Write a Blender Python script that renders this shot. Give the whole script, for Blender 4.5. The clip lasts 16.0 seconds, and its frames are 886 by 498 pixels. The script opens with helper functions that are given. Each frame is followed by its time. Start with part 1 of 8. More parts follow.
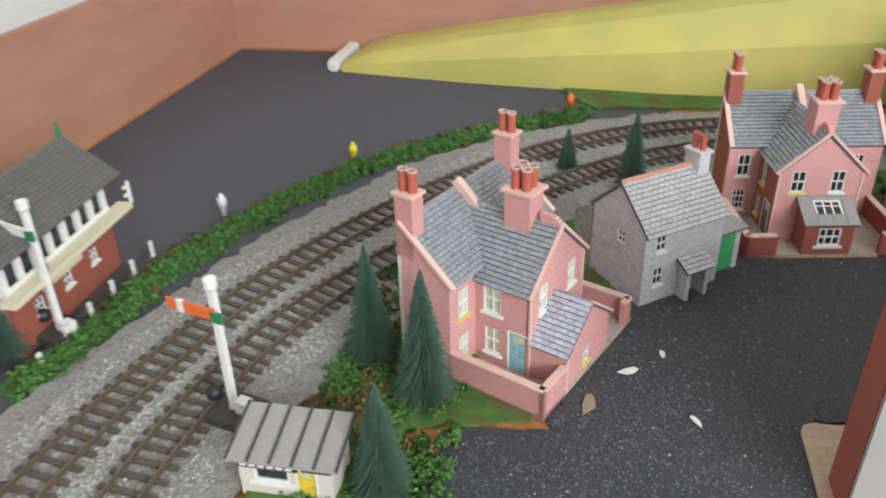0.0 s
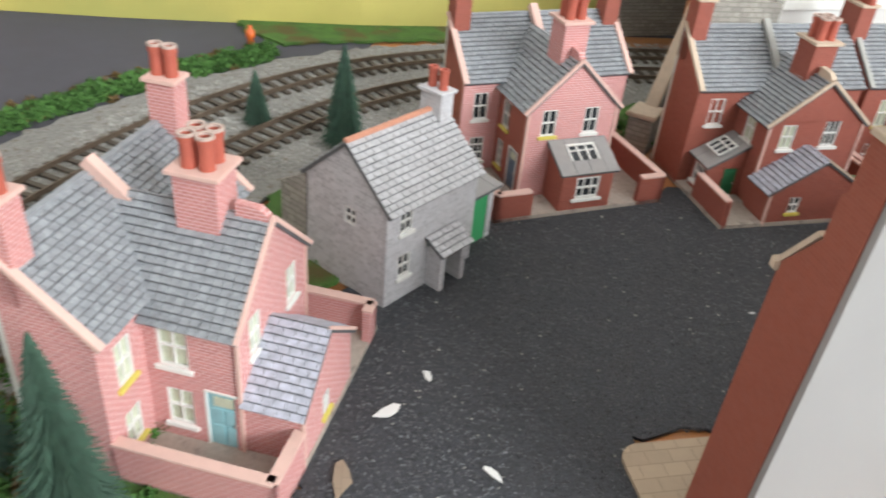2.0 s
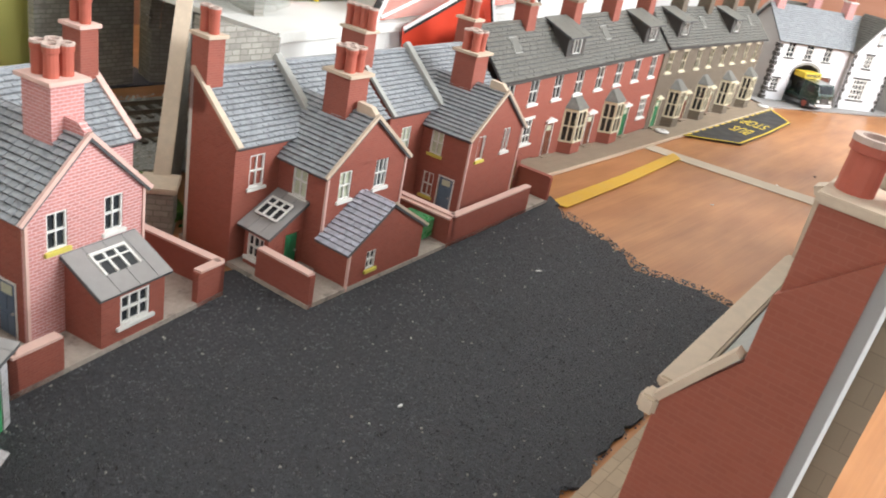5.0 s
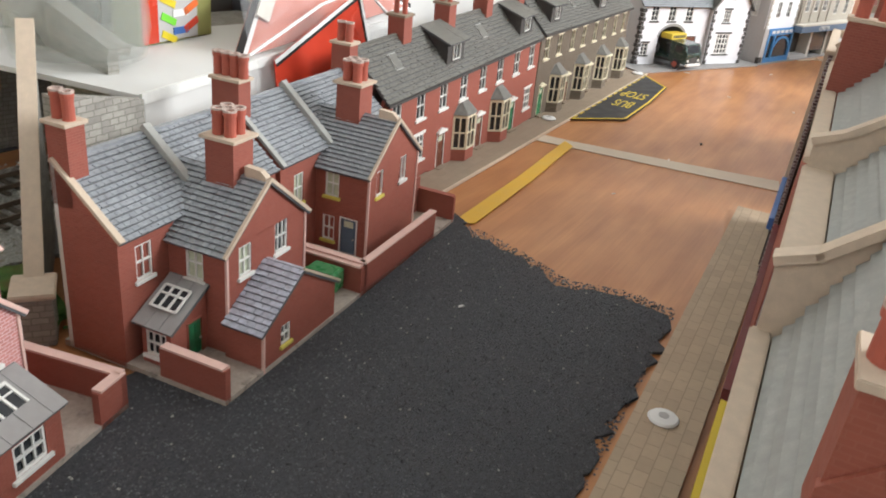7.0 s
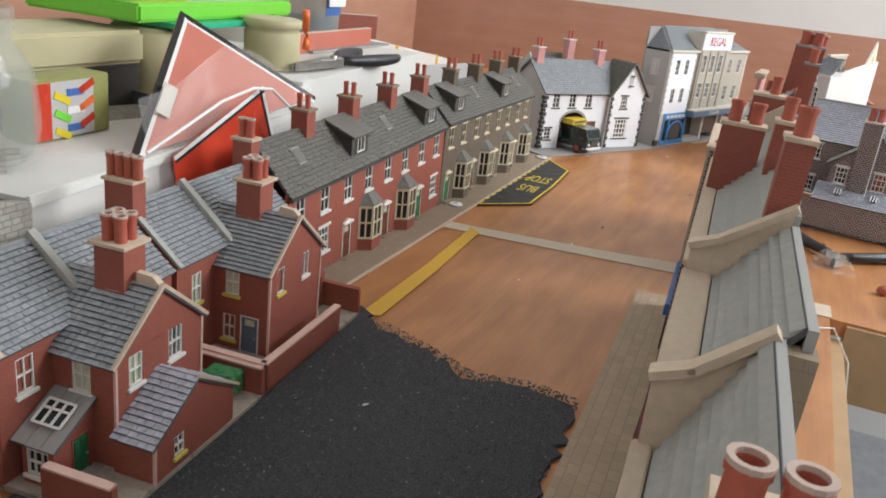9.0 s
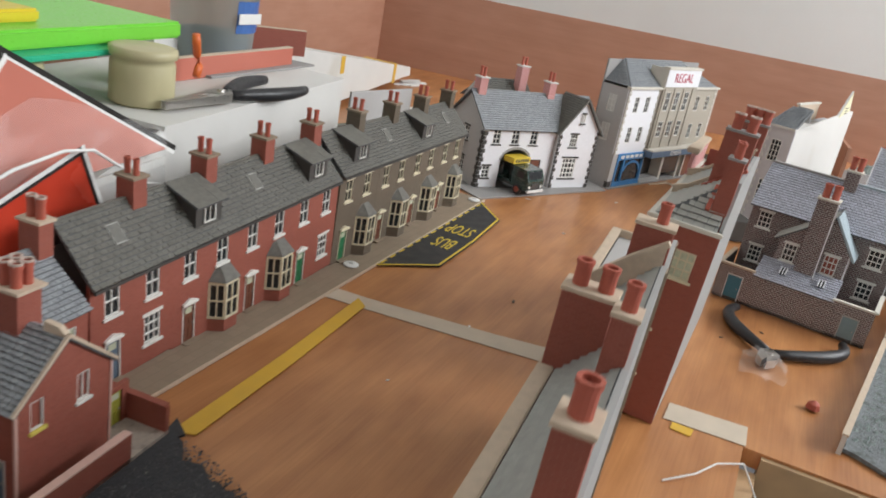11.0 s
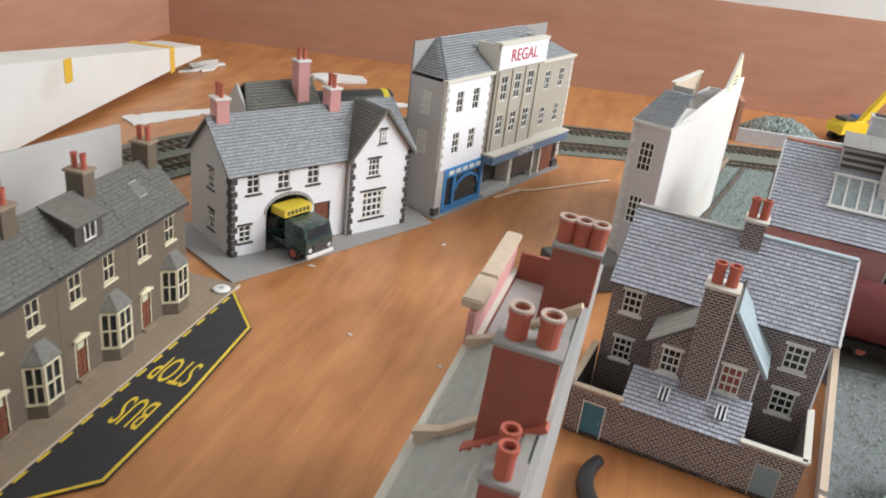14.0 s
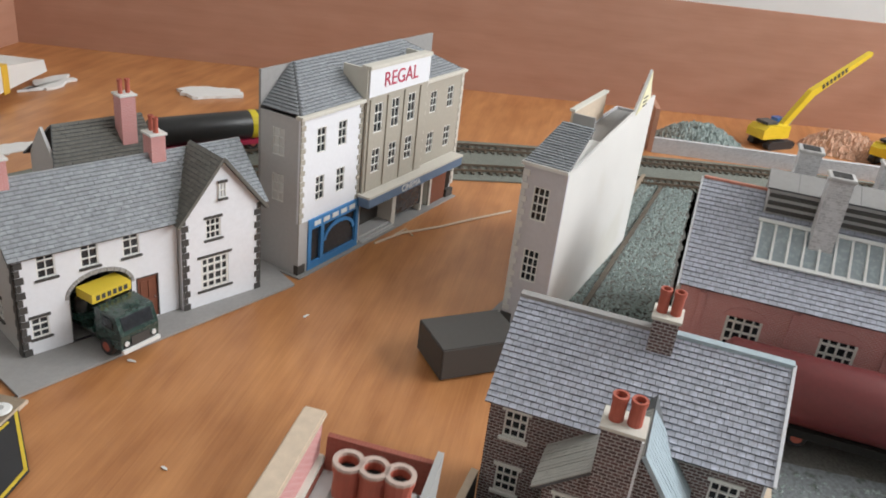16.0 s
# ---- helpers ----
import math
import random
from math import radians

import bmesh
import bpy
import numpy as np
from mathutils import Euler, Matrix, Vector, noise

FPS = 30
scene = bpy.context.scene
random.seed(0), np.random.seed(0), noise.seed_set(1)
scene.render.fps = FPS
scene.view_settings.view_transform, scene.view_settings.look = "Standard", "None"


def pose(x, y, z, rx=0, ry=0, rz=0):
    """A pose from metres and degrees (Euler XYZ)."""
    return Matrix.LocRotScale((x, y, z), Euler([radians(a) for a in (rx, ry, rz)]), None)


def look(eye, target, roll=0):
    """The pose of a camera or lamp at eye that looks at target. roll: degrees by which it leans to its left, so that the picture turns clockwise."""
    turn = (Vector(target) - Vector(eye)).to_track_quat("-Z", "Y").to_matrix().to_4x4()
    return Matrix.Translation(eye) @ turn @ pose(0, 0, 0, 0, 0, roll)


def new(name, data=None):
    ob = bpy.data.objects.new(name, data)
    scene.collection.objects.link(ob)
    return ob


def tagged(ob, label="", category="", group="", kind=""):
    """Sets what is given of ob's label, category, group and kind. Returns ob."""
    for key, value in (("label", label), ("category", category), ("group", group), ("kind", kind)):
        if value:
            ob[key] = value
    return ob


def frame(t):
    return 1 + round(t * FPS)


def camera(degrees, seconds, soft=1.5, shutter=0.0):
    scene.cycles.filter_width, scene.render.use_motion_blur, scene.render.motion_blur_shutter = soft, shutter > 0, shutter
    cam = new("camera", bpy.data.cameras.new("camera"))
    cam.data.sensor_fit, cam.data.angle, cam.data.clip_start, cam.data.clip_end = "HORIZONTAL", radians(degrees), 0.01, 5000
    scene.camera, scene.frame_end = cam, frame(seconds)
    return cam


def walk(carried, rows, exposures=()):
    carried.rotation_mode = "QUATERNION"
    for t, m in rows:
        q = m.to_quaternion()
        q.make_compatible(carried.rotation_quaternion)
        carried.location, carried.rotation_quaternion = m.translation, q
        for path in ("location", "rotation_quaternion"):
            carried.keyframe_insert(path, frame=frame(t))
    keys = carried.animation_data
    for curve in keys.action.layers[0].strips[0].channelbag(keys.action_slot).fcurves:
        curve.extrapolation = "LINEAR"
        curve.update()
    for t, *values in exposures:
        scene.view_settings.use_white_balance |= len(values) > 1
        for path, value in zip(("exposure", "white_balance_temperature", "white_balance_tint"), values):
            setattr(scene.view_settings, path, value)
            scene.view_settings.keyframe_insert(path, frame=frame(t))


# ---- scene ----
cam = camera(57.33, 16.0, soft=1.8, shutter=0.4)
EXPO = [(0.0, 0.5), (1.0, 0.9), (2.0, 0.75), (3.5, 1.0), (5.0, 0.95), (7.5, 0.4), (8.0, 0.25), (9.5, 0.05), (11.0, -0.15), (12.5, -0.02), (14.0, 0.05), (16.0, -0.22)]
PATH = [
    (0, (-0.62390, -0.52597, 0.27152), (-0.73102, -0.10779, 0.01924), -1.476),
    (0.5, (-0.65555, -0.48002, 0.24744), (-0.71062, -0.06201, -0.02131), 0.327),
    (1, (-0.66305, -0.44773, 0.22946), (-0.69206, -0.02950, -0.04302), 1.104),
    (1.5, (-0.65243, -0.42015, 0.22534), (-0.61678, -0.00313, -0.04820), 4.658),
    (2, (-0.64143, -0.39577, 0.21595), (-0.56077, 0.01441, -0.05837), 5.578),
    (2.5, (-0.63741, -0.38514, 0.21176), (-0.48146, 0.00651, -0.05711), 8.168),
    (3, (-0.63427, -0.37363, 0.21316), (-0.46557, 0.00946, -0.06031), 8.105),
    (3.5, (-0.62550, -0.35796, 0.22463), (-0.43112, 0.01384, -0.04736), 9.048),
    (4, (-0.62208, -0.33827, 0.21283), (-0.36461, 0.00956, -0.03760), 11.573),
    (4.5, (-0.63237, -0.30475, 0.19119), (-0.29905, -0.00324, -0.02788), 12.930),
    (5, (-0.64265, -0.27914, 0.18208), (-0.27448, -0.01320, -0.02702), 11.377),
    (7.5, (-0.61968, -0.24783, 0.20626), (-0.20672, -0.05180, 0.00370), 5.716),
    (8, (-0.61984, -0.25011, 0.20806), (-0.18967, -0.06415, 0.03377), 5.679),
    (10.5, (-0.54890, -0.26077, 0.24506), (-0.10829, -0.09706, 0.07460), 8.183),
    (11, (-0.49140, -0.27894, 0.26182), (-0.05443, -0.11039, 0.08674), 10.761),
    (11.5, (-0.43140, -0.27948, 0.26750), (0.00087, -0.10738, 0.08441), 10.649),
    (12, (-0.37655, -0.28382, 0.28173), (0.05180, -0.11107, 0.09024), 9.282),
    (12.5, (-0.31561, -0.28425, 0.29084), (0.10851, -0.11380, 0.08816), 6.994),
    (13, (-0.26511, -0.28302, 0.29363), (0.17199, -0.15323, 0.08847), 7.740),
    (13.5, (-0.20146, -0.28180, 0.30278), (0.23595, -0.15932, 0.09381), 7.451),
    (14, (-0.15372, -0.27517, 0.30423), (0.28640, -0.16562, 0.09377), 6.857),
    (14.5, (-0.11557, -0.27795, 0.31037), (0.32544, -0.17160, 0.10015), 6.150),
    (15, (-0.07057, -0.27623, 0.31246), (0.37283, -0.17786, 0.10339), 5.972),
    (15.5, (-0.03084, -0.28095, 0.30737), (0.42091, -0.21888, 0.10226), 6.592),
    (16, (-0.00688, -0.28885, 0.31782), (0.43839, -0.21989, 0.10108), 6.705),
]
walk(cam, [(t, look(eye, target, roll)) for t, eye, target, roll in PATH], EXPO)

# ---- light: one wide window in the wall behind the layout's open side, white room round it ----
world = bpy.data.worlds.new("room_sky")
scene.world = world
world.use_nodes = True
wn = world.node_tree.nodes
sky = wn.new("ShaderNodeTexSky")
sky.sky_type, sky.sun_disc, sky.sun_elevation, sky.sun_rotation = "NISHITA", False, radians(35), radians(180)
world.node_tree.links.new(sky.outputs[0], wn["Background"].inputs[0])
wn["Background"].inputs[1].default_value = 0.12


def area(name, m, sx, sy, watts, colour):
    l = bpy.data.lights.new(name, "AREA")
    l.shape, l.size, l.size_y, l.energy, l.color = "RECTANGLE", sx, sy, watts, colour
    o = new(name, l)
    o.matrix_world = m
    return o


WIN = (0.75, -1.78, 1.0)  # middle of the window
area("window_daylight", look((WIN[0], WIN[1] + 0.02, WIN[2]), (0.0, 0.0, 0.0)), 1.6, 0.62, 44, (0.95, 0.975, 1.0))

# ---- materials ----


def mat(name, base, rough=0.7, var=0.15, scale=300.0, fine=2500.0, bump=0.15, metal=0.0, second=None, mix=0.5, pattern=None, size=(3.0, 1.1), mortar=(0.55, 0.5, 0.45), joint=0.14, coat=0.0, spec=0.5, lift=0.0004):
    """A node material: two scales of noise on the base colour, fine relief, and on request a pattern of brick or stone courses in millimetres."""
    m = bpy.data.materials.new(name)
    m.use_nodes = True
    nt = m.node_tree
    n, l = nt.nodes, nt.links
    p = n["Principled BSDF"]
    p.inputs["Roughness"].default_value, p.inputs["Metallic"].default_value = rough, metal
    p.inputs["Specular IOR Level"].default_value = spec
    if coat:
        p.inputs["Coat Weight"].default_value, p.inputs["Coat Roughness"].default_value = coat, 0.15
    tc = n.new("ShaderNodeTexCoord")

    def noise_tex(sc, detail=4.0):
        t = n.new("ShaderNodeTexNoise")
        t.inputs["Scale"].default_value, t.inputs["Detail"].default_value = sc, detail
        l.new(tc.outputs["Object"], t.inputs["Vector"])
        return t

    def mixc(a, b, fac, kind="MIX"):
        x = n.new("ShaderNodeMix")
        x.data_type, x.blend_type = "RGBA", kind
        for sock, val in ((x.inputs[0], fac), (x.inputs[6], a), (x.inputs[7], b)):
            if isinstance(val, bpy.types.NodeSocket):
                l.new(val, sock)
            else:
                sock.default_value = val if not isinstance(val, tuple) else (*val, 1.0)
        return x.outputs[2]

    def ramp(sock, lo, hi, a, b):
        r = n.new("ShaderNodeMapRange")
        for k, v in ((1, lo), (2, hi), (3, a), (4, b)):
            r.inputs[k].default_value = v
        l.new(sock, r.inputs[0])
        return r.outputs[0]

    big, small = noise_tex(scale), noise_tex(fine, 3.0)
    dark = tuple(c * (1 - var) for c in base)
    light = tuple(min(1.0, c * (1 + var)) for c in base)
    col = mixc(dark, light, ramp(big.outputs[0], 0.3, 0.7, 0.0, 1.0))
    if second:
        col = mixc(col, second, ramp(noise_tex(scale * 0.37, 5.0).outputs[0], 0.62 - 0.25 * mix, 0.72 - 0.2 * mix, 0.0, 1.0))
    col = mixc(col, tuple(c * (1 - 0.6 * var) for c in base), ramp(small.outputs[0], 0.45, 0.7, 0.0, 0.7))
    height = small.outputs[0]
    if pattern:
        b = n.new("ShaderNodeTexBrick")
        b.inputs["Scale"].default_value = 1.0
        b.inputs["Brick Width"].default_value, b.inputs["Row Height"].default_value = size
        b.inputs["Mortar Size"].default_value, b.inputs["Mortar Smooth"].default_value = joint, 0.4
        b.inputs["Color1"].default_value, b.inputs["Color2"].default_value = (0.35, 0.35, 0.35, 1), (0.65, 0.65, 0.65, 1)
        b.inputs["Mortar"].default_value = (0, 0, 0, 1)
        vec = tc.outputs["UV"]
        if pattern == "stone":
            b.offset_frequency, b.squash, b.squash_frequency = 2, 0.7, 3
            w = n.new("ShaderNodeVectorMath")
            w.operation = "ADD"
            wob = n.new("ShaderNodeTexNoise")
            wob.inputs["Scale"].default_value = 0.35
            l.new(vec, wob.inputs["Vector"])
            l.new(vec, w.inputs[0])
            l.new(wob.outputs["Color"], w.inputs[1])
            vec = w.outputs[0]
        l.new(vec, b.inputs["Vector"])
        tone = mixc(tuple(c * (1 - 1.2 * var) for c in base), tuple(min(1, c * (1 + 1.2 * var)) for c in base), ramp(b.outputs["Color"], 0.35, 0.65, 0.0, 1.0))
        col = mixc(col, tone, 0.55)
        col = mixc(col, mortar, b.outputs["Fac"])
        inv = n.new("ShaderNodeMath")
        inv.operation = "SUBTRACT"
        inv.inputs[0].default_value = 1.0
        l.new(b.outputs["Fac"], inv.inputs[1])
        add = n.new("ShaderNodeMath")
        add.operation = "MULTIPLY_ADD"
        add.inputs[1].default_value = 0.3
        l.new(small.outputs[0], add.inputs[0])
        l.new(inv.outputs[0], add.inputs[2])
        height = add.outputs[0]
    # each piece a little different
    oi = n.new("ShaderNodeNewGeometry")
    col = mixc(col, tuple(c * (1 - 0.8 * var) for c in base), ramp(oi.outputs["Random Per Island"], 0.0, 1.0, 0.0, 0.45))
    l.new(col, p.inputs["Base Color"])
    l.new(ramp(big.outputs[0], 0.3, 0.7, max(0.05, rough - 0.08), min(1.0, rough + 0.08)), p.inputs["Roughness"])
    if bump:
        bp = n.new("ShaderNodeBump")
        bp.inputs["Strength"].default_value, bp.inputs["Distance"].default_value = bump, lift
        l.new(height, bp.inputs["Height"])
        l.new(bp.outputs[0], p.inputs["Normal"])
    return m


def glass(name, tint, rough=0.05, alpha=0.25):
    m = bpy.data.materials.new(name)
    m.use_nodes = True
    p = m.node_tree.nodes["Principled BSDF"]
    p.inputs["Base Color"].default_value, p.inputs["Roughness"].default_value = (*tint, 1), rough
    p.inputs["Alpha"].default_value = alpha
    return m


M = dict(
    brick_pink=mat("pink_brick_card", (0.6, 0.25, 0.235), 0.75, 0.14, pattern="brick", mortar=(0.82, 0.6, 0.57), bump=0.3, joint=0.2, size=(3.2, 1.3)),
    brick_red=mat("red_brick_card", (0.32, 0.088, 0.06), 0.75, 0.16, pattern="brick", mortar=(0.38, 0.14, 0.1), bump=0.2),
    brick_plain=mat("smooth_red_brick_card", (0.33, 0.095, 0.06), 0.75, 0.12, pattern="brick", mortar=(0.36, 0.12, 0.08), bump=0.08),
    slab_grey=mat("ribbed_grey_roof", (0.36, 0.365, 0.34), 0.6, 0.18, bump=0.15),
    cinema_stone=mat("buff_stone_card", (0.43, 0.395, 0.33), 0.8, 0.08, bump=0.1),
    brick_brown=mat("brown_brick_card", (0.15, 0.085, 0.08), 0.75, 0.65, scale=900, pattern="brick", mortar=(0.7, 0.68, 0.66), bump=0.35, size=(3.9, 1.8), joint=0.3),
    brick_tan=mat("tan_stone_card", (0.125, 0.096, 0.066), 0.78, 0.28, pattern="brick", mortar=(0.25, 0.21, 0.16), bump=0.3, joint=0.18),
    stone=mat("grey_stone_card", (0.56, 0.555, 0.57), 0.8, 0.3, pattern="stone", size=(3.4, 1.7), mortar=(0.72, 0.72, 0.72), joint=0.2, bump=0.35),
    stone_dark=mat("dark_stone_card", (0.36, 0.34, 0.3), 0.85, 0.3, pattern="stone", size=(7.0, 3.0), mortar=(0.2, 0.19, 0.16), joint=0.3, bump=0.35),
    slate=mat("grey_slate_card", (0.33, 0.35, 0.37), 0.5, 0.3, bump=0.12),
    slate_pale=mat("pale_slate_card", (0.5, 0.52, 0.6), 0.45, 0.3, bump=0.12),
    # weathered roofs, and the inn wing's west slope with its shade in the colour
    slate_brown=mat("weathered_and_shaded_slate", (0.165, 0.16, 0.14), 0.55, 0.3, bump=0.12),
    tin=mat("corrugated_grey_roof", (0.43, 0.43, 0.4), 0.6, 0.15, bump=0.15),
    cream=mat("raw_card_edge", (0.62, 0.5, 0.38), 0.8, 0.12, bump=0.1),
    greycard=mat("grey_card", (0.33, 0.32, 0.31), 0.85, 0.08, bump=0.1),
    coping=mat("pink_card_coping", (0.74, 0.5, 0.43), 0.75, 0.08, bump=0.1),
    white=mat("white_render", (0.82, 0.83, 0.86), 0.75, 0.04, bump=0.08),
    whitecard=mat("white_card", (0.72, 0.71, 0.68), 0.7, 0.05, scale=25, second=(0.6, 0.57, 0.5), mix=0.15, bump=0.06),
    # white card with the dim light on the shop backs darkened into its colour
    backcard=mat("dimmed_white_card_back", (0.37, 0.365, 0.355), 0.75, 0.06, scale=30, second=(0.36, 0.35, 0.33), mix=0.2, bump=0.06),
    frame=mat("white_window_paint", (0.82, 0.82, 0.78), 0.5, 0.05, bump=0.05),
    frame_cream=mat("cream_window_paint", (0.74, 0.68, 0.5), 0.55, 0.08, bump=0.05),
    sill_yellow=mat("yellow_sill_paint", (0.72, 0.62, 0.13), 0.55, 0.08, bump=0.05),
    dark_trim=mat("dark_grey_trim", (0.07, 0.065, 0.06), 0.7, 0.15, bump=0.1),
    pot=mat("terracotta_pot", (0.47, 0.115, 0.075), 0.6, 0.14, bump=0.1),
    pot_rim=mat("pale_pot_rim", (0.55, 0.42, 0.36), 0.7, 0.1, bump=0.1),
    soot=mat("soot_black", (0.02, 0.018, 0.016), 0.9, 0.2, bump=0.0),
    pane=mat("dark_glazing", (0.035, 0.04, 0.045), 0.12, 0.3, bump=0.0),
    pane_pale=mat("curtained_glazing", (0.62, 0.66, 0.5), 0.3, 0.15, bump=0.0),
    door_green=mat("green_door", (0.03, 0.22, 0.09), 0.5, 0.1, bump=0.05),
    door_lime=mat("lime_door", (0.42, 0.42, 0.06), 0.5, 0.1, bump=0.05),
    door_blue=mat("blue_door", (0.07, 0.24, 0.33), 0.5, 0.1, bump=0.05),
    door_pale=mat("pale_blue_door", (0.3, 0.56, 0.6), 0.5, 0.1, bump=0.05),
    door_grey=mat("slate_blue_door", (0.13, 0.19, 0.26), 0.5, 0.1, bump=0.05),
    door_brown=mat("brown_door", (0.2, 0.07, 0.04), 0.5, 0.1, bump=0.05),
    paving=mat("buff_paving", (0.48, 0.37, 0.26), 0.8, 0.12, pattern="brick", size=(9.0, 6.0), mortar=(0.3, 0.23, 0.16), joint=0.2, bump=0.15),
    slab=mat("yard_slabs", (0.46, 0.4, 0.34), 0.85, 0.2, scale=500, second=(0.16, 0.15, 0.13), mix=0.2, bump=0.15),
    kerbcard=mat("brown_pavement_card", (0.32, 0.25, 0.18), 0.8, 0.12, pattern="brick", size=(9.0, 7.0), mortar=(0.22, 0.17, 0.12), joint=0.18, bump=0.12),
    grit=mat("black_grit", (0.062, 0.066, 0.075), 0.7, 0.6, scale=600, fine=2200, bump=0.9, lift=0.0009),
    grain=mat("grit_grain", (0.13, 0.138, 0.15), 0.4, 0.95, bump=0.0),
    ballast=mat("grey_ballast", (0.34, 0.335, 0.31), 0.9, 0.35, scale=700, fine=1500, bump=1.0, lift=0.0012, second=(0.2, 0.16, 0.1), mix=0.25),
    stonegrain=mat("ballast_stone", (0.46, 0.455, 0.42), 0.85, 0.35, bump=0.0),
    felt=mat("dark_grey_felt", (0.085, 0.085, 0.1), 0.85, 0.2, scale=60, fine=1500, bump=0.4, lift=0.0003),
    sleeper=mat("brown_sleeper", (0.115, 0.095, 0.072), 0.8, 0.3, bump=0.2),
    rail=mat("weathered_rail", (0.2, 0.155, 0.115), 0.5, 0.2, metal=0.5, bump=0.1),
    grass=mat("green_flock", (0.09, 0.2, 0.04), 0.95, 0.4, scale=90, fine=1500, bump=1.0, lift=0.001, second=(0.16, 0.09, 0.035), mix=0.45),
    tuft=mat("green_foliage", (0.085, 0.21, 0.045), 0.9, 0.45, bump=0.0),
    fir=mat("fir_needles", (0.05, 0.105, 0.07), 0.85, 0.4, bump=0.0),
    bark=mat("brown_bark", (0.09, 0.06, 0.04), 0.9, 0.2, bump=0.2),
    hill=mat("yellow_green_paint", (0.53, 0.47, 0.13), 0.6, 0.12, scale=18, bump=0.2, second=(0.42, 0.42, 0.12), mix=0.5),
    plaster=mat("bare_white_plaster", (0.75, 0.74, 0.72), 0.8, 0.05, bump=0.15),
    deckdark=mat("dark_slate_joint", (0.12, 0.125, 0.13), 0.7, 0.15, bump=0.0),
    board=None, backboard=None,
    wallpaint=mat("white_wall_paint", (0.82, 0.82, 0.8), 0.85, 0.03, scale=8, fine=200, bump=0.05),
    carpet=mat("grey_carpet", (0.32, 0.33, 0.345), 0.95, 0.2, scale=30, fine=900, bump=0.5),
    wood_edge=mat("pale_timber_edge", (0.5, 0.34, 0.19), 0.6, 0.15, scale=60, bump=0.1),
    masking=mat("cream_masking_tape", (0.62, 0.53, 0.42), 0.7, 0.07, scale=60, bump=0.12),
    yellowtape=mat("yellow_tape", (0.75, 0.46, 0.05), 0.45, 0.07, scale=80, bump=0.08),
    signblack=mat("black_road_card", (0.035, 0.035, 0.038), 0.6, 0.15, scale=80, bump=0.05),
    signyellow=mat("yellow_marking", (0.75, 0.55, 0.05), 0.6, 0.05, bump=0.0),
    plainwhite=mat("white_plastic", (0.8, 0.8, 0.78), 0.4, 0.03, bump=0.0),
    rubber=mat("black_rubber_grip", (0.025, 0.025, 0.028), 0.45, 0.15, bump=0.1),
    steel=mat("worn_steel", (0.5, 0.48, 0.45), 0.35, 0.1, metal=0.9, bump=0.1),
    bluepaint=mat("blue_shop_paint", (0.06, 0.25, 0.55), 0.5, 0.08, bump=0.0),
    canopyblue=mat("slate_blue_canopy", (0.13, 0.2, 0.3), 0.6, 0.08, bump=0.05),
    redletter=mat("red_lettering", (0.5, 0.03, 0.08), 0.5, 0.05, bump=0.0),
    truckgreen=mat("dark_green_truck_paint", (0.02, 0.05, 0.04), 0.25, 0.1, bump=0.0, coat=0.5),
    craneyellow=mat("yellow_plant_paint", (0.78, 0.56, 0.03), 0.35, 0.06, bump=0.0),
    maroon=mat("maroon_wagon_paint", (0.17, 0.035, 0.035), 0.4, 0.12, bump=0.05),
    tankblack=mat("black_tank_paint", (0.03, 0.03, 0.03), 0.4, 0.2, bump=0.05),
    redprint=mat("red_printed_card", (0.62, 0.06, 0.03), 0.25, 0.15, scale=25, bump=0.0, second=(0.25, 0.015, 0.01), mix=0.25, coat=0.4),
    palered=mat("pale_red_card", (0.55, 0.17, 0.12), 0.35, 0.08, scale=20, bump=0.0),
    limeplastic=mat("lime_green_plastic", (0.2, 0.68, 0.06), 0.35, 0.05, bump=0.0),
    tealplastic=mat("teal_plastic", (0.03, 0.5, 0.28), 0.35, 0.05, bump=0.0),
    yellowplastic=mat("yellow_plastic", (0.75, 0.6, 0.03), 0.4, 0.05, bump=0.0),
    putty=mat("yellowed_plastic", (0.55, 0.5, 0.3), 0.5, 0.08, scale=30, bump=0.05),
    bluelabel=mat("blue_label", (0.06, 0.16, 0.45), 0.4, 0.08, bump=0.0),
    orange=mat("orange_plastic", (0.8, 0.17, 0.04), 0.4, 0.1, bump=0.0),
    jar=glass("clear_jar_glass", (0.6, 0.63, 0.58), 0.04, 0.2),
    film=glass("clear_film", (0.9, 0.9, 0.9), 0.12, 0.13),
    tubclear=glass("cloudy_tub_plastic", (0.6, 0.66, 0.62), 0.3, 0.55),
    olive=mat("olive_card", (0.3, 0.31, 0.1), 0.6, 0.1, bump=0.0),
    rubble=mat("pink_rubble", (0.62, 0.38, 0.26), 0.85, 0.3, bump=0.0),
    slatestone=mat("grey_green_stone", (0.33, 0.39, 0.37), 0.85, 0.3, bump=0.0),
    figure=mat("figurine_white", (0.75, 0.75, 0.8), 0.5, 0.05, bump=0.0),
    cargreen=mat("mint_car_paint", (0.33, 0.55, 0.45), 0.3, 0.05, bump=0.0, coat=0.4),
    cardgreen=mat("dark_car_paint", (0.05, 0.25, 0.09), 0.3, 0.05, bump=0.0, coat=0.4),
)


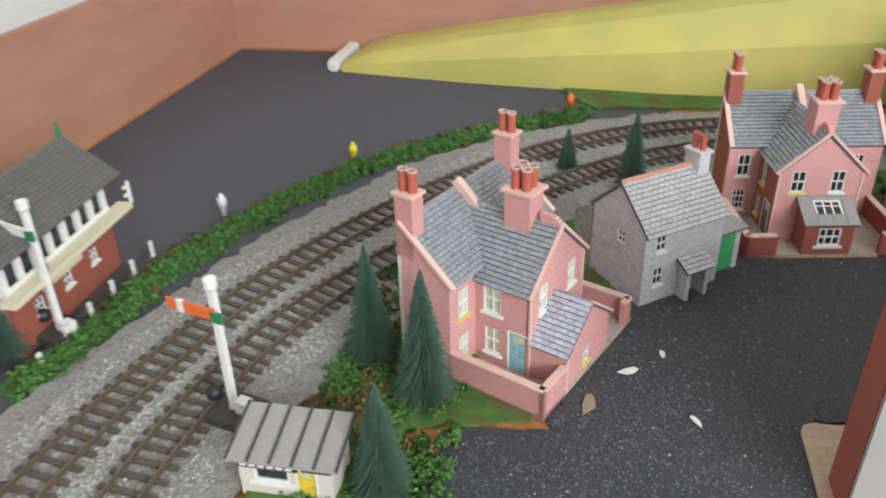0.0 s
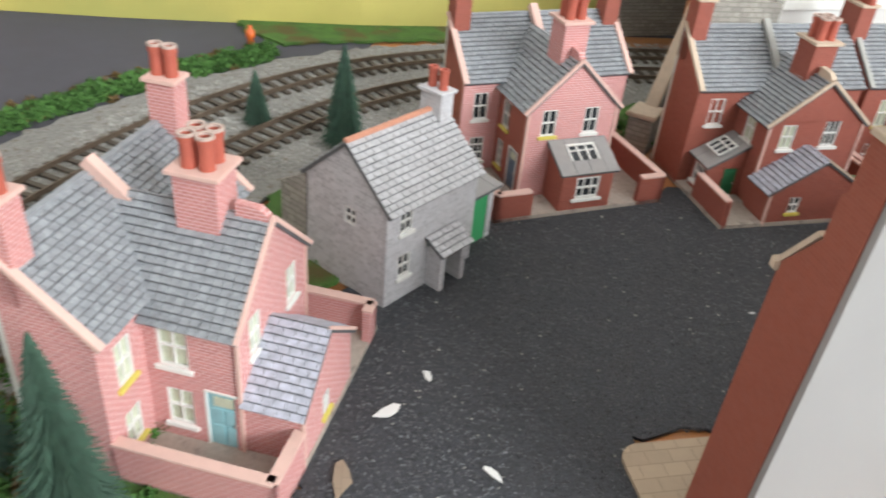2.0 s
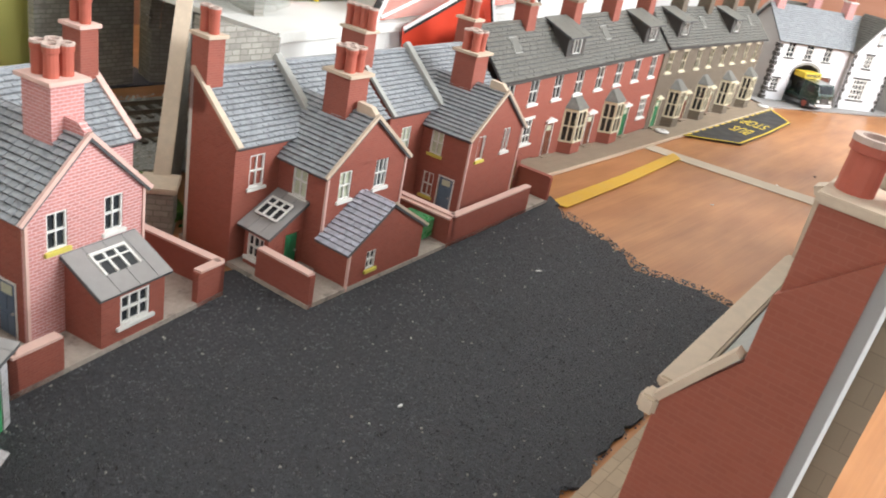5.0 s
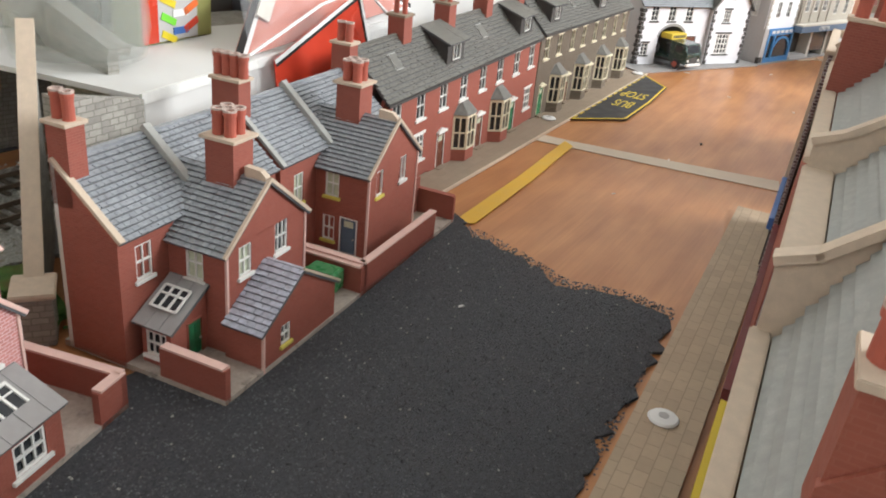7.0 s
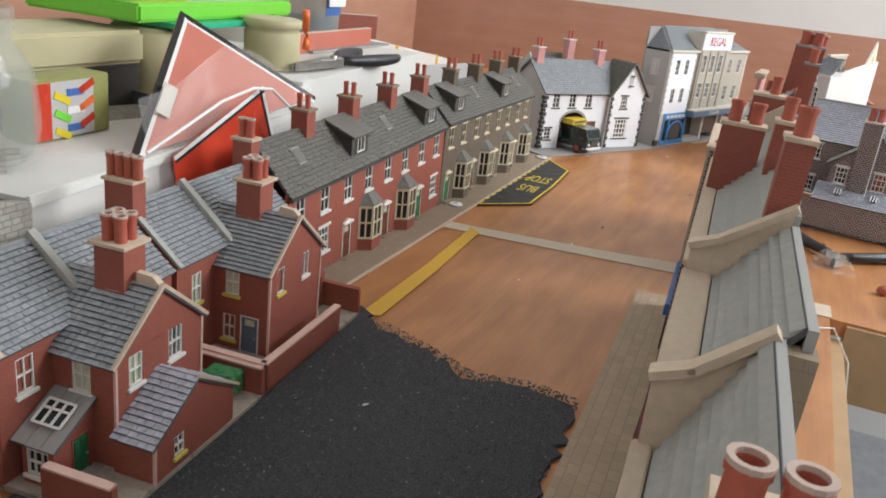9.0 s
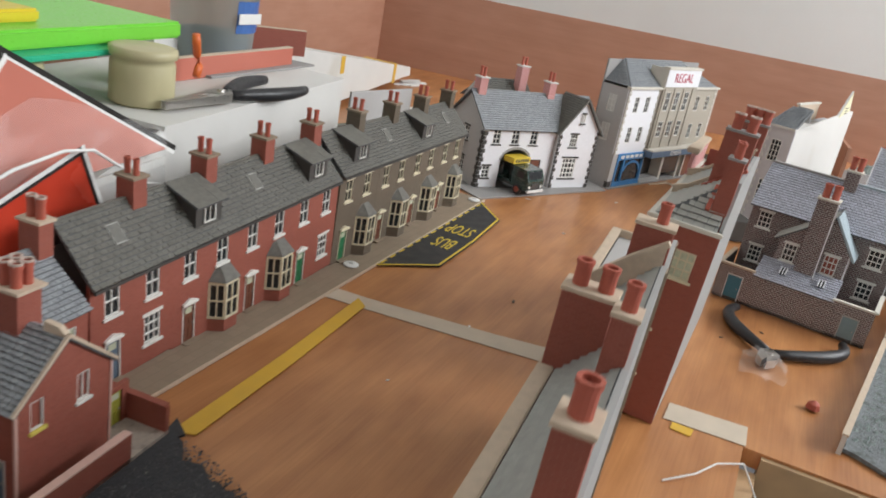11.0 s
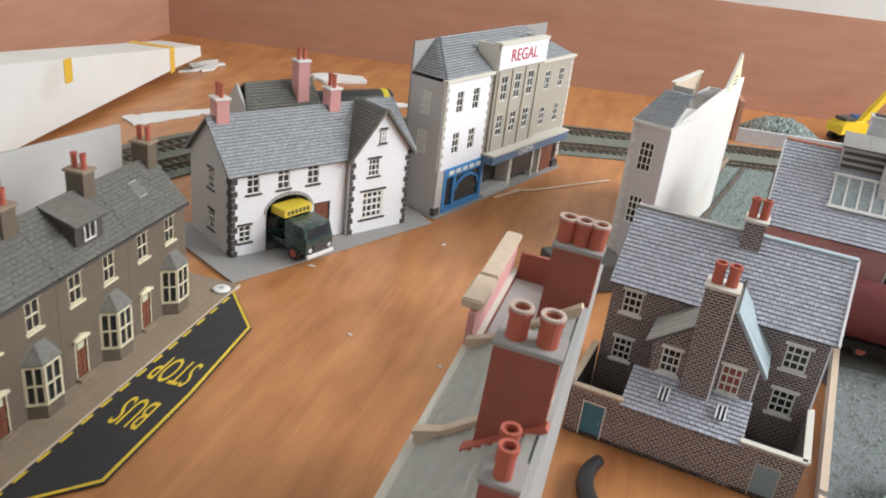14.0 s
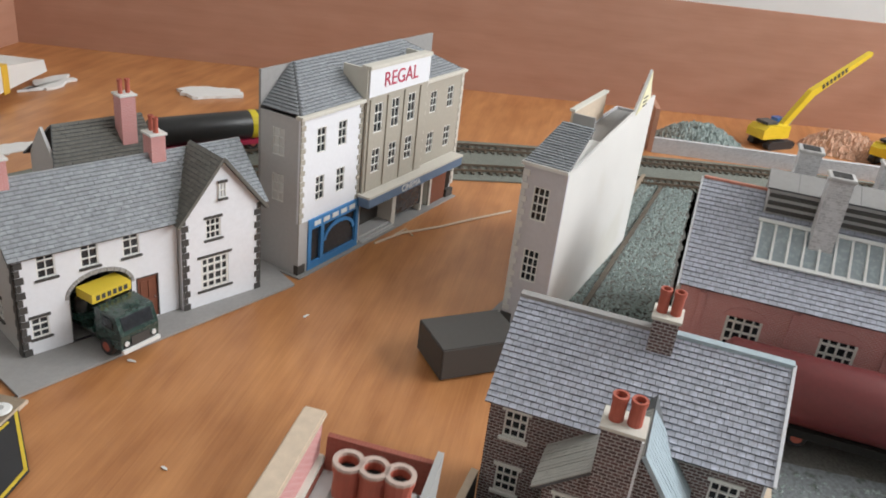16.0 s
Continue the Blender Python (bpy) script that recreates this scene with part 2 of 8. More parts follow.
def wood(name, a, b, rough, scale, stretch, spec=0.5):
    """Varnished plywood: distorted rings stretched along the grain."""
    m = bpy.data.materials.new(name)
    m.use_nodes = True
    n, l = m.node_tree.nodes, m.node_tree.links
    p = n["Principled BSDF"]
    tc, mp = n.new("ShaderNodeTexCoord"), n.new("ShaderNodeMapping")
    mp.inputs["Scale"].default_value = stretch
    l.new(tc.outputs["Object"], mp.inputs[0])
    w = n.new("ShaderNodeTexWave")
    w.wave_type, w.bands_direction = "BANDS", "Y"
    for k, v in (("Scale", scale), ("Distortion", 14.0), ("Detail", 3.0), ("Detail Scale", 0.7), ("Detail Roughness", 0.6)):
        w.inputs[k].default_value = v
    l.new(mp.outputs[0], w.inputs[0])
    ns = n.new("ShaderNodeTexNoise")
    ns.inputs["Scale"].default_value, ns.inputs["Detail"].default_value = 6.0, 6.0
    l.new(mp.outputs[0], ns.inputs["Vector"])
    r = n.new("ShaderNodeMix")
    r.data_type = "RGBA"
    r.inputs[6].default_value, r.inputs[7].default_value = (*a, 1), (*b, 1)
    ml = n.new("ShaderNodeMath")
    ml.operation = "MULTIPLY_ADD"
    ml.inputs[1].default_value = 0.18
    l.new(w.outputs["Fac"], ml.inputs[0])
    mr = n.new("ShaderNodeMapRange")
    for k, v in ((1, 0.3), (2, 0.7), (3, 0.0), (4, 0.65)):
        mr.inputs[k].default_value = v
    l.new(ns.outputs[0], mr.inputs[0])
    # fine pores and streaks along the grain
    mp2 = n.new("ShaderNodeMapping")
    mp2.inputs["Scale"].default_value = (6.0 * stretch[0], 90.0 * stretch[1], 40.0 * stretch[2])
    mp2.inputs["Rotation"].default_value = (0, 0, 0.12)
    l.new(tc.outputs["Object"], mp2.inputs[0])
    st = n.new("ShaderNodeTexNoise")
    st.inputs["Scale"].default_value, st.inputs["Detail"].default_value, st.inputs["Distortion"].default_value = 1.0, 5.0, 0.8
    l.new(mp2.outputs[0], st.inputs["Vector"])
    m3 = n.new("ShaderNodeMath")
    m3.operation = "MULTIPLY_ADD"
    m3.inputs[1].default_value = 0.7
    l.new(st.outputs[0], m3.inputs[0])
    sh = n.new("ShaderNodeMath")
    sh.operation = "SUBTRACT"
    sh.inputs[1].default_value = 0.22
    l.new(mr.outputs[0], sh.inputs[0])
    l.new(sh.outputs[0], m3.inputs[2])
    l.new(m3.outputs[0], ml.inputs[2])
    ml.use_clamp = True
    l.new(ml.outputs[0], r.inputs[0])
    l.new(r.outputs[2], p.inputs["Base Color"])
    p.inputs["Roughness"].default_value, p.inputs["Specular IOR Level"].default_value = rough, spec
    bp = n.new("ShaderNodeBump")
    bp.inputs["Strength"].default_value, bp.inputs["Distance"].default_value = 0.06, 0.0005
    l.new(w.outputs["Fac"], bp.inputs["Height"])
    l.new(bp.outputs[0], p.inputs["Normal"])
    return m


M["board"] = wood("varnished_plywood", (0.34, 0.128, 0.042), (0.585, 0.27, 0.105), 0.36, 2.6, (2.2, 5.5, 2.0))
M["backboard"] = wood("brown_hardboard", (0.4, 0.2, 0.13), (0.48, 0.26, 0.18), 0.5, 2.0, (2.0, 2.0, 7.0), 0.4)

# ---- mesh helpers ----


def box_uv(me):
    """UVs in millimetres: along the wall and up it."""
    uv = me.uv_layers.new(name="mm")
    for poly in me.polygons:
        nx, ny, nz = poly.normal
        if abs(nz) > 0.8:
            ax = (Vector((1, 0, 0)), Vector((0, 1, 0)))
        else:
            h = Vector((-ny, nx, 0)).normalized()
            ax = (h, Vector((0, 0, 1)))
        for li in poly.loop_indices:
            co = me.vertices[me.loops[li].vertex_index].co
            uv.data[li].uv = (co.dot(ax[0]) * 1000, co.dot(ax[1]) * 1000)


def mesh_of(name, bm, material, smooth=False):
    me = bpy.data.meshes.new(name)
    bmesh.ops.recalc_face_normals(bm, faces=bm.faces)
    bm.to_mesh(me)
    bm.free()
    me.materials.append(material)
    box_uv(me)
    if smooth:
        for f in me.polygons:
            f.use_smooth = True
    return me


def raw(name, verts, faces, material):
    me = bpy.data.meshes.new(name)
    me.from_pydata(verts, [], faces)
    me.materials.append(material)
    box_uv(me)
    return me


def part(name, bm, material, parent, label="", smooth=False):
    ob = new(name, bm if isinstance(bm, bpy.types.Mesh) else mesh_of(name, bm, material, smooth))
    ob.parent = parent
    return tagged(ob, label) if label else ob


def thing(name, x, y, z, deg, label, category, group=""):
    ob = new(name)
    ob.empty_display_size = 0.01
    ob.matrix_world = pose(x, y, z, 0, 0, deg)
    return tagged(ob, label, category, group)


def solid(name, bm, material, m, label, category, group="", kind="", smooth=False):
    ob = new(name, bm if isinstance(bm, bpy.types.Mesh) else mesh_of(name, bm, material, smooth))
    ob.matrix_world = m
    return tagged(ob, label, category, group, kind)


def box(x0, x1, y0, y1, z0, z1, bevel=0.0, bm=None):
    bm = bm or bmesh.new()
    r = bmesh.ops.create_cube(bm, size=1.0, matrix=Matrix.LocRotScale(((x0 + x1) / 2, (y0 + y1) / 2, (z0 + z1) / 2), None, (abs(x1 - x0), abs(y1 - y0), abs(z1 - z0))))
    if bevel:
        es = list({e for v in r["verts"] for e in v.link_edges})
        bmesh.ops.bevel(bm, geom=es, offset=bevel, segments=2, affect="EDGES")
    return bm


def prism(poly, a, b, axis="z", bm=None):
    """A polygon (2D) pushed from a to b along an axis; for axis y the polygon is (x, z), for x it is (y, z)."""
    bm = bm or bmesh.new()
    put = {"z": lambda p, h: (p[0], p[1], h), "y": lambda p, h: (p[0], h, p[1]), "x": lambda p, h: (h, p[0], p[1])}[axis]
    lo, hi = [bm.verts.new(put(p, a)) for p in poly], [bm.verts.new(put(p, b)) for p in poly]
    bm.faces.new(lo), bm.faces.new(hi)
    for i in range(len(poly)):
        j = (i + 1) % len(poly)
        bm.faces.new((lo[i], lo[j], hi[j], hi[i]))
    return bm


def lathe(profile, segs=16, bm=None, at=(0, 0, 0), cap=True):
    bm = bm or bmesh.new()
    rings = []
    for r, z in profile:
        rings.append([bm.verts.new((at[0] + r * math.cos(2 * math.pi * k / segs), at[1] + r * math.sin(2 * math.pi * k / segs), at[2] + z)) for k in range(segs)])
    for a, b in zip(rings, rings[1:]):
        for k in range(segs):
            bm.faces.new((a[k], a[(k + 1) % segs], b[(k + 1) % segs], b[k]))
    if cap:
        bm.faces.new(rings[0]), bm.faces.new(rings[-1])
    return bm


def tube(points, radius, segs=8, bm=None):
    """A round bar along points; radius may be one per point."""
    bm = bm or bmesh.new()
    pts = [Vector(p) for p in points]
    rad = radius if isinstance(radius, (list, tuple)) else [radius] * len(pts)
    rings = []
    for i, p in enumerate(pts):
        d = (pts[min(i + 1, len(pts) - 1)] - pts[max(i - 1, 0)]).normalized()
        s = d.cross(Vector((0, 0, 1)))
        s = s.normalized() if s.length > 1e-4 else Vector((1, 0, 0))
        u = s.cross(d)
        rings.append([bm.verts.new(p + rad[i] * (math.cos(2 * math.pi * k / segs) * s + math.sin(2 * math.pi * k / segs) * u)) for k in range(segs)])
    for a, b in zip(rings, rings[1:]):
        for k in range(segs):
            bm.faces.new((a[k], a[(k + 1) % segs], b[(k + 1) % segs], b[k]))
    bm.faces.new(rings[0]), bm.faces.new(rings[-1])
    return bm


def wall(parent, p0, p1, z0, z1, material, holes=(), apex=None, thick=0.0022, name="wall", top=None):
    """A wall from p0 to p1 whose outer side lies to the right of that way, with openings (s0, s1, za, zb) that go through it and a gable up to apex (s, z) or a sloping top (z at p0, z at p1)."""
    a, b = Vector(p0), Vector(p1)
    d = (b - a).normalized()
    n = Vector((d.y, -d.x))
    L = (b - a).length
    bm = bmesh.new()

    def at(s, z, depth):
        q = a + d * s - n * depth
        return bm.verts.new((q.x, q.y, z))

    ss = sorted({0.0, L, *[x for h in holes for x in h[:2]]})
    zs = sorted({z0, z1, *[x for h in holes for x in h[2:4]]})

    def open_at(s, z):
        return any(h[0] < s < h[1] and h[2] < z < h[3] for h in holes)

    for i in range(len(ss) - 1):
        for j in range(len(zs) - 1):
            s0_, s1_, a0, a1 = ss[i], ss[i + 1], zs[j], zs[j + 1]
            if open_at((s0_ + s1_) / 2, (a0 + a1) / 2):
                continue
            for dep in (0.0, thick):
                bm.faces.new([at(s0_, a0, dep), at(s1_, a0, dep), at(s1_, a1, dep), at(s0_, a1, dep)])
    for s0_, s1_, a0, a1 in [(0.0, L, z0, z1), *[h[:4] for h in holes]]:
        for (s, z), (s2, z2) in (((s0_, a0), (s1_, a0)), ((s1_, a0), (s1_, a1)), ((s1_, a1), (s0_, a1)), ((s0_, a1), (s0_, a0))):
            bm.faces.new([at(s, z, 0), at(s2, z2, 0), at(s2, z2, thick), at(s, z, thick)])
    if apex or top:
        tri = [(0.0, z1), (L, z1), apex] if apex else [(0.0, z1), (L, z1), (L, top[1]), (0.0, top[0])]
        tri = [q for k, q in enumerate(tri) if q not in tri[:k]]
        for dep in (0.0, thick):
            bm.faces.new([at(s, z, dep) for s, z in tri])
        for k in range(1, len(tri)):
            (s, z), (s2, z2) = tri[k], tri[(k + 1) % len(tri)]
            bm.faces.new([at(s, z, 0), at(s2, z2, 0), at(s2, z2, thick), at(s, z, thick)])
    bmesh.ops.remove_doubles(bm, verts=bm.verts, dist=1e-6)
    return part(name, bm, material, parent)


def window(parent, p0, p1, s, z, w, h, frame_mat=None, sill_mat=None, lintel_mat=None, pane_mat=None, bars=(1, 1), name="window", head=0.0, proud=0.0012):
    """A window in the wall p0-p1: frame and bars a little sunk, pane behind, sill and lintel proud. s is its left edge along the wall, z its foot."""
    a, b = Vector(p0), Vector(p1)
    d = (b - a).normalized()
    ang = math.degrees(math.atan2(d.y, d.x))
    q = a + d * s
    holder = new(name)
    holder.parent, holder.empty_display_size = parent, 0.004
    holder.matrix_local = pose(q.x, q.y, z, 0, 0, ang)
    t = max(0.0007, w * 0.075)
    bm = bmesh.new()
    y0, y1 = 0.0003, 0.0013
    for x0, x1, a0, a1 in ((0, t, 0, h), (w - t, w, 0, h), (t, w - t, 0, t), (t, w - t, h - t, h)):
        box(x0, x1, y0, y1, a0, a1, bm=bm)
    nv, nh = bars
    for k in range(nv):
        c = w * (k + 1) / (nv + 1)
        box(c - t * 0.4, c + t * 0.4, y0 + 0.0002, y1, t, h - t, bm=bm)
    for k in range(nh):
        c = h * (k + 1) / (nh + 1)
        box(t, w - t, y0, y1 + 0.0001, c - t * 0.42, c + t * 0.42, bm=bm)
    part("window_frame", bm, frame_mat or M["frame"], holder)
    part("pane", box(0, w, y1 + 0.0002, y1 + 0.0007, 0, h), pane_mat or M["pane"], holder)
    if sill_mat:
        part("window_sill", box(-w * 0.14, w * 1.14, -proud, 0.0003, -0.0016, 0.0001, 0.0002), sill_mat, holder)
    if lintel_mat:
        lb = box(-w * 0.12, w * 1.12, -proud * 0.5, 0.0003, h, h + 0.002)
        part("lintel", lb, lintel_mat, holder)
    return holder


def door(parent, p0, p1, s, z, w, h, material, frame_mat=None, light=True):
    a, b = Vector(p0), Vector(p1)
    d = (b - a).normalized()
    q = a + d * s
    holder = new("door")
    holder.parent, holder.empty_display_size = parent, 0.004
    holder.matrix_local = pose(q.x, q.y, z, 0, 0, math.degrees(math.atan2(d.y, d.x)))
    bm = box(0, w, 0.0006, 0.0016, 0, h)
    for x0, x1, a0, a1 in ((0.14, 0.46, 0.08, 0.42), (0.54, 0.86, 0.08, 0.42), (0.14, 0.46, 0.5, 0.72 if light else 0.9), (0.54, 0.86, 0.5, 0.72 if light else 0.9)):
        box(w * x0, w * x1, 0.0002, 0.0007, h * a0, h * a1, 0.0001, bm=bm)
    part("door_leaf", bm, material, holder)
    t = 0.0008
    fb = bmesh.new()
    for x0, x1, a0, a1 in ((-t, 0, 0, h + t), (w, w + t, 0, h + t), (0, w, h, h + t)):
        box(x0, x1, -0.0003, 0.0016, a0, a1, bm=fb)
    part("door_frame", fb, frame_mat or M["frame"], holder)
    if light:
        part("pane", box(w * 0.2, w * 0.8, 0.0001, 0.0004, h * 0.78, h * 0.94), M["pane_pale"], holder)
    kb = bmesh.new()
    bmesh.ops.create_uvsphere(kb, u_segments=8, v_segments=6, radius=0.0006, matrix=Matrix.Translation((w * 0.85, -0.0002, h * 0.48)))
    part("door_knob", kb, M["steel"], holder)
    return holder


def slope(parent, el, er, rr, rl, material, tile=(0.0034, 0.0027), thick=0.0014, name="roof_slope", rise=0.0009, rnd=random.Random(3)):
    """A roof slope: a slab between the eave (el, er) and the ridge (rl, rr), and on it courses of slates with lifted lower edges."""
    el, er, rr, rl = (Vector(p) for p in (el, er, rr, rl))
    ux = (er - el).normalized()
    nrm = ux.cross((rl + rr) / 2 - (el + er) / 2).normalized()
    if nrm.z < 0:
        nrm = -nrm
    up = nrm.cross(ux)
    if up.z < 0:
        up = -up
    H = ((rl + rr) / 2 - el).dot(up)
    xl, xr = (rl - el).dot(ux), (rr - el).dot(ux)
    L = (er - el).length
    verts, faces = [], []

    def add(vs, fs):
        o = len(verts)
        verts.extend(tuple(v) for v in vs)
        faces.extend(tuple(o + i for i in f) for f in fs)

    cor = [el, er, rr, rl]
    deck_ = raw("roof_deck", [tuple(v) for v in [c - nrm * thick for c in cor] + cor], [(3, 2, 1, 0), (4, 5, 6, 7), (0, 1, 5, 4), (1, 2, 6, 5), (2, 3, 7, 6), (3, 0, 4, 7)], M["deckdark"])
    part("roof_deck", deck_, None, parent)
    rows = max(1, round(H / tile[1]))
    hh = H / rows
    for r in range(rows):
        y0, y1 = r * hh, min(H, (r + 1) * hh)
        fa, fb = y0 / H, y1 / H
        left, right = max(xl * fa, xl * fb) if xl > 0 else min(0, xl * fa), min(L + (xr - L) * fa, L + (xr - L) * fb) if xr < L else L + (xr - L) * fa
        x = left - (tile[0] * 0.5 if r % 2 else 0.0)
        while x < right - 1e-5:
            x0, x1 = max(left, x + 0.00014), min(right, x + tile[0] - 0.00014)
            x += tile[0]
            if x1 - x0 < 0.0004:
                continue
            k = rise * rnd.uniform(0.75, 1.3)
            dy = rnd.uniform(-0.00012, 0.00012)
            o = el + nrm * 0.00004
            a, b = o + ux * x0 + up * (y0 + dy), o + ux * x1 + up * (y0 + dy)
            c, d = o + ux * x1 + up * (y1 - 0.0004), o + ux * x0 + up * (y1 - 0.0004)
            add([a, b, a + nrm * k, b + nrm * k, c + nrm * 0.0001, d + nrm * 0.0001], [(0, 1, 3, 2), (2, 3, 4, 5), (0, 2, 5), (1, 4, 3)])
    me = raw(name, verts, faces, material)
    return tagged(part(name, me, material, parent), kind="stuff")


def chimney(parent, x, y, z0, z1, w, d, material, pots, cap_mat=None, r=0.0028, ph=0.0105, rim=True, flare=0.0012):
    """A stack with an oversailing cap, and its pots, each with a pale rim and a sooted bore."""
    h = new("chimney")
    h.parent, h.empty_display_size = parent, 0.004
    h.matrix_local = pose(x, y, 0)
    part("chimney_shaft", box(-w / 2, w / 2, -d / 2, d / 2, z0, z1), material, h)
    cm = cap_mat or M["cream"]
    part("shaft_cap", box(-w / 2 - flare, w / 2 + flare, -d / 2 - flare, d / 2 + flare, z1, z1 + 0.0016, 0.0002), cm, h)
    for px, py in pots:
        pm = lathe([(r, 0), (r * 0.97, ph * 0.8), (r * 1.12, ph * 0.82), (r * 1.12, ph), (r * 0.75, ph), (r * 0.7, ph * 0.7)], 14, at=(px, py, z1 + 0.0016), cap=False)
        part("chimney_pot", pm, M["pot"], h, smooth=False)
        if rim:
            part("pot_rim", lathe([(r * 1.15, 0), (r * 1.15, 0.0009), (r * 0.78, 0.0009), (r * 0.78, 0)], 14, at=(px, py, z1 + 0.0016 + ph), cap=False), M["pot_rim"], h)
        part("flue", lathe([(r * 0.74, 0), (r * 0.74, 0.0003)], 12, at=(px, py, z1 + 0.0016 + ph * 0.75)), M["soot"], h)
    return h


def strip(parent, pts, width, height, material, name="coping"):
    """A flat bar along 3D points, for copings and verges."""
    bm = bmesh.new()
    for a, b in zip(pts, pts[1:]):
        a, b = Vector(a), Vector(b)
        d = b - a
        m = Matrix.Translation((a + b) / 2) @ d.to_track_quat("X", "Z").to_matrix().to_4x4() @ Matrix.Diagonal((d.length + width * 0.3, width, height, 1))
        bmesh.ops.create_cube(bm, size=1.0, matrix=m)
    return part(name, bm, material, parent)


def low_wall(parent, pts, h, material, cap, thick=0.003):
    for a, b in zip(pts, pts[1:]):
        a, b = Vector(a), Vector(b)
        d = (b - a)
        m = Matrix.Translation(((a.x + b.x) / 2, (a.y + b.y) / 2, h / 2)) @ pose(0, 0, 0, 0, 0, math.degrees(math.atan2(d.y, d.x))) @ Matrix.Diagonal((d.length + thick, thick, h, 1))
        bm = bmesh.new()
        bmesh.ops.create_cube(bm, size=1.0, matrix=m)
        part("yard_wall", bm, material, parent)
        strip(parent, [(a.x, a.y, h + 0.0005), (b.x, b.y, h + 0.0005)], thick + 0.0012, 0.001, cap, "wall_coping")


def letters(text, size, material, parent, m, name="lettering", depth=0.0002):
    cu = bpy.data.curves.new(name, "FONT")
    cu.body, cu.size, cu.extrude, cu.align_x, cu.align_y = text, size, depth, "CENTER", "CENTER"
    tmp = bpy.data.objects.new(name, cu)
    scene.collection.objects.link(tmp)
    me = bpy.data.meshes.new_from_object(tmp.evaluated_get(bpy.context.evaluated_depsgraph_get()))
    bpy.data.objects.remove(tmp)
    me.materials.clear()
    me.materials.append(material)
    ob = new(name, me)
    ob.parent = parent
    ob.matrix_local = m
    return ob

# ---- the room and the layout's boards ----
RX0, RX1, RY0, RY1, RZ0, RZ1 = -1.35, 1.62, -1.8, 0.8, -0.85, 1.6


def structure(name, bm, material, label, m=None):
    return solid(name, bm, material, m or Matrix(), label, name.split("_")[0], kind="structure")


structure("floor", box(RX0 - 0.1, RX1 + 0.1, RY0 - 0.1, RY1 + 0.1, RZ0 - 0.05, RZ0), M["carpet"], "dark grey carpeted room floor below the layout")
structure("ceiling", box(RX0 - 0.1, RX1 + 0.1, RY0 - 0.1, RY1 + 0.1, RZ1, RZ1 + 0.05), M["wallpaint"], "plain white painted ceiling")
structure("wall_north", box(RX0 - 0.1, RX1 + 0.1, RY1, RY1 + 0.1, RZ0, RZ1), M["wallpaint"], "plain white painted room wall")
structure("wall_east", box(RX1, RX1 + 0.1, RY0, RY1, RZ0, RZ1), M["wallpaint"], "plain white painted room wall")
structure("wall_west", box(RX0 - 0.1, RX0, RY0, RY1, RZ0, RZ1), M["wallpaint"], "plain white painted room wall")
sw = bmesh.new()
wx0, wx1, wz0, wz1 = WIN[0] - 0.8, WIN[0] + 0.8, WIN[2] - 0.34, WIN[2] + 0.34
for b_ in ((RX0 - 0.1, wx0, RZ0, RZ1), (wx1, RX1 + 0.1, RZ0, RZ1), (wx0, wx1, RZ0, wz0), (wx0, wx1, wz1, RZ1)):
    box(b_[0], b_[1], RY0 - 0.1, RY0, b_[2], b_[3], bm=sw)
structure("wall_south", sw, M["wallpaint"], "plain white painted wall with a window opening")

# plywood deck with the operator's well cut out of it
deck = bmesh.new()
box(-1.12, 1.5, -0.313, 0.62, -0.012, 0.0, bm=deck)
box(0.004, 1.5, -0.95, -0.313, -0.012, 0.0, bm=deck)
box(-1.12, -0.56, -0.6, -0.313, -0.012, 0.0, bm=deck)
ground = structure("ground_deck", deck, M["board"], "orange-brown varnished plywood baseboard of the layout")
ground["category"] = "baseboard"
ed = bmesh.new()
box(-0.56, 0.0, -0.325, -0.3135, -0.075, -0.013, bm=ed)
box(0.0, 0.0115, -0.95, -0.325, -0.06, -0.002, bm=ed)
structure("trim_edge", ed, M["wood_edge"], "pale timber batten along the baseboard's edge")


def board_between(name, a, b, h, label):
    a, b = Vector(a), Vector(b)
    d = b - a
    bm = box(0, d.length, 0, 0.006, 0.0, h)
    return structure(name, bm, M["backboard"], label, pose(a.x, a.y, 0.0, 0, 0, math.degrees(math.atan2(d.y, d.x))))


board_between("backboard_west", (-1.085, -0.62), (-1.085, 0.335), 0.112, "brown hardboard upstand behind the layout")
board_between("backboard_north", (-1.085, 0.335), (1.08, 0.56), 0.16, "brown hardboard upstand behind the layout")
board_between("backboard_east", (1.08, 0.56), (1.38, -0.95), 0.165, "reddish-brown hardboard upstand behind the goods yard")


def sheet(name, poly, z, material, label, category, kind="structure", thick=0.0012, wob=0.0, seed=1):
    """A thin flat covering with an uneven edge."""
    rnd = random.Random(seed)
    pts = []
    for i, p in enumerate(poly):
        q = poly[(i + 1) % len(poly)]
        n = max(1, int(math.dist(p, q) / 0.006)) if wob else 1
        for k in range(n):
            f = k / n
            pts.append((p[0] + (q[0] - p[0]) * f + rnd.gauss(0, wob), p[1] + (q[1] - p[1]) * f + rnd.gauss(0, wob)))
    bm = prism(pts, z, z + thick)
    return solid(name, bm, material, Matrix(), label, category, kind=kind)


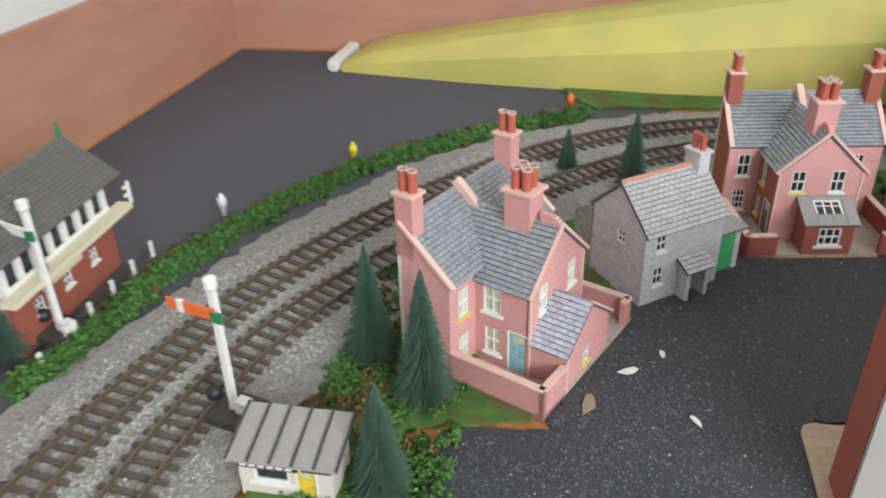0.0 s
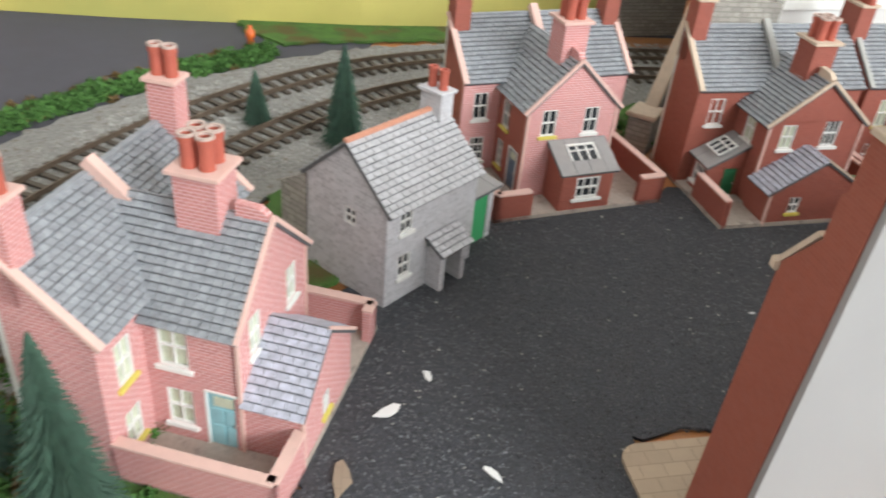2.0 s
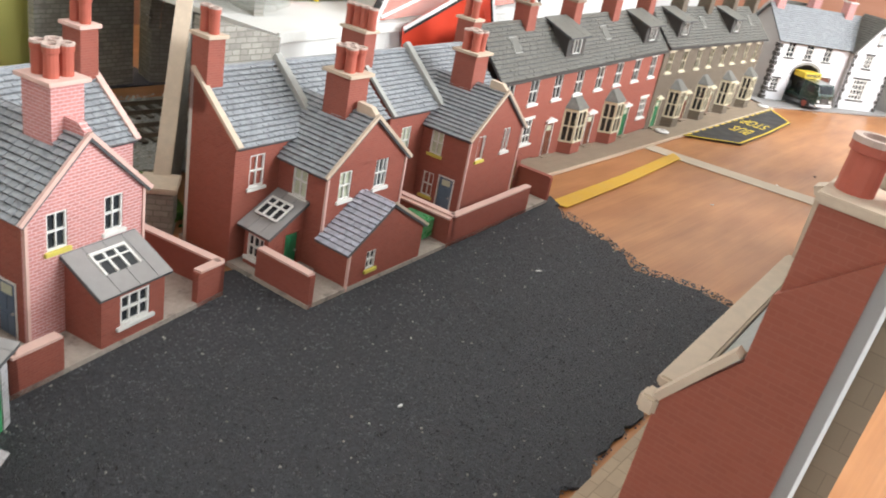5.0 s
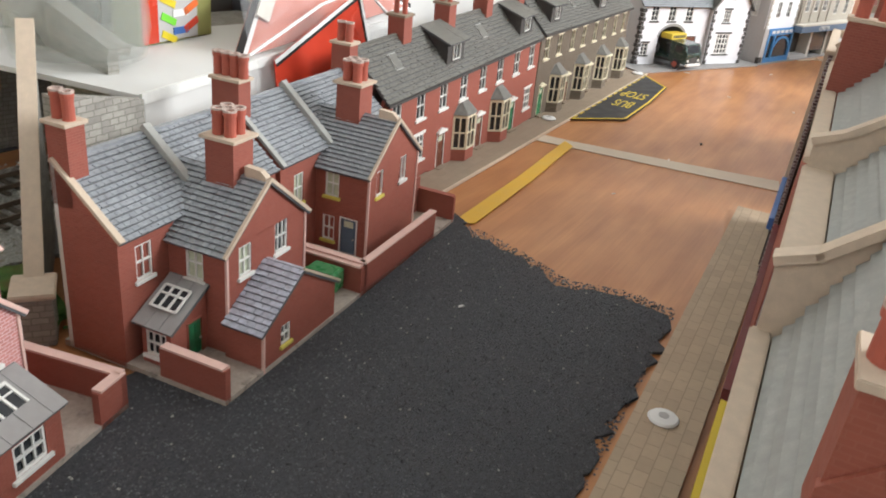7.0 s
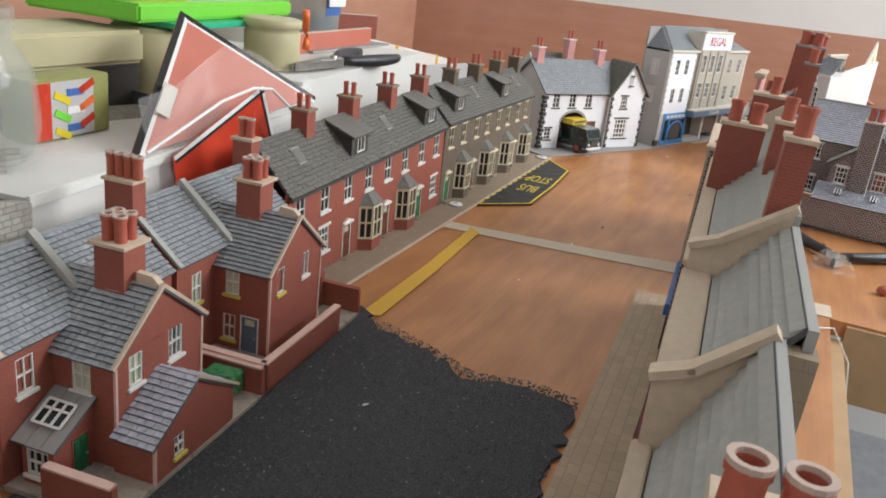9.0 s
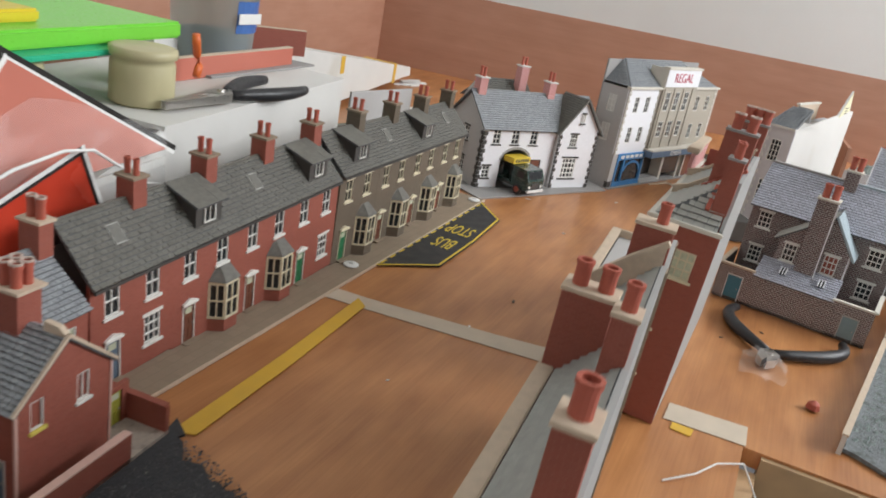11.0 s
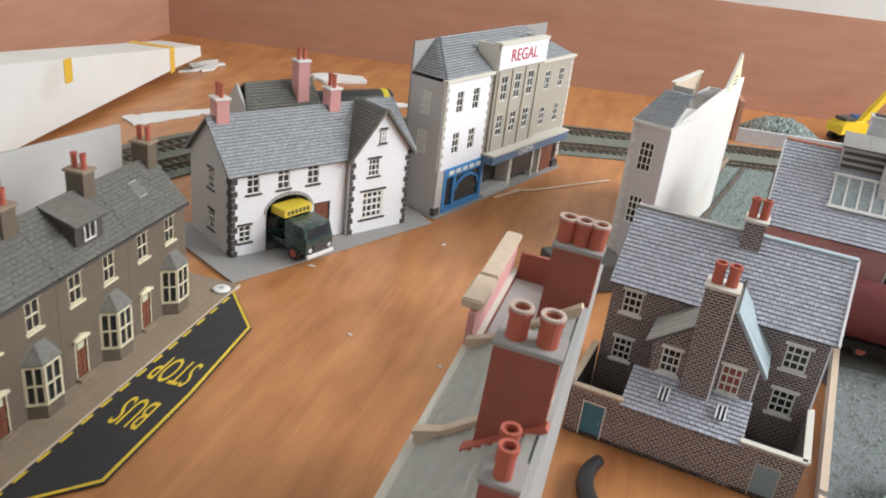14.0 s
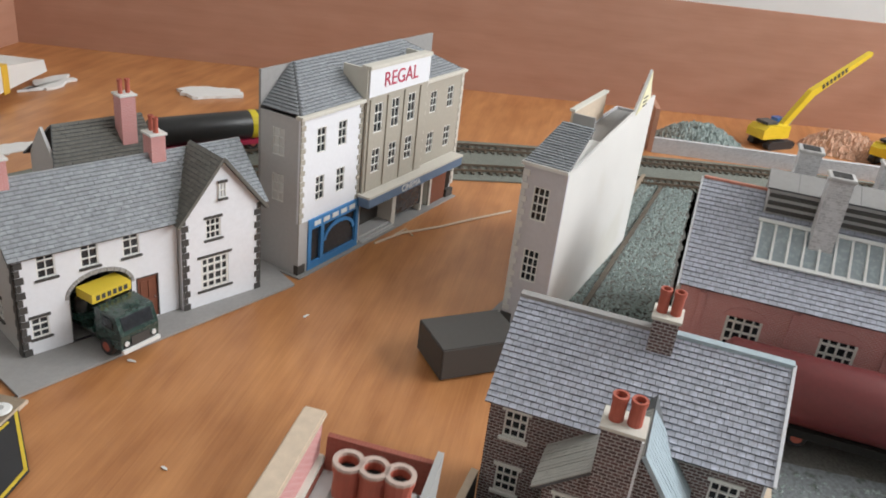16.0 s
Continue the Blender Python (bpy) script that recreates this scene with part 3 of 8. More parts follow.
def smooth_path(ctrl, step=0.004):
    """Evenly spaced points along a Catmull-Rom curve through ctrl."""
    pts = [Vector(p) for p in ctrl]
    pts = [2 * pts[0] - pts[1]] + pts + [2 * pts[-1] - pts[-2]]
    dense = []
    for i in range(1, len(pts) - 2):
        for k in range(40):
            t = k / 40
            p0, p1, p2, p3 = pts[i - 1:i + 3]
            dense.append(0.5 * ((2 * p1) + (p2 - p0) * t + (2 * p0 - 5 * p1 + 4 * p2 - p3) * t * t + (3 * p1 - p0 - 3 * p2 + p3) * t ** 3))
    out, acc = [dense[0]], 0.0
    for a, b in zip(dense, dense[1:]):
        acc += (b - a).length
        if acc >= step:
            out.append(b)
            acc = 0.0
    return out


OUTER = [(-0.866, -0.6), (-0.868, -0.42), (-0.866, -0.32), (-0.856, -0.235), (-0.835, -0.15), (-0.8, -0.065), (-0.752, 0.015), (-0.70, 0.08), (-0.63, 0.137), (-0.55, 0.172), (-0.46, 0.186), (-0.384, 0.19), (-0.25, 0.185)]
INNER = [(-0.82, -0.6), (-0.822, -0.42), (-0.823, -0.32), (-0.817, -0.235), (-0.796, -0.16), (-0.757, -0.085), (-0.705, -0.01), (-0.66, 0.045), (-0.61, 0.09), (-0.545, 0.125), (-0.46, 0.145), (-0.384, 0.15), (-0.25, 0.145)]
GAUGE = 0.0172


def offset(path, d):
    out = []
    for i, p in enumerate(path):
        t = (path[min(i + 1, len(path) - 1)] - path[max(i - 1, 0)]).normalized()
        out.append(Vector((p.x - t.y * d, p.y + t.x * d)))
    return out


def track(name, ctrl, z, label):
    holder = thing(name, 0, 0, 0, 0, label, "railway track")
    path = smooth_path(ctrl, 0.0078)
    for side in (-1, 1):
        bm = bmesh.new()
        o = offset(smooth_path(ctrl, 0.006), side * GAUGE / 2)
        for w_, z0, z1 in ((0.0010, 0.0011, 0.0026), (0.0018, 0.0, 0.0011)):
            prev = None
            for p, q in zip(offset(o, -w_ / 2), offset(o, w_ / 2)):
                ring = [bm.verts.new((p.x, p.y, z + z0)), bm.verts.new((q.x, q.y, z + z0)), bm.verts.new((q.x, q.y, z + z1)), bm.verts.new((p.x, p.y, z + z1))]
                if prev:
                    for k in range(4):
                        bm.faces.new((prev[k], prev[(k + 1) % 4], ring[(k + 1) % 4], ring[k]))
                prev = ring
        part("rail", bm, M["rail"], holder)
    base = box(-0.0017, 0.0017, -0.0148, 0.0148, -0.0016, 0.0, 0.0002)
    me = mesh_of("sleeper", base, M["sleeper"])
    for i, p in enumerate(path[:-1]):
        t = path[i + 1] - p
        s = new("sleeper", me)
        s.parent = holder
        s.matrix_local = pose(p.x, p.y, z, 0, 0, math.degrees(math.atan2(t.y, t.x)) + random.Random(i).uniform(-1.5, 1.5))
    return holder


# dark felt ground, ballast bed, grit yard, grass
sheet("ground_felt", [(-1.078, -0.6), (-0.84, -0.6), (-0.86, -0.25), (-0.83, -0.08), (-0.76, 0.04), (-0.67, 0.14), (-0.6, 0.19), (-0.58, 0.25), (-0.3, 0.25), (-0.3, 0.39), (-1.078, 0.325)], 0.0, M["felt"], "smooth dark charcoal felt covering the board", "felt", thick=0.0008)
sheet("ground_ballast", [(-0.93, -0.6), (-0.932, -0.36), (-0.905, -0.24), (-0.865, -0.09), (-0.8, 0.04), (-0.72, 0.125), (-0.62, 0.19), (-0.5, 0.215), (-0.25, 0.215), (-0.25, 0.09), (-0.45, 0.1), (-0.56, 0.075), (-0.63, 0.02), (-0.69, -0.07), (-0.75, -0.17), (-0.775, -0.26), (-0.775, -0.6)], 0.001, M["ballast"], "loose pale grey ballast chippings round the tracks", "ballast", thick=0.0026, wob=0.002, seed=4)
sheet("ground_grass", [(-0.775, -0.26), (-0.75, -0.17), (-0.69, -0.07), (-0.63, 0.02), (-0.56, 0.075), (-0.45, 0.105), (-0.4, 0.1), (-0.42, 0.04), (-0.53, 0.05), (-0.6, -0.04), (-0.64, -0.12), (-0.665, -0.23), (-0.715, -0.25), (-0.735, -0.33), (-0.775, -0.34)], 0.0012, M["grass"], "patchy green and rust-brown flock grass", "grass", thick=0.0022, wob=0.002, seed=5)
sheet("ground_bank", [(-0.66, 0.2), (-0.58, 0.215), (-0.45, 0.225), (-0.45, 0.26), (-0.7, 0.262), (-0.69, 0.225)], 0.0012, M["grass"], "green and brown flock verge beside the track", "grass", thick=0.0022, wob=0.0015, seed=6)
sheet("ground_grit", [(-0.735, -0.6), (-0.735, -0.33), (-0.7, -0.245), (-0.65, -0.235), (-0.645, -0.13), (-0.62, -0.1), (-0.56, -0.045), (-0.43, -0.015), (-0.2, -0.035), (-0.212, -0.05), (-0.225, -0.09), (-0.243, -0.128), (-0.232, -0.156), (-0.237, -0.186), (-0.29, -0.19), (-0.4, -0.195), (-0.526, -0.2), (-0.53, -0.24), (-0.531, -0.3), (-0.56, -0.6)], 0.0006, M["grit"], "coarse black grit spread as a yard surface", "grit", thick=0.0014, wob=0.0022, seed=7)

track("railway_track", OUTER, 0.0055, "brown-railed model railway track curving on grey ballast")
track("railway_track", INNER, 0.0055, "brown-railed model railway track curving on grey ballast")


def scatter(name, n, place, size, material, label, category, seed, z=0.0, flat=0.7):
    """Many small angular grains in one mesh."""
    rnd = random.Random(seed)
    verts, faces = [], []
    done = 0
    while done < n:
        p = place(rnd)
        if p is None:
            continue
        done += 1
        s = size * rnd.uniform(0.5, 1.4)
        o = len(verts)
        a0 = rnd.uniform(0, 6.3)
        for k in range(4):
            a = a0 + k * 1.57 + rnd.uniform(-0.4, 0.4)
            r_ = s * rnd.uniform(0.6, 1.0)
            verts.append((p[0] + r_ * math.cos(a), p[1] + r_ * math.sin(a), (p[2] if len(p) > 2 else z) - s * 0.2))
        verts.append((p[0] + rnd.uniform(-0.3, 0.3) * s, p[1] + rnd.uniform(-0.3, 0.3) * s, (p[2] if len(p) > 2 else z) + s * flat * rnd.uniform(0.7, 1.2)))
        faces += [(o + k, o + (k + 1) % 4, o + 4) for k in range(4)]
    return solid(name, raw(name, verts, faces, material), material, Matrix(), label, category, kind="stuff")


def inside(poly, x, y):
    c = False
    for i in range(len(poly)):
        (x0, y0), (x1, y1) = poly[i], poly[i - 1]
        if (y0 > y) != (y1 > y) and x < (x1 - x0) * (y - y0) / (y1 - y0) + x0:
            c = not c
    return c


def in_poly(poly):
    xs, ys = [p[0] for p in poly], [p[1] for p in poly]

    def f(rnd):
        x, y = rnd.uniform(min(xs), max(xs)), rnd.uniform(min(ys), max(ys))
        return (x, y) if inside(poly, x, y) else None
    return f


GRITPOLY = [(-0.72, -0.35), (-0.69, -0.25), (-0.65, -0.235), (-0.61, -0.11), (-0.55, -0.055), (-0.43, -0.02), (-0.204, -0.05), (-0.217, -0.09), (-0.234, -0.128), (-0.224, -0.156), (-0.228, -0.186), (-0.4, -0.197), (-0.53, -0.2), (-0.535, -0.35)]
scatter("grit_grains", 30000, in_poly(GRITPOLY), 0.00085, M["grain"], "scattered coarse black grit grains", "grit", 11, z=0.0019)
scatter("grit_flecks", 260, in_poly(GRITPOLY), 0.0008, M["stonegrain"], "pale stray stone chips in the black grit", "grit", 12, z=0.0021)


def near_tracks(rnd):
    ctrl = rnd.choice((PO, PI))
    i = rnd.randrange(len(ctrl) - 1)
    d = rnd.uniform(-0.033, 0.033)
    p, q = ctrl[i], ctrl[i + 1]
    t = (q - p).normalized()
    f = rnd.uniform(-0.004, 0.004)
    return (p.x - t.y * d + t.x * f, p.y + t.x * d + t.y * f)


PO, PI = smooth_path(OUTER, 0.005), smooth_path(INNER, 0.005)
scatter("ballast_stones", 24000, near_tracks, 0.0011, M["stonegrain"], "loose pale grey ballast stones", "ballast", 13, z=0.0038)

# hedge of clumped foliage along the outer track


def clump_mesh(name, spots, size, per, material, seed):
    rnd = random.Random(seed)
    verts, faces = [], []
    for (x, y, z, s) in spots:
        for _ in range(per):
            v = Vector((rnd.gauss(0, 1), rnd.gauss(0, 1), abs(rnd.gauss(0, 1)))).normalized() * s * rnd.uniform(0.5, 1.05)
            c = Vector((x, y, z)) + v
            a, b = Vector((rnd.gauss(0, 1), rnd.gauss(0, 1), rnd.gauss(0, 1))).normalized() * size, Vector((rnd.gauss(0, 1), rnd.gauss(0, 1), rnd.gauss(0, 1))).normalized() * size
            o = len(verts)
            verts += [tuple(c - a), tuple(c + b), tuple(c + a), tuple(c - b)]
            faces.append((o, o + 1, o + 2, o + 3))
    return raw(name, verts, faces, material)


hr = random.Random(21)
HEDGE = smooth_path([(-0.918, -0.26), (-0.91, -0.2), (-0.902, -0.14), (-0.885, -0.08), (-0.85, -0.0), (-0.8, 0.07), (-0.735, 0.13), (-0.67, 0.18)], 0.0055)
spots = [(p.x + hr.gauss(0, 0.004), p.y + hr.gauss(0, 0.004), 0.001, hr.uniform(0.005, 0.011)) for p in HEDGE for _ in range(3)]
solid("hedge", clump_mesh("hedge", spots, 0.0015, 130, M["tuft"], 22), M["tuft"], Matrix(), "low bright green foliage hedge beside the track", "hedge", kind="stuff")
M["rust"] = mat("rust_brown_flock", (0.2, 0.13, 0.05), 0.95, 0.4, bump=0.0)
spots = [(p.x - 0.006 + hr.gauss(0, 0.006), p.y + 0.004 + hr.gauss(0, 0.006), 0.001, hr.uniform(0.003, 0.006)) for p in HEDGE for _ in range(2)]
solid("verge_weeds", clump_mesh("verge_weeds", spots, 0.0011, 60, M["rust"], 23), M["rust"], Matrix(), "dry brown and green weeds along the hedge", "weeds", kind="stuff")
spots = [(hr.uniform(-0.765, -0.69), hr.uniform(-0.31, -0.1), 0.002, hr.uniform(0.003, 0.008)) for _ in range(190)] + [(hr.uniform(-0.645, -0.6), hr.uniform(-0.09, 0.0), 0.002, hr.uniform(0.003, 0.006)) for _ in range(25)] + [(hr.uniform(-0.46, -0.425), hr.uniform(0.035, 0.09), 0.002, hr.uniform(0.003, 0.007)) for _ in range(18)]
solid("shrubs", clump_mesh("shrubs", [s for s in spots if s[0] < -0.66 or s[1] > -0.1], 0.0012, 80, M["tuft"], 24), M["tuft"], Matrix(), "low green flock shrubs on the embankment", "shrubs", kind="stuff")
spots = [(hr.uniform(-0.765, -0.7), hr.uniform(-0.27, -0.12), 0.002, hr.uniform(0.003, 0.006)) for _ in range(130)]
solid("dry_shrubs", clump_mesh("dry_shrubs", spots, 0.0012, 70, M["rust"], 25), M["rust"], Matrix(), "rust-brown flock undergrowth on the embankment", "shrubs", kind="stuff")


def fir(x, y, h, r, seed):
    """A fir: tapered trunk and whorls of drooping boughs made of many needle blades."""
    t = thing("fir_tree", x, y, 0.002, seed * 40, "dark blue-green bristly model fir tree on the grass", "tree", "model fir trees")
    part("trunk", lathe([(r * 0.09, 0), (r * 0.07, h * 0.4), (0.0003, h * 0.97)], 8), M["bark"], t)
    rnd = random.Random(seed)
    verts, faces = [], []
    for _ in range(4200):
        f = rnd.random() ** 1.35
        z = h * (0.06 + 0.94 * f)
        rr = r * (1 - f) ** 0.85 * rnd.uniform(0.45, 1.06) + 0.0006
        a = rnd.uniform(0, 2 * math.pi)
        d = Vector((math.cos(a), math.sin(a), 0))
        s = Vector((-d.y, d.x, 0))
        root = Vector((0, 0, z + rr * 0.35)) + d * rr * 0.3
        tip = Vector((0, 0, z - rr * 0.05)) + d * rr + s * rnd.uniform(-0.15, 0.15) * rr
        w = 0.0005
        o = len(verts)
        verts += [tuple(root - s * w), tuple(root + s * w), tuple(tip), tuple(root + Vector((0, 0, w * 1.6)))]
        faces += [(o, o + 2, o + 3), (o + 1, o + 3, o + 2), (o, o + 1, o + 2)]
    part("crown", raw("crown", verts, faces, M["fir"]), M["fir"], t)
    return t


for k, (x, y, h, r) in enumerate(((-0.748, -0.2, 0.07, 0.016), (-0.712, -0.226, 0.076, 0.0175), (-0.715, -0.288, 0.06, 0.0155), (-0.945, -0.243, 0.06, 0.018), (-0.622, 0.03, 0.062, 0.014), (-0.672, 0.06, 0.034, 0.009))):
    fir(x, y, h, r, k + 1)

# ---- the brick houses with rear wings ----


def frame_of(parent, x, y, deg):
    """A plain group pose inside a building: returns a function that maps local metres to the building's."""
    m = pose(x, y, 0, 0, 0, deg)
    return lambda u, v: tuple((m @ Vector((u, v, 0)))[:2])


def house_core(t, W, brick, roof, He=0.0565, Hr=0.0815, vf=0.054, vb=0.112, left_end=True, right_end=True, end_mat=None, front=(), front_doors=(), cop=None, end_pots=2, x0=0.0, back=True):
    """The main range: walls, two slopes, verges and end stacks. front: openings (u, z, w, h, bars, pane, sill)."""
    end_mat = end_mat or brick
    cop = cop or M["coping"]
    vm = (vf + vb) / 2
    x1 = x0 + W
    holes = [(o[0] - x0, o[0] - x0 + o[2], o[1], o[1] + o[3]) for o in front]
    wall(t, (x0, vf), (x1, vf), 0.0008, He, brick, holes)
    for u, z, w, h, bars, pane, sill in front:
        window(t, (x0, vf), (x1, vf), u - x0, z, w, h, M["frame"], sill, None, pane, bars)
    wall(t, (x1, vm + 0.0022), (x0, vm + 0.0022), 0.0008, Hr - 0.001, M["whitecard"])
    wall(t, (x0, vm), (x0, vf + 0.0022), 0.0008, He, end_mat, top=(Hr - 0.001, He + 0.0006))
    wall(t, (x1, vf + 0.0022), (x1, vm), 0.0008, He, end_mat, top=(He + 0.0006, Hr - 0.001))
    oh = 0.0025
    slope(t, (x0, vf - oh, He - oh * 0.75), (x1, vf - oh, He - oh * 0.75), (x1, vm, Hr), (x0, vm, Hr), roof)
    part("ridge", box(x0, x1, vm - 0.0012, vm + 0.0012, Hr - 0.0006, Hr + 0.0006), roof, t)
    for x, on in ((x0, left_end), (x1, right_end)):
        if on:
            strip(t, [(x, vf - oh, He - oh * 0.7 + 0.0008), (x, vm, Hr + 0.0012)], 0.003, 0.0016, cop, "verge")
            if end_pots:
                chimney(t, x + (0.0045 if x == x0 else -0.0045), vm - 0.003, Hr - 0.018, Hr + 0.015, 0.009, 0.0105, end_mat, [((k - (end_pots - 1) / 2) * 0.0056 * 0, (k - (end_pots - 1) / 2) * 0.0054) for k in range(end_pots)], cop, 0.0024, 0.0105)
    return vm


def corner_strip(t, u, v, z0, z1, material=None):
    part("corner_edge", box(u - 0.0006, u + 0.0006, v - 0.0006, v + 0.0006, z0, z1), material or M["coping"], t)


def house_wing(t, u0, u1, v0, vf, brick, roof, side_mat, He=0.0535, Hr=0.0775, vm=0.083, front=(), left=(), left_door=None, right=(), right_door=None, pots=4, cop=None, stack_u=None, stack_v=0.036, stub=True, stack_top=0.0925):
    cop = cop or M["coping"]
    um = (u0 + u1) / 2
    D = vf - v0
    hl = lambda ops, k=0: [(o[0], o[0] + o[2], o[1], o[1] + o[3]) for o in ops]
    wall(t, (u0, v0), (u1, v0), 0.0008, He, brick, hl([(o[0] - u0, *o[1:]) for o in front]), apex=(um - u0, Hr - 0.001))
    for u, z, w, h, bars, pane, sill in front:
        window(t, (u0, v0), (u1, v0), u - u0, z, w, h, M["frame"], sill, None, pane, bars)
    for side, ops, dr in (("l", left, left_door), ("r", right, right_door)):
        p0, p1 = ((u0, vf), (u0, v0 + 0.0022)) if side == "l" else ((u1, v0 + 0.0022), (u1, vf))
        hs = hl(ops) + ([(dr[0], dr[0] + dr[2], dr[1], dr[1] + dr[3])] if dr else [])
        wall(t, p0, p1, 0.0008, He, side_mat, hs)
        for s, z, w, h, bars, pane, sill in ops:
            window(t, p0, p1, s, z, w, h, M["frame"], sill, None, pane, bars)
        if dr:
            door(t, p0, p1, dr[0], dr[1], dr[2], dr[3], dr[4])
    oh = 0.0028
    k = (Hr - He) / (um - u0)
    ve = vf - 0.0005
    # each slope runs back to meet the main roof
    back = vf + (Hr - 0.0565) / 0.0251 * 0.029 * 0.98
    back = min(back, vm + 0.002)
    slope(t, (u0 - oh, ve, He - oh * k), (u0 - oh, v0 - 0.0015, He - oh * k), (um, v0 - 0.0015, Hr), (um, back, Hr), roof)
    slope(t, (u1 + oh, v0 - 0.0015, He - oh * k), (u1 + oh, ve, He - oh * k), (um, back, Hr), (um, v0 - 0.0015, Hr), roof)
    strip(t, [(u0 - oh, v0 - 0.0012, He - oh * k + 0.0004), (um, v0 - 0.0012, Hr + 0.0005)], 0.0014, 0.0016, cop, "bargeboard")
    strip(t, [(um, v0 - 0.0012, Hr + 0.0005), (u1 + oh, v0 - 0.0012, He - oh * k + 0.0004)], 0.0014, 0.0016, cop, "bargeboard")
    if stub:
        part("gable_stub", prism([(v0, Hr - 0.002), (v0 + 0.011, Hr - 0.002), (v0 + 0.011, Hr + 0.004), (v0 + 0.003, Hr + 0.0035), (v0, Hr + 0.001)], um - 0.0016, um + 0.0016, "x"), brick if cop is M["coping"] else cop, t)
    for u in (u0, u1):
        corner_strip(t, u, v0, 0.001, He - 0.001, M["coping"])
    su = um if stack_u is None else stack_u
    ps = [(-0.003, -0.003), (0.003, -0.003), (-0.003, 0.003), (0.003, 0.003)][:pots]
    chimney(t, su, stack_v, Hr - 0.012, stack_top, 0.0135, 0.0145, brick, ps, M["cream"] if cop is not M["coping"] else M["coping"], 0.0026, 0.0105, flare=0.0018)
    return um


def yard(t, u0, u1, v0, v1, material=None):
    part("yard_paving", box(u0, u1, v0, v1, 0.0, 0.0028), material or M["slab"], t)


def lean_to(t, u0, u1, v0, v1, h0, h1, brick, roof, along="v", win=None):
    """A lean-to with its roof falling from h1 to h0; along v it falls to the front, along u to the left."""
    if along == "v":
        wall(t, (u0, v0), (u1, v0), 0.0008, h0, brick, [(win[0], win[0] + win[2], win[1], win[1] + win[3])] if win else ())
        if win:
            window(t, (u0, v0), (u1, v0), *win[:4], M["frame"], M["frame"], None, M["pane"], (2, 1))
        wall(t, (u0, v1), (u0, v0 + 0.0022), 0.0008, h0, brick, top=(h1, h0 + 0.0004))
        wall(t, (u1, v0 + 0.0022), (u1, v1), 0.0008, h0, brick, top=(h0 + 0.0004, h1))
        e = [(u0 - 0.002, v0 - 0.002, h0), (u1 + 0.002, v0 - 0.002, h0), (u1 + 0.002, v1, h1 + 0.001), (u0 - 0.002, v1, h1 + 0.001)]
    slope(t, *e, roof, tile=(0.009, 0.03), rise=0.0003)
    sk = new("skylight")
    sk.parent, sk.empty_display_size = t, 0.003
    uc, f0, f1 = (u0 + u1) / 2, 0.3, 0.8
    ang = math.degrees(math.atan2(h1 - h0, v1 - v0))
    sk.matrix_local = pose(uc, v0 + (v1 - v0) * f0, h0 + (h1 - h0) * f0 + 0.0012, ang, 0, 0)
    L = math.hypot(v1 - v0, h1 - h0) * (f1 - f0)
    w = (u1 - u0) * 0.26
    bm = bmesh.new()
    for x in (-w, -w / 3, w / 3, w):
        box(x - 0.0005, x + 0.0005, 0, L, 0, 0.0006, bm=bm)
    box(-w, w, L - 0.0012, L, 0.0001, 0.0007, bm=bm)
    box(-w, w, L * 0.55, L * 0.55 + 0.0006, 0.0001, 0.0007, bm=bm)
    part("glazing_frame", bm, M["frame"], sk)
    part("pane", box(-w, w, 0, L, -0.0002, 0.0001), M["pane"], sk)


def outhouse(t, u0, u1, v0, v1, he, hr, brick, roof, win_u=None, cop=None):
    """A gabled outhouse, gable to the street."""
    um = (u0 + u1) / 2
    ops = [(win_u - u0, win_u - u0 + 0.007, 0.008, 0.0175)] if win_u else ()
    wall(t, (u0, v0), (u1, v0), 0.0008, he, brick, ops, apex=(um - u0, hr - 0.0008))
    if win_u:
        window(t, (u0, v0), (u1, v0), win_u - u0, 0.008, 0.007, 0.0095, M["frame"], M["sill_yellow"], None, M["pane"], (1, 1))
    wall(t, (u0, v1), (u0, v0 + 0.0022), 0.0008, he, brick)
    wall(t, (u1, v0 + 0.0022), (u1, v1), 0.0008, he, brick)
    k = (hr - he) / (um - u0)
    oh = 0.0025
    slope(t, (u0 - oh, v1, he - oh * k), (u0 - oh, v0 - 0.001, he - oh * k), (um, v0 - 0.001, hr), (um, v1, hr), roof, tile=(0.0042, 0.0029), rise=0.0007)
    slope(t, (u1 + oh, v0 - 0.001, he - oh * k), (u1 + oh, v1, he - oh * k), (um, v1, hr), (um, v0 - 0.001, hr), roof, tile=(0.0042, 0.0029), rise=0.0007)
    strip(t, [(um, v0 - 0.0008, hr + 0.0004), (u1 + oh, v0 - 0.0008, he - oh * k + 0.0004)], 0.0012, 0.0012, cop or M["coping"], "bargeboard")
    corner_strip(t, u0, v0, 0.001, he - 0.001)


PV, PP, SY, SW = M["pane"], M["pane_pale"], M["sill_yellow"], M["frame"]

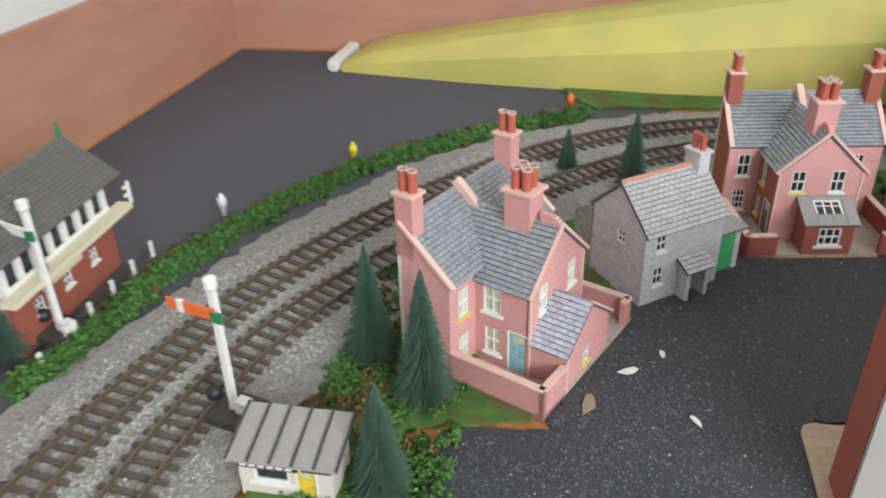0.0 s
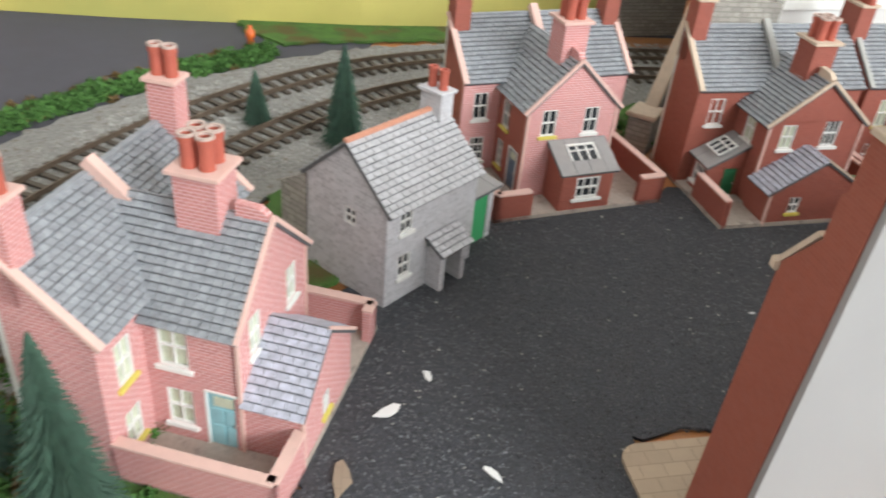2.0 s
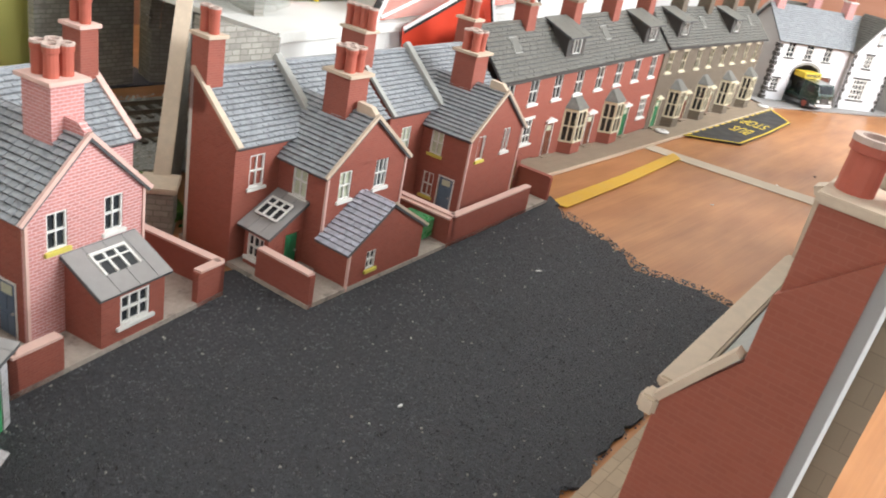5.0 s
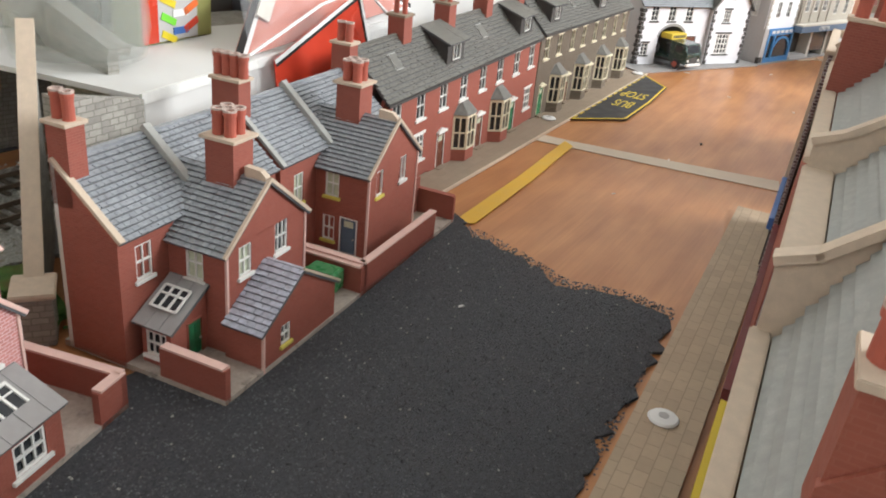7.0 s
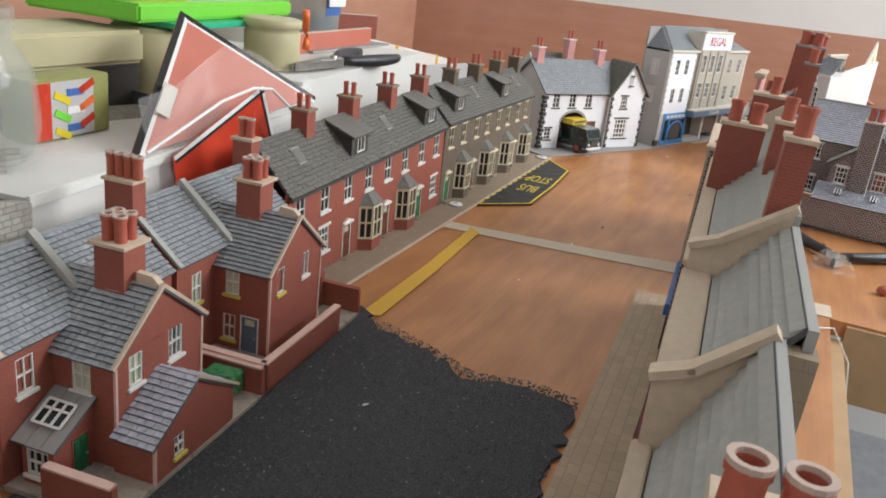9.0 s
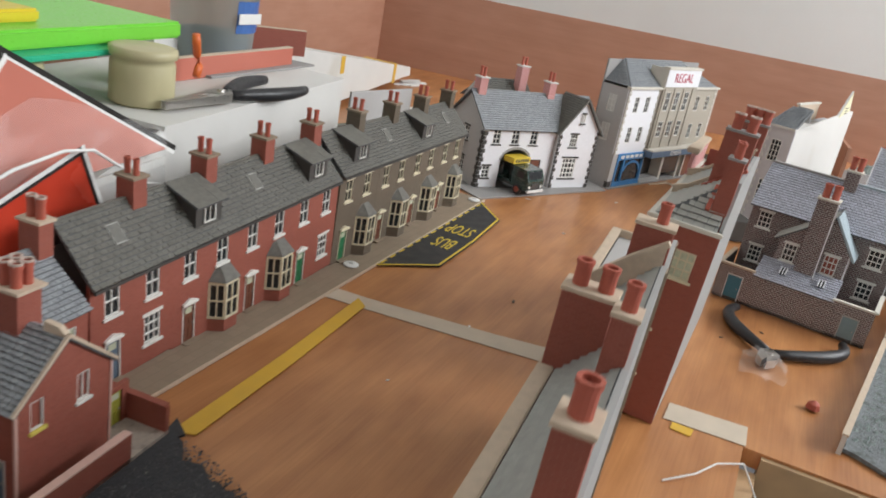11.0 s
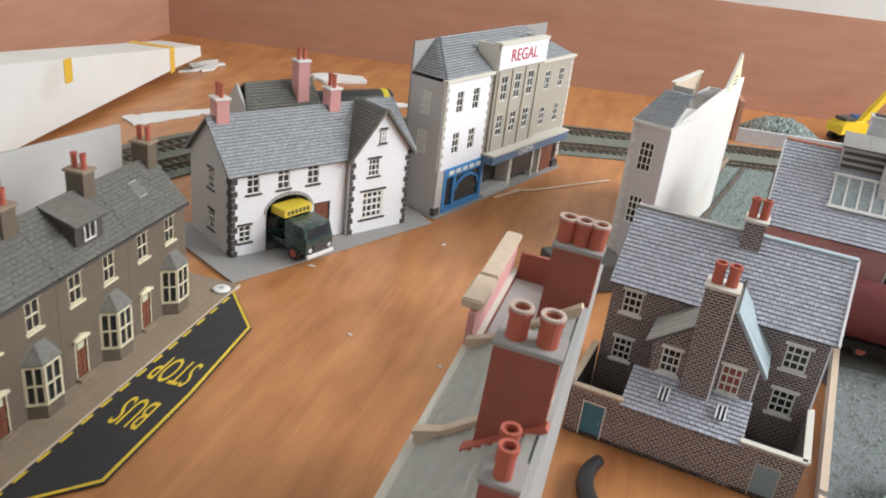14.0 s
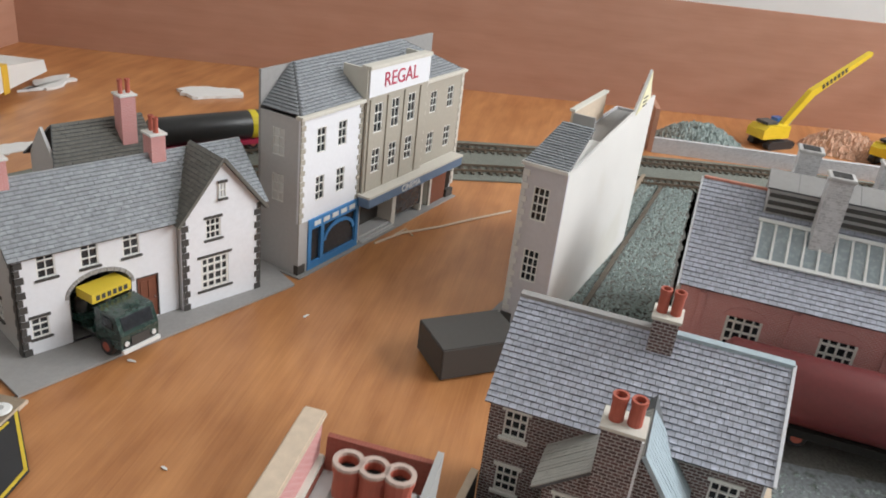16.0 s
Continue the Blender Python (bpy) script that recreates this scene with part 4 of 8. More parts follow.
# pink pair of cottages facing the yard
h2 = thing("house", -0.549, -0.053, 0.0014, 12.5, "pink brick semi-detached card house with grey slate roof", "house", "brick card houses")
yard(h2, 0.0, 0.1, 0.0, 0.088)
house_core(h2, 0.1, M["brick_pink"], M["slate"], end_mat=M["brick_red"], front=[(0.0065, 0.033, 0.0085, 0.0155, (1, 1), PV, SW), (0.0065, 0.008, 0.0085, 0.0145, (2, 2), PV, SW), (0.082, 0.033, 0.0075, 0.0145, (1, 1), PV, SW)])
house_wing(h2, 0.0215, 0.0725, 0.019, 0.054, M["brick_pink"], M["slate"], M["brick_red"], front=[(0.0295, 0.0375, 0.0085, 0.0145, (1, 1), PV, SY), (0.054, 0.0375, 0.0085, 0.0145, (1, 1), PV, SW)], left=[(0.006, 0.032, 0.008, 0.0155, (1, 1), PV, SY), (0.004, 0.008, 0.007, 0.0155, (1, 2), PV, SY)], left_door=(0.019, 0.0015, 0.0095, 0.0235, M["door_grey"]))
lean_to(h2, 0.0365, 0.0665, 0.0005, 0.019, 0.0245, 0.034, M["brick_red"], M["greycard"], win=(0.0085, 0.009, 0.014, 0.0125))
low_wall(h2, [(0.0015, 0.054), (0.0015, 0.0015), (0.019, 0.0015)], 0.016, M["brick_red"], M["coping"])
low_wall(h2, [(0.0985, 0.054), (0.0985, 0.0015), (0.086, 0.0015)], 0.0165, M["brick_red"], M["coping"])
strip(h2, [(0.049, 0.0515, 0.0565), (0.049, 0.083, 0.085)], 0.0042, 0.004, M["coping"], "party_parapet")

# the other pink pair, end-on to the railway
h1 = thing("house", -0.6514, -0.2265, 0.0014, 68, "pink brick semi-detached card house with walled yard", "house", "brick card houses")
yard(h1, -0.003, 0.098, 0.0, 0.088, M["slab"])
house_core(h1, 0.098, M["brick_pink"], M["slate"], He=0.0585, Hr=0.084, front=[(0.005, 0.034, 0.0085, 0.0165, (1, 1), PP, SY), (0.005, 0.008, 0.0085, 0.0145, (1, 1), PP, SY)], x0=-0.003)
house_wing(h1, 0.0195, 0.0745, 0.0215, 0.054, M["brick_pink"], M["slate"], M["brick_pink"], He=0.054, Hr=0.079, front=[(0.028, 0.037, 0.0085, 0.015, (1, 1), PP, SW), (0.0575, 0.037, 0.0085, 0.015, (1, 1), PP, SW)], left=[(0.005, 0.034, 0.0105, 0.0165, (1, 1), PP, SW), (0.006, 0.009, 0.0095, 0.0155, (1, 1), PP, SW)], left_door=(0.0205, 0.0015, 0.0115, 0.025, M["door_pale"]), stack_v=0.043)
# outhouse roof in pale bluish slate: the window's sheen is put into its colour
outhouse(h1, 0.0205, 0.066, 0.0005, 0.0215, 0.026, 0.0435, M["brick_pink"], M["slate_pale"], win_u=0.0375)
low_wall(h1, [(-0.0015, 0.054), (-0.0015, 0.0015), (0.0195, 0.0015)], 0.0175, M["brick_pink"], M["coping"])
low_wall(h1, [(0.0945, 0.054), (0.0945, 0.0015)], 0.0165, M["brick_pink"], M["coping"])
low_wall(h1, [(0.0885, 0.0015), (0.0945, 0.0015)], 0.0165, M["brick_pink"], M["coping"])
strip(h1, [(0.046, 0.0515, 0.0585), (0.046, 0.083, 0.0875)], 0.0042, 0.0042, M["coping"], "party_parapet")

# red pair with two wings
h3 = thing("house", -0.425, -0.0595, 0.0014, 5.5, "dark red brick card house with lean-to porch and outhouse", "house", "brick card houses")
yard(h3, -0.004, 0.1055, 0.0, 0.084)
house_core(h3, 0.104, M["brick_red"], M["slate"], He=0.0595, Hr=0.084, vf=0.05, vb=0.108, x0=-0.004, cop=M["cream"], right_end=False, front=[(0.005, 0.037, 0.009, 0.0155, (1, 1), M["brick_red"], SW), (0.087, 0.034, 0.0075, 0.0145, (1, 1), PP, SY)])
house_wing(h3, 0.0235, 0.0805, 0.02, 0.05, M["brick_red"], M["slate"], M["brick_red"], He=0.0515, Hr=0.074, vm=0.079, front=[(0.0315, 0.036, 0.0085, 0.014, (1, 1), PP, SW), (0.057, 0.037, 0.0095, 0.015, (2, 1), PV, SW)], left=[(0.009, 0.034, 0.009, 0.0155, (1, 1), PP, SW)], cop=M["cream"], stack_v=0.04, stack_top=0.0885)
chimney(h3, 0.104, 0.079, 0.07, 0.0965, 0.0095, 0.016, M["brick_red"], [(0, -0.0075), (0, -0.0025), (0, 0.0025), (0, 0.0075)], M["cream"], 0.0024, 0.0105)
outhouse(h3, 0.0215, 0.0775, 0.0005, 0.02, 0.0215, 0.0385, M["brick_red"], M["slate_pale"], win_u=0.034, cop=M["cream"])
wall(h3, (0.0015, 0.046), (0.0015, 0.031), 0.0008, 0.0205, M["brick_red"], [(0.002, 0.0125, 0.007, 0.0185)], top=(0.021, 0.021))
window(h3, (0.0015, 0.046), (0.0015, 0.031), 0.002, 0.007, 0.0105, 0.0115, M["frame"], M["frame"], None, PV, (2, 1))
wall(h3, (0.0037, 0.031), (0.0235, 0.031), 0.0008, 0.0205, M["brick_red"], [(0.008, 0.0165, 0.0015, 0.0195)], top=(0.021, 0.0315))
door(h3, (0.0037, 0.031), (0.0235, 0.031), 0.008, 0.0015, 0.0085, 0.018, M["door_green"], M["brick_red"], light=False)
slope(h3, (-0.0005, 0.0495, 0.0212), (-0.0005, 0.029, 0.0212), (0.0235, 0.029, 0.034), (0.0235, 0.0495, 0.034), M["greycard"], tile=(0.007, 0.03), rise=0.0003)
sky_l = new("skylight")
sky_l.parent = h3
sky_l.matrix_local = pose(0.012, 0.0395, 0.0292, 0, -28.0, 0)
gb = bmesh.new()
for v_ in (-0.0065, -0.0022, 0.0022, 0.0065):
    box(-0.0055, 0.0055, v_ - 0.0005, v_ + 0.0005, 0, 0.0006, bm=gb)
for u_ in (-0.0055, 0.0055, 0.0015):
    box(u_ - 0.0005, u_ + 0.0005, -0.0065, 0.0065, 0.0001, 0.0007, bm=gb)
part("glazing_frame", gb, M["frame"], sky_l)
part("pane", box(-0.0055, 0.0055, -0.0065, 0.0065, -0.0006, -0.0001), M["pane"], sky_l)
low_wall(h3, [(-0.0022, 0.031), (-0.0022, 0.0015)], 0.0165, M["brick_red"], M["coping"])
low_wall(h3, [(0.1035, 0.048), (0.1035, 0.0015)], 0.0165, M["brick_red"], M["coping"])
strip(h3, [(0.045, 0.048, 0.0595), (0.045, 0.079, 0.0865)], 0.004, 0.0032, M["tin"], "party_parapet")

h4 = thing("house", -0.3255, -0.05, 0.0014, 5.5, "dark red brick card house with walled back yard", "house", "brick card houses")
yard(h4, 0.0062, 0.1185, 0.0, 0.084)
house_core(h4, 0.112, M["brick_red"], M["slate"], He=0.0595, Hr=0.084, vf=0.05, vb=0.108, x0=0.0042, cop=M["tin"], left_end=True, right_end=False, end_pots=0, front=[(0.0165, 0.033, 0.0085, 0.0165, (1, 1), PP, SY), (0.0165, 0.007, 0.0085, 0.0145, (1, 1), M["brick_red"], SY), (0.1, 0.036, 0.008, 0.015, (1, 1), PP, SW)])
house_wing(h4, 0.0375, 0.0945, 0.0175, 0.05, M["brick_red"], M["slate"], M["brick_red"], He=0.0515, Hr=0.0745, vm=0.079, front=[(0.0455, 0.036, 0.0075, 0.0145, (0, 0), M["brick_red"], SY), (0.0725, 0.037, 0.008, 0.0145, (1, 0), M["brick_red"], SW)], left=[(0.006, 0.034, 0.0085, 0.0145, (1, 1), PP, SY), (0.005, 0.008, 0.0075, 0.0145, (1, 1), M["brick_red"], SY)], left_door=(0.0165, 0.0015, 0.0095, 0.0215, M["door_grey"]), cop=M["cream"], stack_v=0.045, stack_top=0.0895)
low_wall(h4, [(0.0065, 0.048), (0.0065, 0.0015), (0.088, 0.0015)], 0.0175, M["brick_red"], M["coping"])
low_wall(h4, [(0.117, 0.0495), (0.117, 0.0015)], 0.0175, M["brick_red"], M["brick_red"])
wall(h4, (0.0967, 0.024), (0.1165, 0.024), 0.0008, 0.0255, M["brick_red"], [(0.0045, 0.0145, 0.0015, 0.0225)])
door(h4, (0.0967, 0.024), (0.1165, 0.024), 0.0045, 0.0015, 0.01, 0.021, M["door_lime"], M["brick_red"])
strip(h4, [(0.048, 0.048, 0.0595), (0.048, 0.079, 0.0865)], 0.004, 0.0032, M["tin"], "party_parapet")
chimney(h4, 0.112, 0.079, 0.07, 0.0985, 0.0095, 0.0125, M["brick_red"], [(0, -0.0028), (0, 0.0028)], M["cream"], 0.0024, 0.0105)

# ---- the stone cottage ----
st = thing("cottage", -0.611, -0.121, 0.0014, 41, "pale grey stone card cottage with porch and garage", "cottage")
wf = [(0.008, 0.012, 0.0075, 0.0115), (0.008, 0.0345, 0.0075, 0.0105)]
wall(st, (0, 0), (0.058, 0), 0.0, 0.049, M["stone"], [(o[0], o[0] + o[2], o[1], o[1] + o[3]) for o in wf] + [(0.03, 0.0385, 0.0, 0.021)])
for o in wf:
    window(st, (0, 0), (0.058, 0), *o, M["frame"], M["frame"], None, PV, (1, 1))
door(st, (0, 0), (0.058, 0), 0.03, 0.0, 0.0085, 0.021, M["whitecard"], None, light=False)
wall(st, (0, 0.046), (0, 0.0022), 0.0, 0.049, M["stone"], [(0.021, 0.028, 0.033, 0.041)], apex=(0.022, 0.069))
window(st, (0, 0.046), (0, 0.0022), 0.021, 0.033, 0.007, 0.008, M["frame"], None, None, PV, (1, 1))
wall(st, (0.058, 0.0022), (0.058, 0.046), 0.0, 0.049, M["stone"], apex=(0.022, 0.069))
wall(st, (0.058, 0.0482), (0, 0.0482), 0.0, 0.049, M["stone"])
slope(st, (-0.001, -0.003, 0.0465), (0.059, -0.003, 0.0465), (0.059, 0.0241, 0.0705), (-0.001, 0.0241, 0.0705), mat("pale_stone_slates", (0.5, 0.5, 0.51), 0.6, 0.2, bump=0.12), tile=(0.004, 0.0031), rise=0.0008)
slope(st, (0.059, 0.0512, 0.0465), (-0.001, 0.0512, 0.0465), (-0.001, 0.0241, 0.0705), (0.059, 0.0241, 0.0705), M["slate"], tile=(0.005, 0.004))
part("ridge", box(-0.001, 0.05, 0.0228, 0.0254, 0.07, 0.0718, 0.0004), mat("terracotta_ridge", (0.62, 0.3, 0.2), 0.7, 0.1, bump=0.1), st)
chimney(st, 0.054, 0.0241, 0.06, 0.078, 0.008, 0.012, M["stone"], [(0, -0.003), (0, 0.003)], M["stone"], 0.002, 0.009, rim=False)
for u in (0.0265, 0.0405):
    part("porch_pier", box(u, u + 0.0028, -0.0085, -0.0002, 0, 0.021), M["stone"], st)
slope(st, (0.0245, -0.011, 0.0205), (0.0455, -0.011, 0.0205), (0.0455, -0.0002, 0.0265), (0.0245, -0.0002, 0.0265), M["stone"], tile=(0.0036, 0.0028), rise=0.0007, name="porch_roof")
wall(st, (0.0605, 0.006), (0.081, 0.006), 0.0, 0.029, M["stone"], [(0.003, 0.0165, 0, 0.0255)])
part("garage_door", box(0.0635, 0.077, 0.0065, 0.0078, 0, 0.0255), mat("bright_green_garage_door", (0.06, 0.42, 0.16), 0.5, 0.08, bump=0.05), st)
wall(st, (0.081, 0.0082), (0.081, 0.04), 0.0, 0.029, M["stone"])
slope(st, (0.0585, 0.003, 0.0295), (0.0835, 0.003, 0.0295), (0.0835, 0.042, 0.034), (0.0585, 0.042, 0.034), M["greycard"], tile=(0.02, 0.02), rise=0.0002, name="garage_roof")
part("rear_annexe", prism([(0.049, 0.0), (0.066, 0.0), (0.066, 0.036), (0.049, 0.046)], 0.0, 0.056, "x"), M["stone_dark"], st)

# ---- the terrace ----
def terrace_house(x, brick, roof, door_mat, label, dormer, skylight, lint, bay, dz=0.0, lean=0.0, w=0.063):
    """One bay-fronted house of the terrace: street wall, door with hood, bay, roof with stack and perhaps a dormer."""
    t = thing("terraced_house", x, 0.0172 + (x + 0.2055) * 0.018, 0.0026, 1.03, label, "house", "terraced houses")
    t.matrix_world = t.matrix_world @ pose(w / 2, 0, 0, 0, -lean, 0) @ pose(-w / 2, 0, 0)
    He, Hr, D = 0.0745 + dz, 0.1015 + 0.8 * dz, 0.05
    uz = 0.0495 + 0.8 * dz
    ops = [(0.0155 - 0.0055, uz, 0.011, 0.0185, (1, 1)), (0.046 - 0.0055, uz, 0.011, 0.0185, (1, 1))]
    dr = (0.0155 - 0.0048, 0.001, 0.0096, 0.025)
    if not bay:
        ops.append((0.046 - 0.0065, 0.0125, 0.013, 0.0185, (2, 2)))
    holes = [(o[0], o[0] + o[2], o[1], o[1] + o[3]) for o in ops] + [(dr[0], dr[0] + dr[2], dr[1], dr[1] + dr[3])]
    wall(t, (0, 0), (w, 0), 0.0, He, brick, holes)
    for o in ops:
        window(t, (0, 0), (w, 0), o[0], o[1], o[2], o[3], M["frame_cream"] if brick is M["brick_tan"] else M["frame"], M["frame"] if lint else M["frame_cream"], M["frame"] if lint else M["frame_cream"], PV, o[4])
    door(t, (0, 0), (w, 0), *dr, door_mat, M["frame"] if lint else M["frame_cream"])
    hood = bmesh.new()
    box(dr[0] - 0.002, dr[0] + dr[2] + 0.002, -0.0022, 0.0, dr[1] + dr[3] + 0.001, dr[1] + dr[3] + 0.0028, 0.0003, bm=hood)
    prism([(dr[0] - 0.0012, dr[1] + dr[3] + 0.0028), (dr[0] + dr[2] + 0.0012, dr[1] + dr[3] + 0.0028), (dr[0] + dr[2] / 2, dr[1] + dr[3] + 0.0052)], -0.0014, 0.0, "y", bm=hood)
    part("door_hood", hood, M["frame"] if lint else M["frame_cream"], t)
    part("doorstep", box(dr[0] - 0.0015, dr[0] + dr[2] + 0.0015, -0.004, 0.0, 0.0, 0.0016, 0.0002), M["kerbcard"], t)
    if bay:
        bw, bd, bh, bz = 0.025, 0.0088, 0.0265, 0.009
        b0 = 0.0462 - bw / 2
        poly = [(b0, 0), (b0 + 0.006, -bd), (b0 + bw - 0.006, -bd), (b0 + bw, 0)]
        bay_h = new("bay_window")
        bay_h.parent, bay_h.empty_display_size = t, 0.004
        part("bay_base", prism(poly, 0.0, bz), brick, bay_h)
        part("bay_head", prism(poly, bh + bz - 0.0025, bh + bz), M["frame_cream"], bay_h)
        part("bay_core", prism([(b0 + 0.0008, 0), (b0 + 0.0066, -bd + 0.0009), (b0 + bw - 0.0066, -bd + 0.0009), (b0 + bw - 0.0008, 0)], bz, bz + bh - 0.0025), PV, bay_h)
        fb = bmesh.new()
        for p, q in zip(poly, poly[1:]):
            p, q = Vector(p), Vector(q)
            d = q - p
            n_ = 3 if d.length > 0.008 else 2
            for k in range(n_):
                c = p + d * ((k + 0.08) / (n_ - 1 + 0.16))
                wd = 0.0011 if k in (0, n_ - 1) else 0.0007
                bmesh.ops.create_cube(fb, size=1.0, matrix=Matrix.Translation((c.x, c.y, bz + (bh - 0.0025) / 2)) @ pose(0, 0, 0, 0, 0, math.degrees(math.atan2(d.y, d.x))) @ Matrix.Diagonal((wd * 1.6, 0.0009, bh - 0.0025, 1)))
            for zz, hh in ((bz, 0.0013), (bz + (bh - 0.0025) * 0.52, 0.0008)):
                c = (p + q) / 2
                bmesh.ops.create_cube(fb, size=1.0, matrix=Matrix.Translation((c.x, c.y, zz + hh / 2)) @ pose(0, 0, 0, 0, 0, math.degrees(math.atan2(d.y, d.x))) @ Matrix.Diagonal((d.length, 0.0012, hh, 1)))
        part("bay_frame", fb, M["frame_cream"], bay_h)
        rb = bmesh.new()
        lo = [rb.verts.new((p[0] + (0.001 if p[0] > b0 + bw / 2 else -0.001), p[1] - (0.001 if p[1] < 0 else 0), bh + bz)) for p in poly]
        hi = [rb.verts.new((b0 + bw * f, -0.0002, bh + bz + 0.0085)) for f in (0.25, 0.4, 0.6, 0.75)]
        for k in range(3):
            rb.faces.new((lo[k], lo[k + 1], hi[k + 1], hi[k]))
        rb.faces.new(lo)
        part("bay_roof", rb, roof, bay_h)
    wall(t, (w, D), (0, D), 0.0, He, M["greycard"])
    oh = 0.003
    slope(t, (0, -oh, He - 0.002), (w, -oh, He - 0.002), (w, D / 2, Hr), (0, D / 2, Hr), roof, tile=(0.0046, 0.0031), rise=0.0009)
    slope(t, (w, D + oh, He - 0.002), (0, D + oh, He - 0.002), (0, D / 2, Hr), (w, D / 2, Hr), roof, tile=(0.012, 0.006))
    part("gutter", box(0, w, -oh - 0.0012, -oh + 0.0002, He - 0.0042, He - 0.0022, 0.0003), M["dark_trim"], t)
    part("ridge", box(0, w, D / 2 - 0.0012, D / 2 + 0.0012, Hr - 0.0005, Hr + 0.0006), roof, t)
    chimney(t, w - 0.0068, D / 2, Hr - 0.012, Hr + 0.0115, 0.0105, 0.0125, brick, [(0, -0.0032), (0, 0.0032)], M["kerbcard"], 0.0018, 0.0095, rim=False)
    if dormer:
        dh = new("dormer")
        dh.parent, dh.empty_display_size = t, 0.004
        dx = 0.0225
        k = (Hr - He + 0.002) / (D / 2 + oh)
        zf = lambda v: He - 0.002 + (v + oh) * k
        v0, v1 = 0.003, D / 2
        part("dormer_cheek", prism([(v0, zf(v0)), (v1, zf(v1) - 0.002), (v0, zf(v0) + 0.0165)], dx, dx + 0.024, "x"), M["dark_trim"], dh)
        window(dh, (dx, v0 - 0.0015), (dx + 0.024, v0 - 0.0015), 0.0068, zf(v0) + 0.003, 0.0104, 0.0112, M["frame"], None, None, PV, (1, 0), name="dormer_window")
        slope(dh, (dx - 0.0025, v0 - 0.0035, zf(v0) + 0.0158), (dx + 0.0265, v0 - 0.0035, zf(v0) + 0.0158), (dx + 0.0265, v1 + 0.0005, Hr + 0.0015), (dx - 0.0025, v1 + 0.0005, Hr + 0.0015), M["slate_brown"], tile=(0.02, 0.02), rise=0.0001, name="dormer_roof")
    if skylight:
        sl = new("roof_light")
        sl.parent, sl.empty_display_size = t, 0.003
        k = math.degrees(math.atan2(Hr - He + 0.002, D / 2 + oh))
        sl.matrix_local = pose(0.027, 0.009, He - 0.002 + (0.009 + oh) * math.tan(radians(k)) + 0.0006, k, 0, 0)
        part("light_frame", box(0, 0.009, 0, 0.012, 0.0, 0.0008, 0.0002), M["tin"], sl)
        part("pane", box(0.0007, 0.0083, 0.0007, 0.0113, 0.0007, 0.001), M["slate_brown"], sl)
    return t


RED, TAN = M["brick_red"], M["brick_tan"]
tl = "red brick terraced house with white lintels and bay window"
tg = "weathered brown stone terraced house with bay window"
specs = [(RED, M["door_grey"], 0, 1, 0), (RED, M["door_brown"], 1, 0, 1), (RED, M["door_brown"], 0, 1, 1), (RED, M["door_green"], 1, 0, 0), (TAN, M["door_green"], 1, 0, 1), (TAN, M["door_brown"], 0, 1, 1), (TAN, M["door_brown"], 1, 0, 1), (TAN, M["door_brown"], 0, 1, 1)]
for k, (br_, dm_, dor, skl, bay_) in enumerate(specs):
    if br_ is RED:
        terrace_house(-0.2055 + k * 0.0621, br_, M["slate_brown"], dm_, tl, dor, skl, True, bay_, -0.009 + 0.003 * k, 2.6, 0.0622)
    else:
        terrace_house(0.0432 + (k - 4) * 0.0648, br_, M["slate_brown"], dm_, tg, dor, skl, False, bay_, 0.003, 0.0, 0.0646)
pv = thing("terrace_pavement", -0.212, -0.0085, 0.0, 1.2, "brown printed card pavement along the terrace", "pavement")
pv["kind"] = "structure"
part("slabs", box(0, 0.548, 0, 0.075, 0.0004, 0.0026), M["kerbcard"], pv)
part("kerb", box(0, 0.548, -0.0016, -0.0002, 0.0004, 0.003, 0.0003), M["cream"], pv)

# ---- the coaching inn ----


def quoins(t, u, v, z0, z1, material, du=1, w=(0.0052, 0.0032), step=0.0052, face="v"):
    """Alternating corner blocks, slightly proud of the wall."""
    z, k = z0, 0
    while z < z1 - step * 0.6:
        ww = w[k % 2]
        b = box(min(u, u + du * ww), max(u, u + du * ww), v - 0.0007, v + 0.0004, z + 0.0003, z + step - 0.0003) if face == "v" else box(u - 0.0007, u + 0.0004, min(v, v + du * ww), max(v, v + du * ww), z + 0.0003, z + step - 0.0003)
        part("quoin", b, material, t)
        z += step
        k += 1


inn = thing("coaching_inn", 0.373, 0.031, 0.0022, -33, "white rendered card inn with dark quoins and carriage arch", "inn")
W_ = M["white"]
He, Hr = 0.0735, 0.108
iw = [(0.0135, 0.0525, 0.0115, 0.0185, (1, 2)), (0.041, 0.0525, 0.0115, 0.0185, (1, 2)), (0.069, 0.0525, 0.0115, 0.0185, (1, 2)), (0.0065, 0.0115, 0.011, 0.0145, (1, 2))]
arch = (0.031, 0.0735, 0.0, 0.0475)
idoor = (0.0775, 0.0005, 0.0145, 0.033)
wall(inn, (0, 0), (0.108, 0), 0.0, He, W_, [(o[0], o[0] + o[2], o[1], o[1] + o[3]) for o in iw] + [arch, (idoor[0], idoor[0] + idoor[2], idoor[1], idoor[1] + idoor[3])])
for o in iw:
    window(inn, (0, 0), (0.108, 0), *o[:4], M["frame"], M["dark_trim"], M["dark_trim"], PV, o[4])
door(inn, (0, 0), (0.108, 0), *idoor, M["door_brown"], M["dark_trim"], light=False)
ac, ar = (arch[0] + arch[1]) / 2, (arch[1] - arch[0]) / 2
sp = [(arch[0], 0.0475), (arch[0], 0.033)] + [(ac - ar * math.cos(a * math.pi / 14), 0.033 + 0.0135 * math.sin(a * math.pi / 14)) for a in range(15)] + [(arch[1], 0.0475)]
